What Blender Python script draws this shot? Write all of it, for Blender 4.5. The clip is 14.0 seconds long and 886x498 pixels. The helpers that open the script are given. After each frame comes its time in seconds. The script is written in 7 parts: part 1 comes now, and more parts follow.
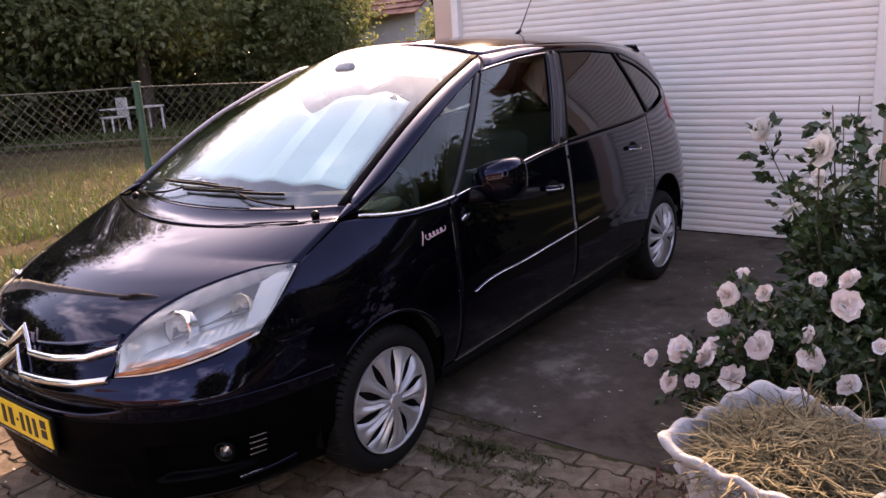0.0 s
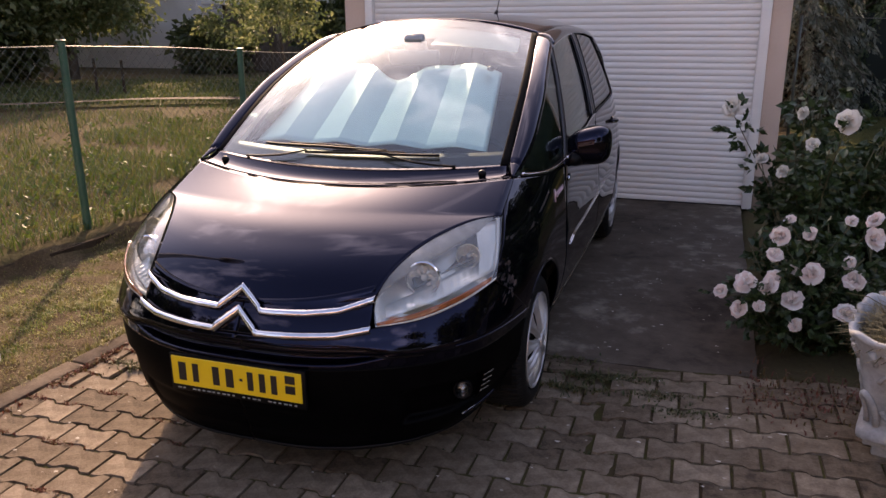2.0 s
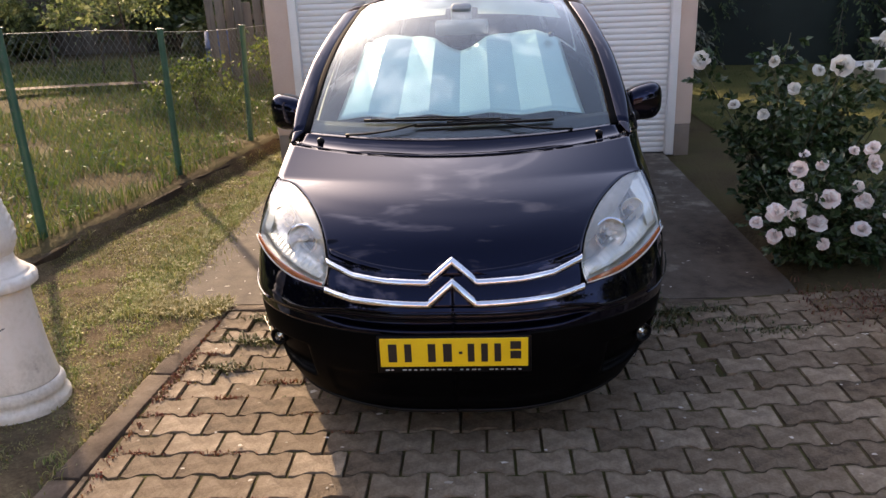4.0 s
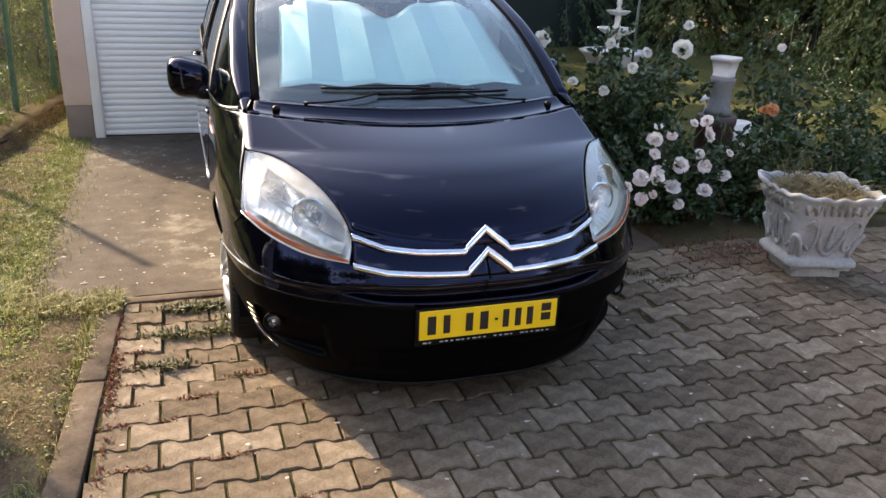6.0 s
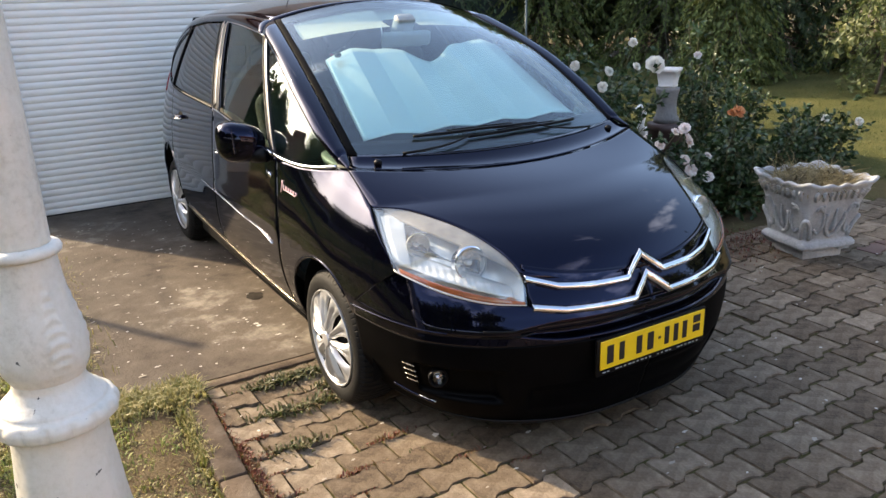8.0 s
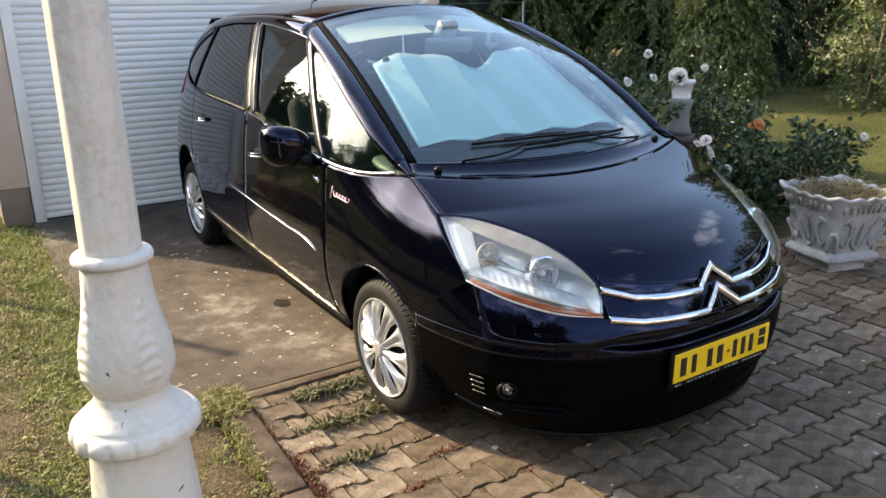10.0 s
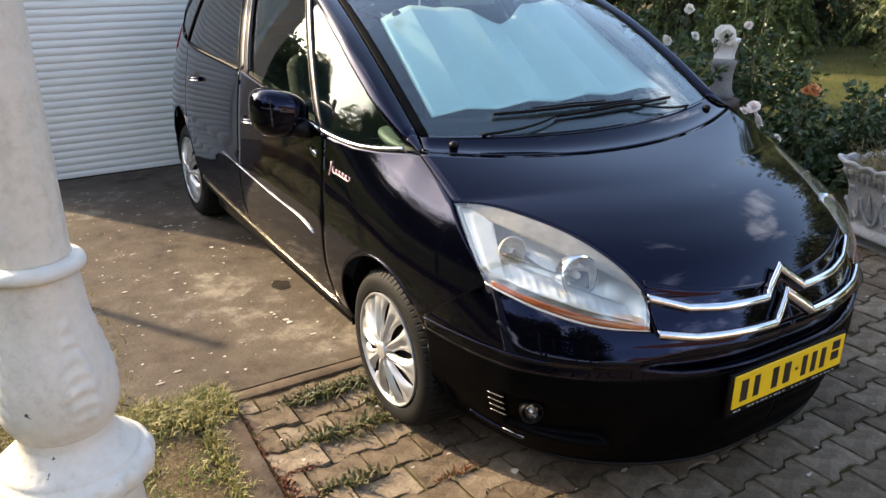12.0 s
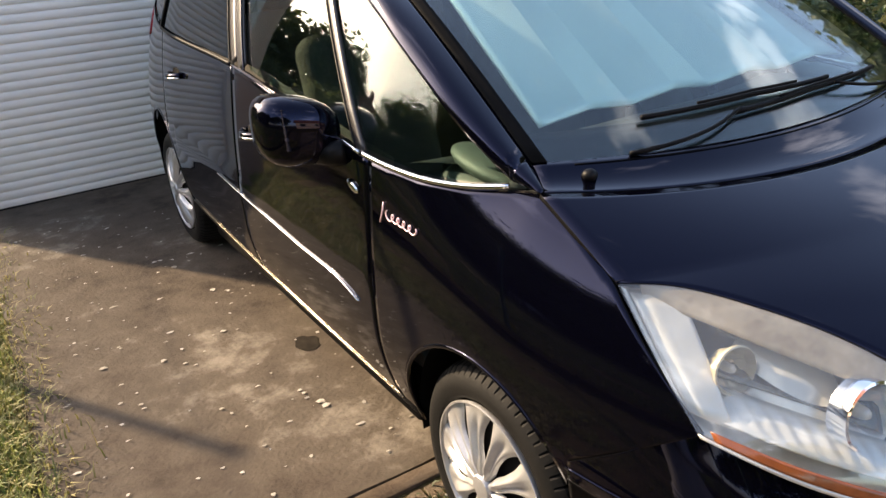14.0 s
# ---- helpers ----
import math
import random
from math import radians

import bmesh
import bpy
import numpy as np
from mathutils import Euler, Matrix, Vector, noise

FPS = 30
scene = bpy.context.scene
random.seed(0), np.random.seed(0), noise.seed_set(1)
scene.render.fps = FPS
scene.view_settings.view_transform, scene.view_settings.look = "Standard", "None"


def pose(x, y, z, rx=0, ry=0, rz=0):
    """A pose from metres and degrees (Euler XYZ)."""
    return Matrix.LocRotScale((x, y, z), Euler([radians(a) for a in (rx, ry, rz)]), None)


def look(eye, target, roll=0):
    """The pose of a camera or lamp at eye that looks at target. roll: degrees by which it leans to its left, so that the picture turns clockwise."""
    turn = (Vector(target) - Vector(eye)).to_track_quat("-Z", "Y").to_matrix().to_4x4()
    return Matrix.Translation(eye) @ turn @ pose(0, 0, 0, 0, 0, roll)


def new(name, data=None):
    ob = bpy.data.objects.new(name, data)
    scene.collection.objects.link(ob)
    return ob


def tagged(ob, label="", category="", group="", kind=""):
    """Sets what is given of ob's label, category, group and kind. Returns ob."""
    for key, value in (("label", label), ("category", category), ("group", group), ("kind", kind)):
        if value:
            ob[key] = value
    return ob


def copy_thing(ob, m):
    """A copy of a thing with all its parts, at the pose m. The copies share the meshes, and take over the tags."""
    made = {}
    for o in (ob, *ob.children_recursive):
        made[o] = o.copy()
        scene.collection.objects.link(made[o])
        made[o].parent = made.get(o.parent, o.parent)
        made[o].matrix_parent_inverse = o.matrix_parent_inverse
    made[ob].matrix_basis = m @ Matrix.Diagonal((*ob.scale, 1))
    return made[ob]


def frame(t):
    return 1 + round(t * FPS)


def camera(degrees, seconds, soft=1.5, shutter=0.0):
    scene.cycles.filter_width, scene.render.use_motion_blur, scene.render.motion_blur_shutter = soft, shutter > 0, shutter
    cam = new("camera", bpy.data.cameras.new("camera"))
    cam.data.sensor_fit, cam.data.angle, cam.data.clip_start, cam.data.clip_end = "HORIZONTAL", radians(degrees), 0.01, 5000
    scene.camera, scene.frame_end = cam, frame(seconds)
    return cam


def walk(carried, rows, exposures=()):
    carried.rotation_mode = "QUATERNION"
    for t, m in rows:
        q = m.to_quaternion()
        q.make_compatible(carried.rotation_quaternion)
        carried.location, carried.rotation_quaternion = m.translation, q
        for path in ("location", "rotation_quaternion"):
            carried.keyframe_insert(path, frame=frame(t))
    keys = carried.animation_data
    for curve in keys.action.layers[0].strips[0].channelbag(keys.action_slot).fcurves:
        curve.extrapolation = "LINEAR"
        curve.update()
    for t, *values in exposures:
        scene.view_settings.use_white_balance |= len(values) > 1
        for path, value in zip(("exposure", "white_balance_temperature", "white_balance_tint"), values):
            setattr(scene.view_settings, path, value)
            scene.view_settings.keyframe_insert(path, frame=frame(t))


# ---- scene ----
cam = camera(59.6, 14.0)
PATH = [
    (0, (2.772, -1.081, 1.587), (1.566, 0.435, 1.091), -3.9),
    (0.5, (2.506, -1.347, 1.59), (1.352, 0.21, 1.092), -1.1),
    (1, (2.142, -1.543, 1.605), (1.194, 0.132, 1.061), -2.9),
    (1.5, (1.799, -1.927, 1.613), (1.108, -0.148, 1.014), -1.3),
    (2, (1.483, -2.149, 1.631), (0.858, -0.337, 1.061), -0.5),
    (2.5, (1.143, -2.257, 1.628), (0.66, -0.41, 1.032), -1.4),
    (3, (0.758, -2.435, 1.624), (0.449, -0.556, 1.014), -0.7),
    (3.2, (0.638, -2.491, 1.67), (0.356, -0.617, 1.031), -2.1),
    (5.3, (-0.633, -2.522, 1.65), (-0.324, -0.661, 0.986), 0.6),
    (5.5, (-0.733, -2.446, 1.634), (-0.326, -0.615, 0.94), 0.4),
    (6, (-0.971, -2.361, 1.635), (-0.364, -0.591, 0.928), 2.5),
    (6.5, (-1.361, -2.376, 1.68), (-0.646, -0.644, 0.981), 0.1),
    (7, (-1.622, -2.287, 1.689), (-0.832, -0.588, 0.99), 0.4),
    (7.5, (-1.793, -2.069, 1.652), (-0.9, -0.428, 0.938), -1.6),
    (8, (-1.96, -1.894, 1.668), (-0.994, -0.261, 1.035), -1.9),
    (8.5, (-2.134, -1.728, 1.672), (-1.159, -0.115, 1.003), -3.8),
    (8.7, (-2.147, -1.675, 1.674), (-1.18, -0.061, 0.997), -3.8),
    (10.8, (-2.271, -1.658, 1.662), (-1.2, -0.075, 1.074), 1.0),
    (11, (-2.257, -1.666, 1.673), (-1.201, -0.079, 1.068), 0.2),
    (11.5, (-2.114, -1.524, 1.648), (-1.124, 0.088, 1.0), 0.3),
    (12, (-1.973, -1.275, 1.629), (-0.998, 0.316, 0.909), -0.1),
    (12.5, (-1.956, -0.979, 1.622), (-0.91, 0.563, 0.893), 0.6),
    (13, (-1.833, -0.758, 1.594), (-0.911, 0.851, 0.845), -2.1),
    (13.5, (-1.757, -0.572, 1.571), (-0.816, 1.001, 0.772), -1.1),
    (14, (-1.663, -0.263, 1.543), (-0.717, 1.305, 0.739), -4.0),
]
EXPOSURES = [(0, 2.55, 9500, 37), (0.5, 2.37, 10200, 48), (1, 2.04, 9900, 43), (1.5, 1.88, 9350, 35), (2.5, 1.84, 9100, 28), (3, 2.02, 8950, 25), (5.5, 2.32, 8250, 13), (6, 2.48, 8200, 12), (7.5, 2.50, 8100, 10), (11, 2.49, 7950, 7), (14, 2.26, 8700, 13)]
walk(cam, [(t, look(eye, target, roll)) for t, eye, target, roll in PATH], EXPOSURES)

# ---- sky, sun and exposure ----
SUN_TO = Vector((-0.52, 0.855, 0.50)).normalized()      # towards the sun
world = bpy.data.worlds.new("sky")
scene.world = world
world.use_nodes = True
wn, wl = world.node_tree.nodes, world.node_tree.links
wn.clear()
sky = wn.new("ShaderNodeTexSky")
sky.sky_type = "NISHITA"
sky.sun_disc = False
sky.sun_elevation = math.asin(SUN_TO.z)
sky.sun_rotation = math.atan2(SUN_TO.x, SUN_TO.y)
sky.air_density, sky.dust_density, sky.ozone_density = 0.7, 1.5, 2.4
coord = wn.new("ShaderNodeTexCoord")
mapping = wn.new("ShaderNodeMapping")
mapping.inputs["Scale"].default_value = (1.0, 1.0, 1.7)
cloud = wn.new("ShaderNodeTexNoise")
cloud.inputs["Scale"].default_value = 2.6
cloud.inputs["Detail"].default_value = 8.0
cloud.inputs["Roughness"].default_value = 0.62
cover = wn.new("ShaderNodeMapRange")
cover.inputs["From Min"].default_value = 0.55
cover.inputs["From Max"].default_value = 0.74
cover.inputs["To Max"].default_value = 0.85
white = wn.new("ShaderNodeMixRGB")
white.inputs["Color2"].default_value = (1, 1, 1, 1)
glow = wn.new("ShaderNodeMixRGB")      # clouds scatter the light of the sky behind them
glow.blend_type = "MULTIPLY"
glow.inputs["Fac"].default_value = 1.0
glow.inputs["Color2"].default_value = (1.9, 1.9, 1.9, 1)
lift = wn.new("ShaderNodeMixRGB")
lift.blend_type = "ADD"
lift.inputs["Fac"].default_value = 1.0
lift.inputs["Color2"].default_value = (5.5, 5.6, 5.8, 1)
back = wn.new("ShaderNodeBackground")
back.inputs["Strength"].default_value = 0.15
wout = wn.new("ShaderNodeOutputWorld")
wl.new(coord.outputs["Generated"], mapping.inputs["Vector"])
wl.new(mapping.outputs["Vector"], cloud.inputs["Vector"])
wl.new(cloud.outputs["Fac"], cover.inputs["Value"])
wl.new(cover.outputs["Result"], white.inputs["Fac"])
wl.new(sky.outputs["Color"], white.inputs["Color1"])
wl.new(sky.outputs["Color"], glow.inputs["Color1"])
wl.new(glow.outputs["Color"], lift.inputs["Color1"])
wl.new(lift.outputs["Color"], white.inputs["Color2"])
wl.new(white.outputs["Color"], back.inputs["Color"])
wl.new(back.outputs["Background"], wout.inputs["Surface"])

sun_lamp = bpy.data.lights.new("sun", "SUN")
sun_lamp.energy, sun_lamp.angle, sun_lamp.color = 2.2, radians(1.1), (1.0, 0.87, 0.70)
sun = new("sun", sun_lamp)
sun.matrix_world = look((0, 0, 20), Vector((0, 0, 20)) - SUN_TO)


# ---- materials ----
def material(name, stops, rough=0.6, metal=0.0, scale=6.0, fine=40.0, bump=0.0, bump_scale=None, random_shift=0.0,
             per_object=False, coat=0.0, spec=0.5, stretch=(1, 1, 1), rough_var=0.0, ramp=(0.3, 0.7), fine_mix=0.35):
    """Principled surface whose colour runs through stops by a coarse and a fine noise, with relief from the fine one."""
    m = bpy.data.materials.new(name)
    m.use_nodes = True
    n, l = m.node_tree.nodes, m.node_tree.links
    p = n["Principled BSDF"]
    p.inputs["Roughness"].default_value, p.inputs["Metallic"].default_value = rough, metal
    p.inputs["Specular IOR Level"].default_value = spec
    p.inputs["Coat Weight"].default_value = coat
    p.inputs["Coat Roughness"].default_value = 0.02
    tc = n.new("ShaderNodeTexCoord")
    mp = n.new("ShaderNodeMapping")
    mp.inputs["Scale"].default_value = stretch
    l.new(tc.outputs["Object"], mp.inputs["Vector"])
    big, small = n.new("ShaderNodeTexNoise"), n.new("ShaderNodeTexNoise")
    big.inputs["Scale"].default_value, small.inputs["Scale"].default_value = scale, fine
    big.inputs["Detail"].default_value, small.inputs["Detail"].default_value = 4, 6
    small.inputs["Roughness"].default_value = 0.65
    l.new(mp.outputs["Vector"], big.inputs["Vector"])
    l.new(mp.outputs["Vector"], small.inputs["Vector"])
    mix = n.new("ShaderNodeMix")
    mix.inputs["Factor"].default_value = fine_mix
    l.new(big.outputs["Fac"], mix.inputs["A"])
    l.new(small.outputs["Fac"], mix.inputs["B"])
    value = mix.outputs["Result"]
    if random_shift:
        add = n.new("ShaderNodeMath")
        add.operation = "MULTIPLY_ADD"
        if per_object:
            rnd = n.new("ShaderNodeObjectInfo").outputs["Random"]
        else:
            rnd = n.new("ShaderNodeNewGeometry").outputs["Random Per Island"]
        add.inputs[1].default_value = random_shift
        l.new(rnd, add.inputs[0])
        l.new(value, add.inputs[2])
        sub = n.new("ShaderNodeMath")
        sub.operation = "SUBTRACT"
        sub.inputs[1].default_value = random_shift / 2
        l.new(add.outputs[0], sub.inputs[0])
        value = sub.outputs[0]
    cr = n.new("ShaderNodeValToRGB")
    el = cr.color_ramp.elements
    while len(el) < len(stops):
        el.new(0.5)
    for i, c in enumerate(stops):
        el[i].position = ramp[0] + (ramp[1] - ramp[0]) * i / max(1, len(stops) - 1)
        el[i].color = (*c, 1)
    l.new(value, cr.inputs["Fac"])
    l.new(cr.outputs["Color"], p.inputs["Base Color"])
    if rough_var:
        rm = n.new("ShaderNodeMapRange")
        rm.inputs["To Min"].default_value, rm.inputs["To Max"].default_value = rough - rough_var, rough + rough_var
        l.new(big.outputs["Fac"], rm.inputs["Value"])
        l.new(rm.outputs["Result"], p.inputs["Roughness"])
    if bump:
        b = n.new("ShaderNodeBump")
        b.inputs["Strength"].default_value = 1.0
        b.inputs["Distance"].default_value = bump
        src = small
        if bump_scale:
            src = n.new("ShaderNodeTexNoise")
            src.inputs["Scale"].default_value = bump_scale
            src.inputs["Detail"].default_value = 5
            l.new(mp.outputs["Vector"], src.inputs["Vector"])
        l.new(src.outputs["Fac"], b.inputs["Height"])
        l.new(b.outputs["Normal"], p.inputs["Normal"])
    return m


def chipped(m, colour, scale, over):
    """Small flakes where the paint has come off."""
    n, l = m.node_tree.nodes, m.node_tree.links
    p = n["Principled BSDF"]
    flake, edge, mix, tc = (n.new("ShaderNode" + k) for k in ("TexNoise", "MapRange", "MixRGB", "TexCoord"))
    flake.inputs["Scale"].default_value, flake.inputs["Detail"].default_value = scale, 5
    flake.inputs["Roughness"].default_value = 0.6
    edge.inputs["From Min"].default_value, edge.inputs["From Max"].default_value = over, over + 0.015
    mix.inputs["Color2"].default_value = (*colour, 1)
    l.new(tc.outputs["Object"], flake.inputs["Vector"])
    l.new(flake.outputs["Fac"], edge.inputs["Value"])
    l.new(edge.outputs["Result"], mix.inputs["Fac"])
    l.new(p.inputs["Base Color"].links[0].from_socket, mix.inputs["Color1"])
    l.new(mix.outputs["Color"], p.inputs["Base Color"])


def glass(name, tint, base=0.04, rough=0.0):
    """A thin pane: tinted see-through with mirror gloss that grows towards glancing views."""
    m = bpy.data.materials.new(name)
    m.use_nodes = True
    n, l = m.node_tree.nodes, m.node_tree.links
    n.clear()
    t, g, w, x, o = (n.new("ShaderNode" + k) for k in ("BsdfTransparent", "BsdfGlossy", "LayerWeight", "MixShader", "OutputMaterial"))
    power, scale = n.new("ShaderNodeMath"), n.new("ShaderNodeMath")
    t.inputs["Color"].default_value = (*tint, 1)
    g.inputs["Roughness"].default_value = rough
    w.inputs["Blend"].default_value = 0.5
    power.operation, scale.operation = "POWER", "MULTIPLY_ADD"
    power.inputs[1].default_value = 4.5
    scale.inputs[1].default_value, scale.inputs[2].default_value = 1 - base, base
    l.new(w.outputs["Facing"], power.inputs[0])
    l.new(power.outputs[0], scale.inputs[0])
    l.new(scale.outputs[0], x.inputs[0])
    l.new(t.outputs[0], x.inputs[1])
    l.new(g.outputs[0], x.inputs[2])
    l.new(x.outputs[0], o.inputs[0])
    return m


def leaf_material(name, stops, rough=0.5, see=0.35, shift=0.5):
    m = material(name, stops, rough, scale=1.2, fine=30, random_shift=shift, ramp=(0.15, 0.85))
    n, l = m.node_tree.nodes, m.node_tree.links
    p, o = n["Principled BSDF"], n["Material Output"]
    tr, mx = n.new("ShaderNodeBsdfTranslucent"), n.new("ShaderNodeMixShader")
    mx.inputs[0].default_value = see
    l.new(p.inputs["Base Color"].links[0].from_socket, tr.inputs["Color"])
    l.new(p.outputs[0], mx.inputs[1])
    l.new(tr.outputs[0], mx.inputs[2])
    l.new(mx.outputs[0], o.inputs[0])
    return m


PAINT = material("black_paint", [(0.0004, 0.0004, 0.0012), (0.0008, 0.0008, 0.0028)], 0.06, scale=900, fine=1800, coat=0.32, spec=0.21, ramp=(0.4, 0.6))
PAINT.node_tree.nodes["Principled BSDF"].inputs["Specular Tint"].default_value = (0.22, 0.30, 1.0, 1)      # blue put into the sheen for the mirrored sky's colour
PILLAR_FILM = material("satin_pillar_film", [(0.012, 0.012, 0.014), (0.022, 0.021, 0.024)], 0.32, scale=9, fine=260, spec=0.55)
# dulled copy of the gloss paint: the lower bumper's shade is in its colour
DULLED_BLACK = material("dulled_black", [(0.0008, 0.0008, 0.001), (0.002, 0.002, 0.0024)], 0.5, scale=12, fine=200, coat=0.03, spec=0.02)
DULLED_BLACK.node_tree.nodes["Principled BSDF"].inputs["Coat Roughness"].default_value = 0.10
PLASTIC = material("black_plastic", [(0.0018, 0.0018, 0.0022), (0.004, 0.004, 0.0048)], 0.45, scale=14, fine=300, bump=0.0003, spec=0.15)
WIPER = material("wiper_rubber", [(0.0012, 0.0012, 0.0016), (0.003, 0.003, 0.0036)], 0.5, scale=30, fine=300, spec=0.12)
# for plain dark parts, and for shade coloured into seams and recesses
MATTE = material("dark_cavity", [(0.003, 0.003, 0.003), (0.007, 0.007, 0.007)], 0.8, scale=10, spec=0.04)
RUBBER = material("tyre_rubber", [(0.0025, 0.0025, 0.0027), (0.008, 0.0078, 0.0075)], 0.7, scale=9, fine=120, bump=0.0008, spec=0.2)
SILVER = material("silver_wheel", [(0.36, 0.36, 0.365), (0.52, 0.52, 0.525)], 0.32, metal=0.55, scale=12, fine=200, rough_var=0.08)
CHROME = material("chrome", [(0.72, 0.72, 0.74), (0.82, 0.82, 0.84)], 0.07, metal=1.0, scale=30)
REFLECTOR = material("lamp_reflector", [(0.70, 0.675, 0.61), (0.79, 0.77, 0.71)], 0.24, metal=0.45, scale=22, fine=160, bump=0.003, bump_scale=14)
HAZY = material("hazed_lamp_rim", [(0.15, 0.125, 0.095), (0.27, 0.235, 0.185), (0.38, 0.345, 0.29)], 0.4, scale=12, fine=70)
AMBER = material("amber_lens", [(0.20, 0.055, 0.020), (0.34, 0.095, 0.03)], 0.15, scale=30, coat=0.6)
REDLENS = material("red_lens", [(0.30, 0.015, 0.02), (0.45, 0.03, 0.04)], 0.15, scale=30, coat=0.6)
LENS = glass("lamp_lens", (0.93, 0.95, 0.95), 0.09, 0.03)
# weathered lamp plastic: a thin milky haze over the clear pane
ln, ll = LENS.node_tree.nodes, LENS.node_tree.links
haze, blotch, amount, veil = (ln.new("ShaderNode" + k) for k in ("BsdfDiffuse", "TexNoise", "MapRange", "MixShader"))
haze.inputs["Color"].default_value = (0.80, 0.79, 0.75, 1)
blotch.inputs["Scale"].default_value = 9.0
amount.inputs["To Min"].default_value, amount.inputs["To Max"].default_value = 0.0, 0.045
clear = ln["Material Output"].inputs[0].links[0].from_socket
ll.new(blotch.outputs["Fac"], amount.inputs["Value"])
ll.new(amount.outputs["Result"], veil.inputs[0])
ll.new(clear, veil.inputs[1])
ll.new(haze.outputs[0], veil.inputs[2])
ll.new(veil.outputs[0], ln["Material Output"].inputs[0])
# outer bowl: the warm reflection in it is put into the metal's colour
WARM_REFLECTION = material("warm_reflection_bowl", [(0.60, 0.51, 0.35), (0.78, 0.70, 0.53)], 0.30, metal=0.55, scale=24, fine=120)
FACET = material("facetted_bowl", [(0.70, 0.67, 0.60), (0.86, 0.84, 0.79)], 0.20, metal=0.5, scale=24, fine=120)
BEZEL = material("lamp_bezel", [(0.15, 0.135, 0.11), (0.28, 0.25, 0.20)], 0.22, metal=0.75, scale=18, fine=90)
STONE_GREY = material("grey_cast_stone", [(0.09, 0.09, 0.088), (0.17, 0.17, 0.165), (0.25, 0.25, 0.24)], 0.85, scale=7, fine=60, bump=0.003)
SCREEN = glass("windscreen_glass", (0.80, 0.90, 0.90), 0.09)
SIDEGLASS = glass("side_glass", (0.66, 0.78, 0.74), 0.045)
DARKGLASS = glass("privacy_glass", (0.10, 0.11, 0.11), 0.06)
CLEAR = glass("clear_plastic", (0.9, 0.93, 0.93), 0.08, 0.02)
FOIL = material("sunshade_foil", [(0.66, 0.76, 0.71), (0.80, 0.88, 0.82)], 0.33, metal=0.62, scale=5, fine=45, bump=0.002)
GREY_TRIM = material("grey_cabin_plastic", [(0.24, 0.27, 0.27), (0.33, 0.36, 0.36)], 0.5, scale=10)
CREAM = material("cream_trim", [(0.48, 0.44, 0.34), (0.60, 0.56, 0.44)], 0.6, scale=8)
FABRIC = material("seat_fabric", [(0.035, 0.033, 0.032), (0.075, 0.07, 0.065)], 0.9, scale=20, fine=300, bump=0.001)
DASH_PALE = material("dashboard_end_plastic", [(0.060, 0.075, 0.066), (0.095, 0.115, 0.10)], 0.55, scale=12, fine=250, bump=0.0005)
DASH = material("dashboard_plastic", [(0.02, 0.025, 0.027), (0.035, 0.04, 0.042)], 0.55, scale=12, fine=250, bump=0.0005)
PLATE = material("yellow_plate", [(0.72, 0.47, 0.012), (0.80, 0.55, 0.02)], 0.35, scale=14, fine=120, coat=0.3)
INK = material("black_ink", [(0.006, 0.005, 0.005), (0.012, 0.01, 0.01)], 0.5, scale=30)
WHITE_INK = material("white_ink", [(0.6, 0.6, 0.6), (0.8, 0.8, 0.8)], 0.5, scale=60)
# bright badge metal with the pink light on it mixed into the colour
PINK_LIT = material("pink_lit_badge_metal", [(0.80, 0.52, 0.57), (0.88, 0.66, 0.70)], 0.35, metal=0.3, scale=40)
CONCRETE = material("slab_concrete", [(0.034, 0.025, 0.018), (0.074, 0.057, 0.043), (0.098, 0.079, 0.060), (0.221, 0.189, 0.152)], 0.85, ramp=(0.35, 0.64), scale=1.5, fine=8,
                    bump=0.004, bump_scale=60, rough_var=0.08, fine_mix=0.42, spec=0.18)
PAVER = material("concrete_paver", [(0.057, 0.040, 0.027), (0.120, 0.089, 0.060), (0.173, 0.133, 0.094), (0.272, 0.218, 0.16)], 0.88, scale=16, fine=75, bump=0.006, fine_mix=0.4, random_shift=0.26, ramp=(0.28, 0.74), per_object=True, spec=0.18)
PAVER_JOINED = material("concrete_paver_far", [(0.057, 0.040, 0.027), (0.120, 0.089, 0.060), (0.173, 0.133, 0.094), (0.272, 0.218, 0.16)], 0.88, scale=16, fine=75, bump=0.006, fine_mix=0.4, random_shift=0.26, ramp=(0.28, 0.74), spec=0.18)
# pavers with the pinkish lens flare put into their colour
PAVER_FLARE = material("flare_tinted_paver", [(0.115, 0.068, 0.053), (0.185, 0.118, 0.095)], 0.85, scale=7, fine=90, bump=0.003, random_shift=0.3, spec=0.18)
JOINT = material("joint_soil", [(0.026, 0.018, 0.012), (0.060, 0.042, 0.026), (0.062, 0.060, 0.022), (0.10, 0.08, 0.05)], 0.95, scale=3, fine=60, bump=0.01, spec=0.04)
KERB = material("kerb_concrete", [(0.045, 0.031, 0.021), (0.095, 0.069, 0.049), (0.155, 0.122, 0.092)], 0.9, scale=9, fine=70, bump=0.004, spec=0.18)
SOIL = material("ground_soil", [(0.038, 0.027, 0.016), (0.078, 0.058, 0.033), (0.090, 0.076, 0.037), (0.062, 0.066, 0.025)], 0.95, scale=1.4, fine=34, bump=0.02, spec=0.04)
SHUTTER = material("white_shutter", [(0.650, 0.630, 0.580), (0.725, 0.705, 0.655), (0.770, 0.752, 0.705)], 0.4, scale=1.4, fine=30, stretch=(0.5, 1, 3), rough_var=0.08)
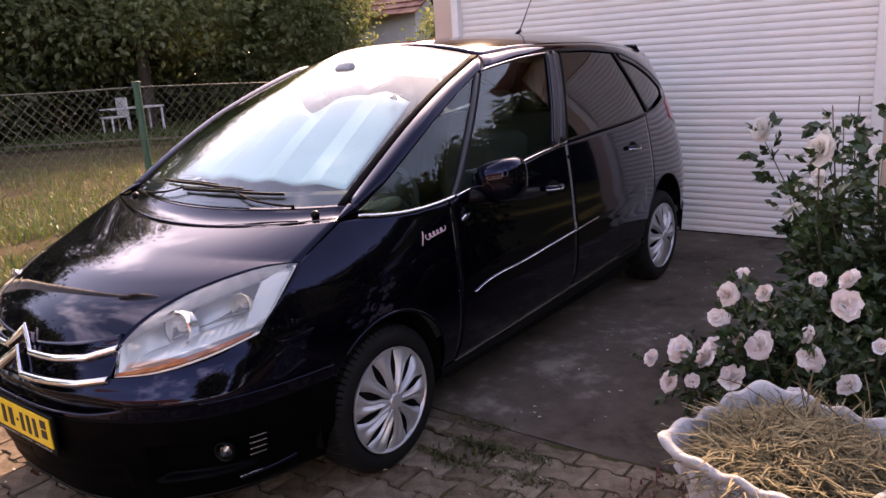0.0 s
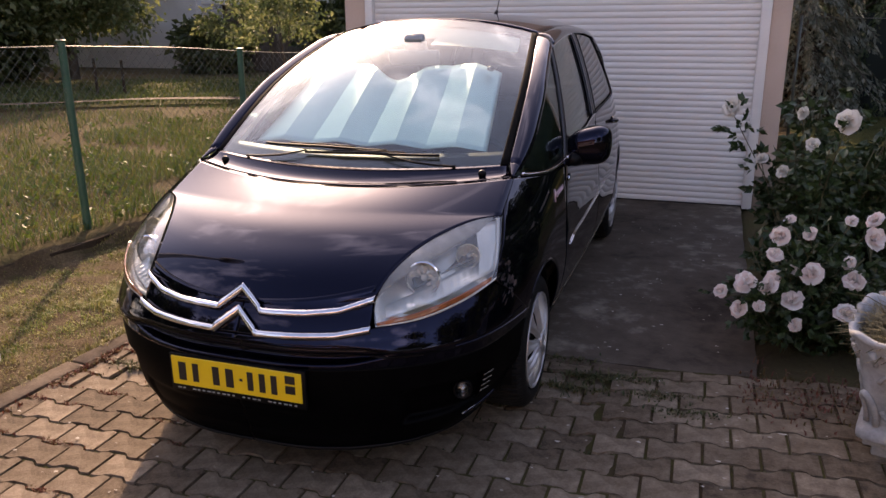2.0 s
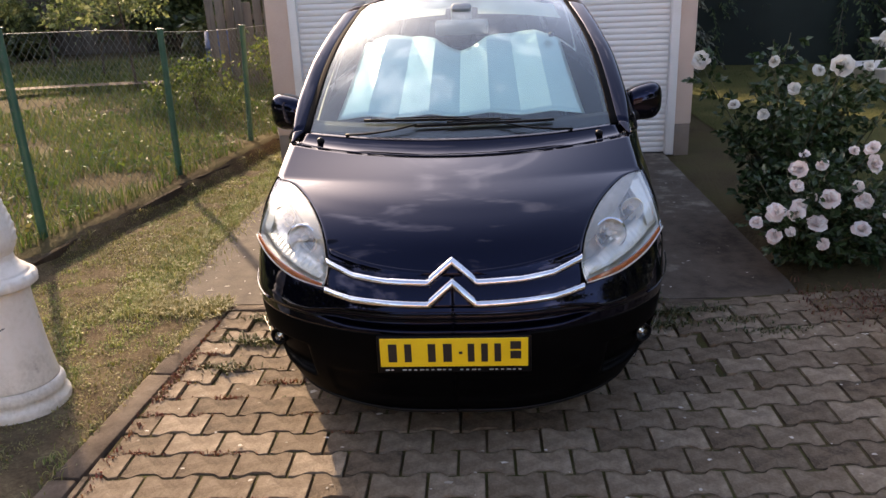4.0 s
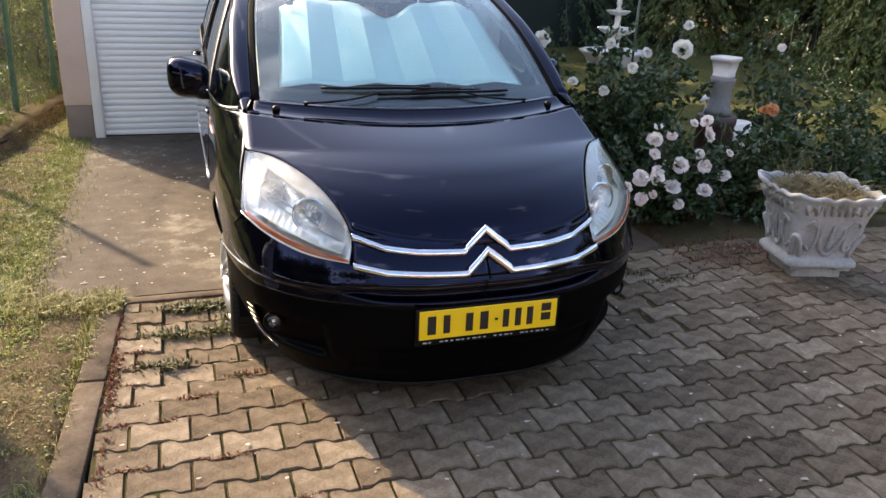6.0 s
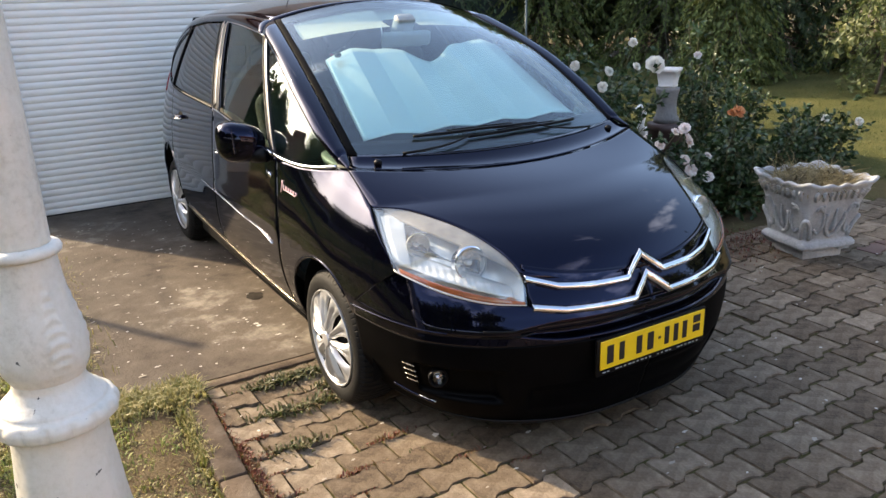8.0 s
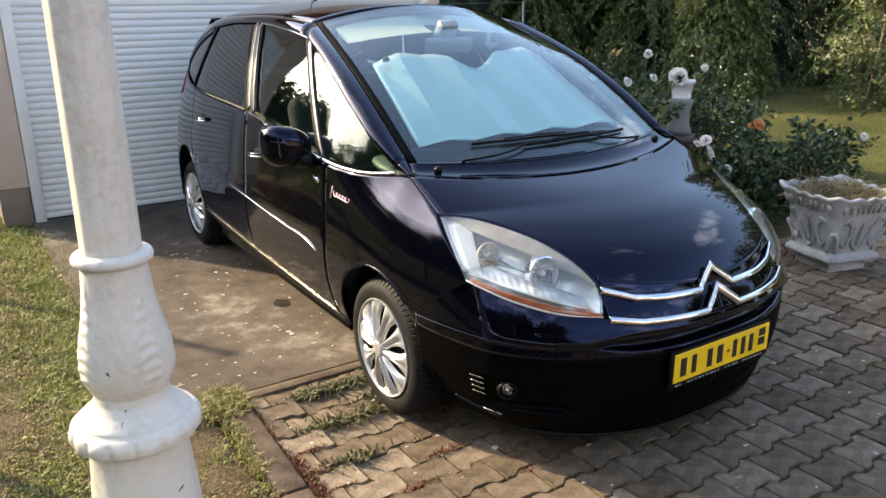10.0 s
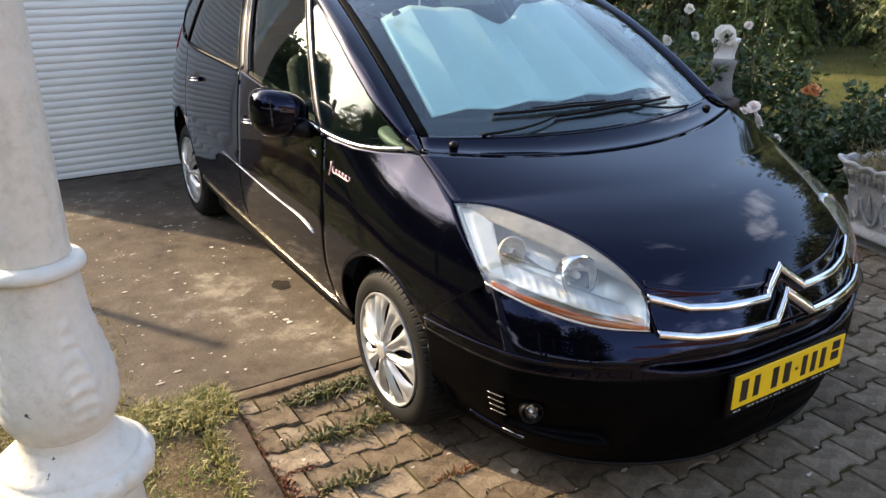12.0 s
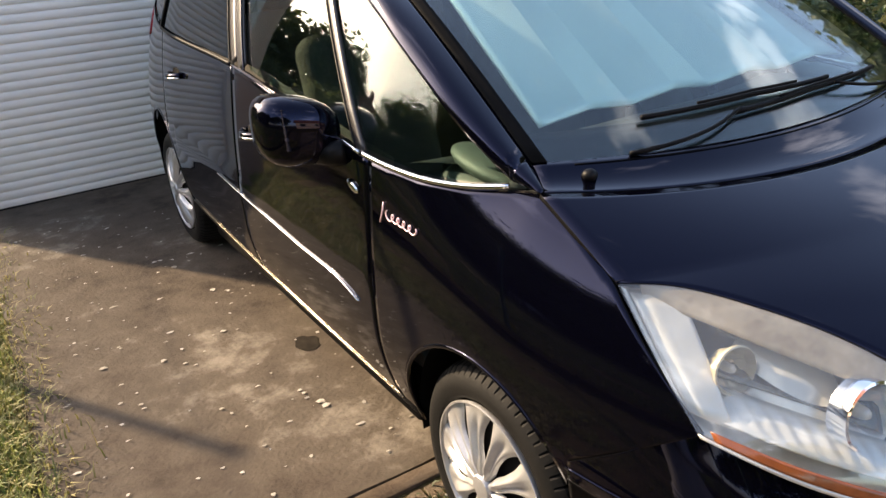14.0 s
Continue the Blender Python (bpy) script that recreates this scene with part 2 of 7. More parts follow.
PLASTER = material("pink_plaster", [(0.50, 0.36, 0.28), (0.60, 0.455, 0.365), (0.64, 0.50, 0.41)], 0.9, scale=2.2, fine=120, bump=0.002, spec=0.15)
PLINTH = material("plinth_plaster", [(0.16, 0.12, 0.09), (0.26, 0.20, 0.155)], 0.9, scale=4, fine=120, bump=0.003)
POST_GREEN = material("green_post", [(0.012, 0.060, 0.038), (0.022, 0.095, 0.055), (0.05, 0.10, 0.06)], 0.5, scale=8, fine=90, bump=0.0006)
WIRE = material("fence_wire", [(0.05, 0.065, 0.055), (0.15, 0.165, 0.145)], 0.45, metal=0.5, scale=8)
LAMP_WHITE = material("white_lamp_paint", [(0.20, 0.17, 0.13), (0.50, 0.46, 0.385), (0.62, 0.58, 0.50), (0.67, 0.63, 0.56)], 0.55, scale=5, fine=48, bump=0.0022, ramp=(0.25, 0.60), fine_mix=0.45)
chipped(LAMP_WHITE, (0.045, 0.042, 0.040), 17.0, 0.685)
STONE = material("painted_cast_stone", [(0.13, 0.135, 0.135), (0.30, 0.305, 0.305), (0.47, 0.475, 0.465)], 0.75, scale=5, fine=55, bump=0.004, ramp=(0.25, 0.72))
STONE_WHITE = material("white_cast_stone", [(0.50, 0.49, 0.46), (0.68, 0.67, 0.64)], 0.7, scale=6, fine=60, bump=0.003)
BARREL = material("dark_brown_pot", [(0.030, 0.014, 0.012), (0.07, 0.035, 0.028)], 0.5, scale=6)
BULB = material("bulb_glass", [(0.55, 0.50, 0.40), (0.75, 0.72, 0.66)], 0.1, metal=0.3, scale=40)
STRAW = material("straw", [(0.0723, 0.0568, 0.0306), (0.1487, 0.1187, 0.0612), (0.2465, 0.2021, 0.1105)], 0.8, random_shift=0.7, ramp=(0.1, 0.9), spec=0.15)
GRASS = leaf_material("grass", [(0.090, 0.112, 0.026), (0.175, 0.172, 0.046), (0.270, 0.228, 0.080), (0.345, 0.298, 0.130)], 0.6, 0.3, 0.8)
TUFT = leaf_material("green_tuft", [(0.0765, 0.1196, 0.0216), (0.1530, 0.2024, 0.0396), (0.2635, 0.2760, 0.0720), (0.3570, 0.3312, 0.1260)], 0.6, 0.35, 0.7)
GREEN_GRASS = leaf_material("green_grass", [(0.0333, 0.0595, 0.0132), (0.0665, 0.0978, 0.0220), (0.1235, 0.1360, 0.0440)], 0.6, 0.35, 0.7)
WEED = leaf_material("weeds", [(0.040, 0.083, 0.014), (0.075, 0.132, 0.024), (0.122, 0.156, 0.038), (0.150, 0.138, 0.050)], 0.6, 0.3, 0.8)
JOINT_WEED = leaf_material("joint_weeds", [(0.032, 0.048, 0.012), (0.060, 0.075, 0.020), (0.100, 0.092, 0.034), (0.12, 0.085, 0.042)], 0.6, 0.3, 0.8)
RED_WEED = leaf_material("red_weeds", [(0.10, 0.025, 0.018), (0.16, 0.05, 0.03), (0.12, 0.09, 0.03)], 0.6, 0.3, 0.7)
ROSE_LEAF = leaf_material("rose_leaf", [(0.012, 0.032, 0.010), (0.025, 0.055, 0.016), (0.045, 0.08, 0.028)], 0.38, 0.2, 0.6)
STEM = material("stems", [(0.05, 0.055, 0.02), (0.10, 0.085, 0.04)], 0.7, scale=10)
PETAL_WHITE = leaf_material("white_petal", [(0.66, 0.64, 0.56), (0.82, 0.80, 0.74)], 0.6, 0.3, 0.5)
PETAL_PINK = leaf_material("pink_petal", [(0.80, 0.66, 0.61), (0.86, 0.79, 0.74), (0.88, 0.85, 0.81)], 0.6, 0.3, 0.7)
PETAL_ORANGE = leaf_material("orange_petal", [(0.58, 0.23, 0.09), (0.72, 0.38, 0.20)], 0.6, 0.3, 0.6)
BARK = material("bark", [(0.04, 0.03, 0.022), (0.10, 0.08, 0.06)], 0.9, scale=9, fine=70, bump=0.01, stretch=(1, 1, 0.25))
SPRUCE = leaf_material("spruce_needles", [(0.0126, 0.0351, 0.0108), (0.0270, 0.0558, 0.0153), (0.0549, 0.0819, 0.0234)], 0.6, 0.2, 0.7)
GLAUCOUS = leaf_material("glaucous_needles", [(0.075, 0.095, 0.070), (0.14, 0.165, 0.125), (0.22, 0.245, 0.19)], 0.6, 0.3, 0.7)
THUJA = leaf_material("thuja_scale", [(0.039, 0.065, 0.014), (0.091, 0.125, 0.028), (0.163, 0.188, 0.048)], 0.6, 0.25, 0.7)
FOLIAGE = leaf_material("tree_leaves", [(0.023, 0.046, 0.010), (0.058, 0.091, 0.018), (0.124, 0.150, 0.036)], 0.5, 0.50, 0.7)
# leaves of the sunlit shrub, with the sunshine put into their colour
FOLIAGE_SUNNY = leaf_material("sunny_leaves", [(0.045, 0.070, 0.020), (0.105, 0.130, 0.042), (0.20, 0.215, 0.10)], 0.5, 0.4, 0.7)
# pale sapling leaves; on big trees the paleness paints the sun behind them
FOLIAGE_PALE_BACKLIT = leaf_material("pale_and_backlit_leaves", [(0.0625, 0.0938, 0.0275), (0.1250, 0.1562, 0.0562), (0.2125, 0.2250, 0.1000)], 0.5, 0.50, 0.7)
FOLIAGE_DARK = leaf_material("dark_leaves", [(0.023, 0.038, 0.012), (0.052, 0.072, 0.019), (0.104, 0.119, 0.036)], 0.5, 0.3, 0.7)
HOUSE_WALL = material("house_render", [(0.50, 0.48, 0.45), (0.62, 0.60, 0.57)], 0.9, scale=2, fine=60, bump=0.002)
ROOF = material("red_roof_tiles", [(0.17, 0.06, 0.04), (0.26, 0.10, 0.065), (0.32, 0.14, 0.09)], 0.8, scale=4, fine=30, bump=0.004, random_shift=0.4)
WOOD = material("weathered_boards", [(0.075, 0.065, 0.055), (0.15, 0.135, 0.115), (0.21, 0.19, 0.16)], 0.9, scale=4, fine=60, stretch=(1, 1, 0.08), bump=0.003, random_shift=0.5, spec=0.15)
LAWN = material("lawn_thatch", [(0.0448, 0.0308, 0.0189), (0.0952, 0.0682, 0.0420), (0.1456, 0.1122, 0.0672), (0.2352, 0.1870, 0.1103)], 0.95, scale=6, fine=60, bump=0.02, fine_mix=0.55, spec=0.04)
GREEN_LAWN = material("green_lawn", [(0.0382, 0.0440, 0.0171), (0.0723, 0.0736, 0.0266), (0.1445, 0.1240, 0.0522)], 0.95, scale=0.9, fine=40, bump=0.02, fine_mix=0.45, spec=0.04)
BANK = material("dark_bank_board", [(0.022, 0.015, 0.011), (0.05, 0.037, 0.026), (0.085, 0.07, 0.05)], 0.95, scale=5, fine=50, bump=0.008, spec=0.04)
NET = material("dark_green_screen", [(0.004, 0.010, 0.008), (0.010, 0.020, 0.015)], 0.85, scale=2, fine=200, bump=0.001)
PEBBLE = material("debris", [(0.30, 0.27, 0.22), (0.52, 0.48, 0.42)], 0.9, scale=20, random_shift=0.6)
OIL = material("oil_stain", [(0.012, 0.009, 0.007), (0.030, 0.024, 0.018)], 0.7, scale=20, spec=0.1)
BLUE = material("blue_plastic", [(0.03, 0.07, 0.16), (0.05, 0.10, 0.22)], 0.5, scale=5)


# ---- mesh helpers ----
def thing(name, at, label, category, group=""):
    """An empty at a thing's base, which parents its parts."""
    ob = new(name)
    ob.empty_display_size = 0.1
    ob.location = at
    return tagged(ob, label, category, group)


def mesh(name, verts, faces, mat, smooth=True, flat_angle=None):
    me = bpy.data.meshes.new(name)
    me.from_pydata([tuple(map(float, v)) for v in verts], [], faces)
    me.materials.append(mat)
    if smooth:
        me.shade_smooth()
    if flat_angle:
        me.set_sharp_from_angle(angle=radians(flat_angle))
    me.update()
    return me


def place(name, me, parent=None, label="", kind="", category="", m=None):
    """Link a mesh as one object; its vertices are in world metres unless m is given."""
    ob = new(name, me)
    if m is not None:
        ob.matrix_world = m
    if parent is not None:
        up = parent
        chain = Matrix.Identity(4)
        while up is not None:
            chain = up.matrix_basis @ chain if up.parent is None else up.matrix_parent_inverse @ up.matrix_basis @ chain
            up = up.parent
        ob.parent = parent
        ob.matrix_parent_inverse = chain.inverted()
    return tagged(ob, label, category, "", kind)


def bm_mesh(name, bm, mat, smooth=True, flat_angle=35):
    bmesh.ops.recalc_face_normals(bm, faces=bm.faces)
    me = bpy.data.meshes.new(name)
    bm.to_mesh(me)
    bm.free()
    me.materials.append(mat)
    if smooth:
        me.shade_smooth()
        me.set_sharp_from_angle(angle=radians(flat_angle))
    return me


def part(name, bm, mat, parent, label="", flat_angle=35):
    return place(name, bm_mesh(name, bm, mat, flat_angle=flat_angle), parent, label)


def box(bm, lo, hi, bevel=0.0, m=None, segments=2):
    """A box from corner lo to corner hi, with rounded edges."""
    lo, hi = Vector(lo), Vector(hi)
    made = bmesh.ops.create_cube(bm, size=1.0)["verts"]
    bmesh.ops.scale(bm, vec=hi - lo, verts=made)
    bmesh.ops.translate(bm, vec=(lo + hi) / 2, verts=made)
    if bevel:
        edges = list({e for v in made for e in v.link_edges})
        out = bmesh.ops.bevel(bm, geom=edges, offset=bevel, segments=segments, affect="EDGES", profile=0.5)
        made = list({v for f in out["faces"] for v in f.verts} | {v for v in made if v.is_valid})
    if m is not None:
        bmesh.ops.transform(bm, matrix=m, verts=made)
    return made


def lathe(profile, n=48, m=None, wave=None):
    """Verts and faces of a turned shape; profile: (radius, height) pairs; wave(angle, height): factor on the radius."""
    verts, faces = [], []
    for r, z in profile:
        for k in range(n):
            a = 2 * math.pi * k / n
            f = wave(a, z) if wave else 1.0
            v = Vector((r * f * math.cos(a), r * f * math.sin(a), z))
            verts.append(m @ v if m is not None else v)
    for i in range(len(profile) - 1):
        for k in range(n):
            faces.append((i * n + k, i * n + (k + 1) % n, (i + 1) * n + (k + 1) % n, (i + 1) * n + k))
    faces.append(tuple(range(n))[::-1])
    faces.append(tuple(range((len(profile) - 1) * n, len(profile) * n)))
    return verts, faces


def tube(path, radius, n=6, taper=1.0, closed_ends=True):
    """Verts and faces of a round bar along points."""
    verts, faces = [], []
    pts = [Vector(p) for p in path]
    for i, p in enumerate(pts):
        d = (pts[min(i + 1, len(pts) - 1)] - pts[max(i - 1, 0)]).normalized()
        side = d.cross(Vector((0, 0, 1)))
        if side.length < 1e-3:
            side = d.cross(Vector((1, 0, 0)))
        side.normalize()
        up = side.cross(d)
        r = radius * (1 + (taper - 1) * i / max(1, len(pts) - 1))
        for k in range(n):
            a = 2 * math.pi * k / n
            verts.append(p + r * (math.cos(a) * side + math.sin(a) * up))
    for i in range(len(pts) - 1):
        for k in range(n):
            faces.append((i * n + k, i * n + (k + 1) % n, (i + 1) * n + (k + 1) % n, (i + 1) * n + k))
    if closed_ends:
        faces.append(tuple(range(n))[::-1])
        faces.append(tuple(range((len(pts) - 1) * n, len(pts) * n)))
    return verts, faces


def joined(chunks):
    verts, faces = [], []
    for v, f in chunks:
        o = len(verts)
        verts.extend(v)
        faces.extend(tuple(i + o for i in q) for q in f)
    return verts, faces


def table(*pairs):
    """A smooth function through (place, value) pairs."""
    xs, ys = np.array(pairs, float).T
    d = np.diff(ys) / np.diff(xs)
    slope = np.r_[d[0], [0 if a * b <= 0 else 2 * a * b / (a + b) for a, b in zip(d[:-1], d[1:])], d[-1]]

    def f(x):
        x = np.clip(x, xs[0], xs[-1])
        i = int(np.clip(np.searchsorted(xs, x, "right") - 1, 0, len(xs) - 2))
        h = xs[i + 1] - xs[i]
        t = (x - xs[i]) / h
        return ((2 * t**3 - 3 * t**2 + 1) * ys[i] + (t**3 - 2 * t**2 + t) * h * slope[i]
                + (-2 * t**3 + 3 * t**2) * ys[i + 1] + (t**3 - t**2) * h * slope[i + 1])
    return f


def curve(*points):
    """A smooth curve through points, by 0..1 along its length."""
    p = np.array(points, float)
    if len(p) == 2:
        return lambda t: Vector(p[0] + (p[1] - p[0]) * t)
    s = np.r_[0, np.cumsum(np.linalg.norm(np.diff(p, axis=0), axis=1))]
    s /= s[-1]
    d = np.diff(p, axis=0) / np.diff(s)[:, None]
    h = np.diff(s)
    mid = (d[:-1] * h[1:, None] + d[1:] * h[:-1, None]) / (h[:-1] + h[1:])[:, None]
    slope = np.vstack([1.5 * d[0] - 0.5 * mid[0], mid, 1.5 * d[-1] - 0.5 * mid[-1]])

    def f(t):
        i = int(np.clip(np.searchsorted(s, t, "right") - 1, 0, len(s) - 2))
        k = (t - s[i]) / h[i]
        return Vector((2 * k**3 - 3 * k**2 + 1) * p[i] + (k**3 - 2 * k**2 + k) * h[i] * slope[i]
                      + (-2 * k**3 + 3 * k**2) * p[i + 1] + (k**3 - k**2) * h[i] * slope[i + 1])
    return f


def sheet(fn, nu, nv, side=1, thick=0.0, inward=None):
    """Verts and faces of a surface fn(u, v) for u, v in 0..1; side -1 mirrors it in x."""
    verts = []
    for i in range(nu + 1):
        for j in range(nv + 1):
            p = Vector(fn(i / nu, j / nv))
            verts.append(Vector((p.x * side, p.y, p.z)))
    faces = []
    w = nv + 1
    for i in range(nu):
        for j in range(nv):
            q = (i * w + j, (i + 1) * w + j, (i + 1) * w + j + 1, i * w + j + 1)
            faces.append(q if side > 0 else q[::-1])
    return verts, faces


def coons(bottom, top, left, right, bulge=None):
    """A surface between four curves: u runs along bottom and top, v from bottom to top."""
    def f(u, v):
        p = (1 - v) * bottom(u) + v * top(u) + (1 - u) * left(v) + u * right(v)
        p = p - ((1 - u) * (1 - v) * bottom(0) + u * (1 - v) * bottom(1) + (1 - u) * v * top(0) + u * v * top(1))
        return p + Vector(bulge) * (16 * u * v * (1 - u) * (1 - v)) if bulge else p
    return f


def shell(name, data, mat, parent, label="", thick=0.006, offset=-1.0, rim=None):
    """A curved panel with thickness."""
    ob = place(name, mesh(name, *data, mat), parent, label)
    s = ob.modifiers.new("thickness", "SOLIDIFY")
    s.thickness, s.offset = thick, offset
    return ob


# ---- ground, paving and garage ----
def fence_x(y):
    return -2.93 + 0.145 * (y - 2.38) if y < 8.6 else -2.03


def rise(x):
    """The paving and the rose bed climb gently away from the drive."""
    return 0.052 * smooth_step(0.9, 2.2, x)


def sag(x, y):
    """The paving has sunk a little where the front wheels stand."""
    return -0.020 * smooth_step(0.25, 0.65, y) * smooth_step(1.36, 1.18, y) * smooth_step(-1.30, -1.02, x) * smooth_step(1.30, 1.02, x)


def ground_z(x, y):
    """Height of the bare ground: sunk under the paving, raised behind the fence's bank."""
    z = -0.035 + 0.012 * noise.noise((x * 1.7, y * 1.7, 0.3)) + 0.02 * noise.noise((x * 0.4, y * 0.4, 4.0))
    if x < -1.42:
        z += 0.030 * smooth_step(-1.43, -1.55, x)
    edge = fence_x(y) + 0.22
    z += 0.13 * smooth_step(edge + 0.08, edge - 0.05, x + 0.03 * noise.noise((y * 3.0, 1.0, 2.0)))
    if x > 1.75:
        z += 0.03 + 0.8 * (rise(x) - rise(1.75))
    if -1.45 < x < 3.9 and -4.5 < y < (5.0 if x < 1.75 else 1.4):
        z = -0.09
    return z


def smooth_step(a, b, t):
    t = min(max((t - a) / (b - a), 0.0), 1.0)
    return t * t * (3 - 2 * t)


xs = np.unique(np.r_[np.linspace(-400, -40, 8), np.linspace(-40, -8, 30), np.linspace(-8, -1.2, 110), np.linspace(-1.2, 4, 40), np.linspace(4, 20, 40), np.linspace(20, 400, 12)])
ys = np.unique(np.r_[np.linspace(-400, -30, 8), np.linspace(-30, -4, 20), np.linspace(-4, 10, 110), np.linspace(10, 40, 40), np.linspace(40, 400, 12)])
gv = [(x, y, ground_z(x, y)) for x in xs for y in ys]
gw = len(ys)
gf = [(i * gw + j, (i + 1) * gw + j, (i + 1) * gw + j + 1, i * gw + j + 1) for i in range(len(xs) - 1) for j in range(len(ys) - 1)]
place("ground", mesh("ground", gv, gf, SOIL), None, "dry earth and worn lawn round the drive", "structure", "ground")

def lawn_fn(u, v):
    """The worn strip of lawn between the bank and the drive."""
    y = -4.0 + 14.0 * v
    x0, x1 = fence_x(y) + 0.20, -1.425 - 0.02 * (y < 1.3) - (0.33 if 1.38 < y < 4.93 else 0.5 if y >= 4.93 else 0)
    x = x0 + (x1 - x0) * u
    return x, y, ground_z(x, y) + 0.006 + 0.010 * noise.noise((x * 6, y * 6, 1.5))


place("lawn", mesh("lawn", *sheet(lawn_fn, 40, 260), LAWN), None, "worn yellowish lawn beside the drive", "structure", "lawn")
place("lawn", mesh("lawn", *sheet(lambda u, v: (2.6 + 13.0 * u, 1.75 + 10.6 * v + 1.2 * (u < 0.02), ground_z(2.6 + 13.0 * u, 1.75 + 10.6 * v) + 0.012 + 0.012 * noise.noise((u * 40, v * 40, 3))), 60, 60), GREEN_LAWN), None, "mown green lawn beyond the roses", "structure", "lawn")
place("lawn", mesh("lawn", *sheet(lambda u, v: (-22.0 + 20.0 * u, 4.25 + 8.0 * u + 8.0 * v, ground_z(-22.0 + 20.0 * u, 4.25 + 8.0 * u + 8.0 * v) + 0.012), 50, 20), GREEN_LAWN), None, "sunny green lawn beyond the garden path", "structure", "lawn")

# bed of soil under the pavers
place("paving_bed", mesh("paving_bed", *sheet(lambda u, v: (-1.36 + 5.2 * u, -4.4 + 5.80 * v, -0.0085 + rise(-1.36 + 5.2 * u) + sag(-1.36 + 5.2 * u, -4.4 + 5.80 * v) + 0.004 * noise.noise((u * 40, v * 50, 0))), 60, 70), JOINT), None, "mossy soil in the paving joints", "structure", "ground")

# concrete slab in front of the garage
slab_edge = lambda t: 0.012 * noise.noise((t * 6, 0, 0)) + 0.006 * noise.noise((t * 31, 3, 0))


SLAB_RISE = 0.022


def slab_fn(u, v):
    x0, x1 = -1.76 + slab_edge(v * 3.5), 1.80 + slab_edge(v * 3.5 + 9)
    y0 = 1.425 + slab_edge(u * 3.6 + 20) * 0.7
    return x0 + (x1 - x0) * u, y0 + (5.06 - y0) * v, 0.002 * noise.noise((u * 9, v * 9, 2)) + SLAB_RISE * v


sv, sf = sheet(slab_fn, 40, 40)
sv = [Vector(v) for v in sv]
slab_mesh = mesh("driveway_slab", sv, sf, CONCRETE, smooth=False)
slab = place("driveway_slab", slab_mesh, None, "stained grey concrete slab before the garage", "structure", "ground")
so = slab.modifiers.new("thickness", "SOLIDIFY")
so.thickness, so.offset = 0.10, -1.0

# ---- garage ----
GY = 4.96
garage = thing("garage", (0, GY + 2.5, 0), "low garage with pink plaster pillars and a white roller door", "garage")
for x0, x1 in ((-1.955, -1.735), (1.885, 2.040)):
    bm = bmesh.new()
    box(bm, (x0, GY, 0.30), (x1, GY + 0.35, 2.72), 0.012)
    part("pillar", bm, PLASTER, garage, "pink plaster pillar")
    bm = bmesh.new()
    box(bm, (x0 + 0.006, GY + 0.006, -0.09), (x1 - 0.006, GY + 0.344, 0.30), 0.006)
    part("plinth", bm, PLINTH, garage, "bare grey-brown plinth")
bm = bmesh.new()
box(bm, (-1.735, GY + 0.02, 2.25), (1.885, GY + 0.35, 2.72), 0.01)
part("lintel", bm, PLASTER, garage)
for x0, x1, y0, y1 in ((-1.955, -1.72, GY + 0.35, 10.4), (1.87, 2.040, GY + 0.35, 10.4), (-1.72, 1.87, 10.2, 10.4)):
    bm = bmesh.new()
    box(bm, (x0 + 0.004, y0, -0.09), (x1 - 0.004, y1, 2.70), 0.01)
    part("wall", bm, PLASTER, garage)
bm = bmesh.new()
box(bm, (-2.2, GY - 0.20, 2.72), (2.35, 10.6, 2.90), 0.02)
part("roof", bm, ROOF, garage, "flat garage roof")
for x0, x1 in ((-1.735, -1.655), (1.805, 1.885)):
    bm = bmesh.new()
    box(bm, (x0 + 0.002, GY - 0.025, 0.012), (x1, GY + 0.09, 2.25), 0.006)
    part("door_guide", bm, SHUTTER, garage, "white guide rail")
SLAT = 0.0535


def slat_fn(u, v):
    return (-1.66 + 3.47 * u, GY + 0.045 - 0.0050 * math.sin(math.pi * min(1, v / 0.84)) ** 0.7 + (0.0035 if v > 0.87 else 0.0), SLAT * v)


slat_mesh = mesh("slat", *sheet(slat_fn, 1, 14), SHUTTER)
k = 0
while 0.02 + k * SLAT < 2.25:
    place("slat", slat_mesh, garage, m=Matrix.Translation((0, 0, 0.022 + k * SLAT)))
    k += 1
bm = bmesh.new()
box(bm, (-1.66, GY + 0.035, 0.012), (1.81, GY + 0.075, 0.03), 0.004)
part("door_seal", bm, PLASTIC, garage)
bm = bmesh.new()
box(bm, (-1.72, GY + 0.12, 0.0), (1.87, GY + 0.14, 2.3))
part("door_backing", bm, MATTE, garage)


# ---- the car ----
car = thing("car", (0, 2.3, 0), "glossy black compact people carrier with chrome trim, parked on paving", "car")
AXLES = (0.957, 3.672)
WHEEL_R, HUB_Z, TRACK = 0.300, (0.277, 0.318), (0.842, 0.830)
ARCHES = ((0.957, 0.285, 0.352), (3.672, 0.372, 0.362))      # middle y, z and radius of each wheel opening

half_width = table((0.35, 0.80), (0.55, 0.843), (0.75, 0.866), (0.94, 0.878), (1.3, 0.882), (1.6, 0.886), (2.5, 0.893), (3.2, 0.888), (3.65, 0.868), (4.0, 0.83), (4.25, 0.76), (4.4, 0.67))
tuck = table((0.35, 0.8), (0.64, 0.77), (0.9, 0.57), (1.2, 0.25), (1.5, 0.11), (2.3, 0.15), (3.2, 0.18), (4.0, 0.32), (4.4, 0.42))
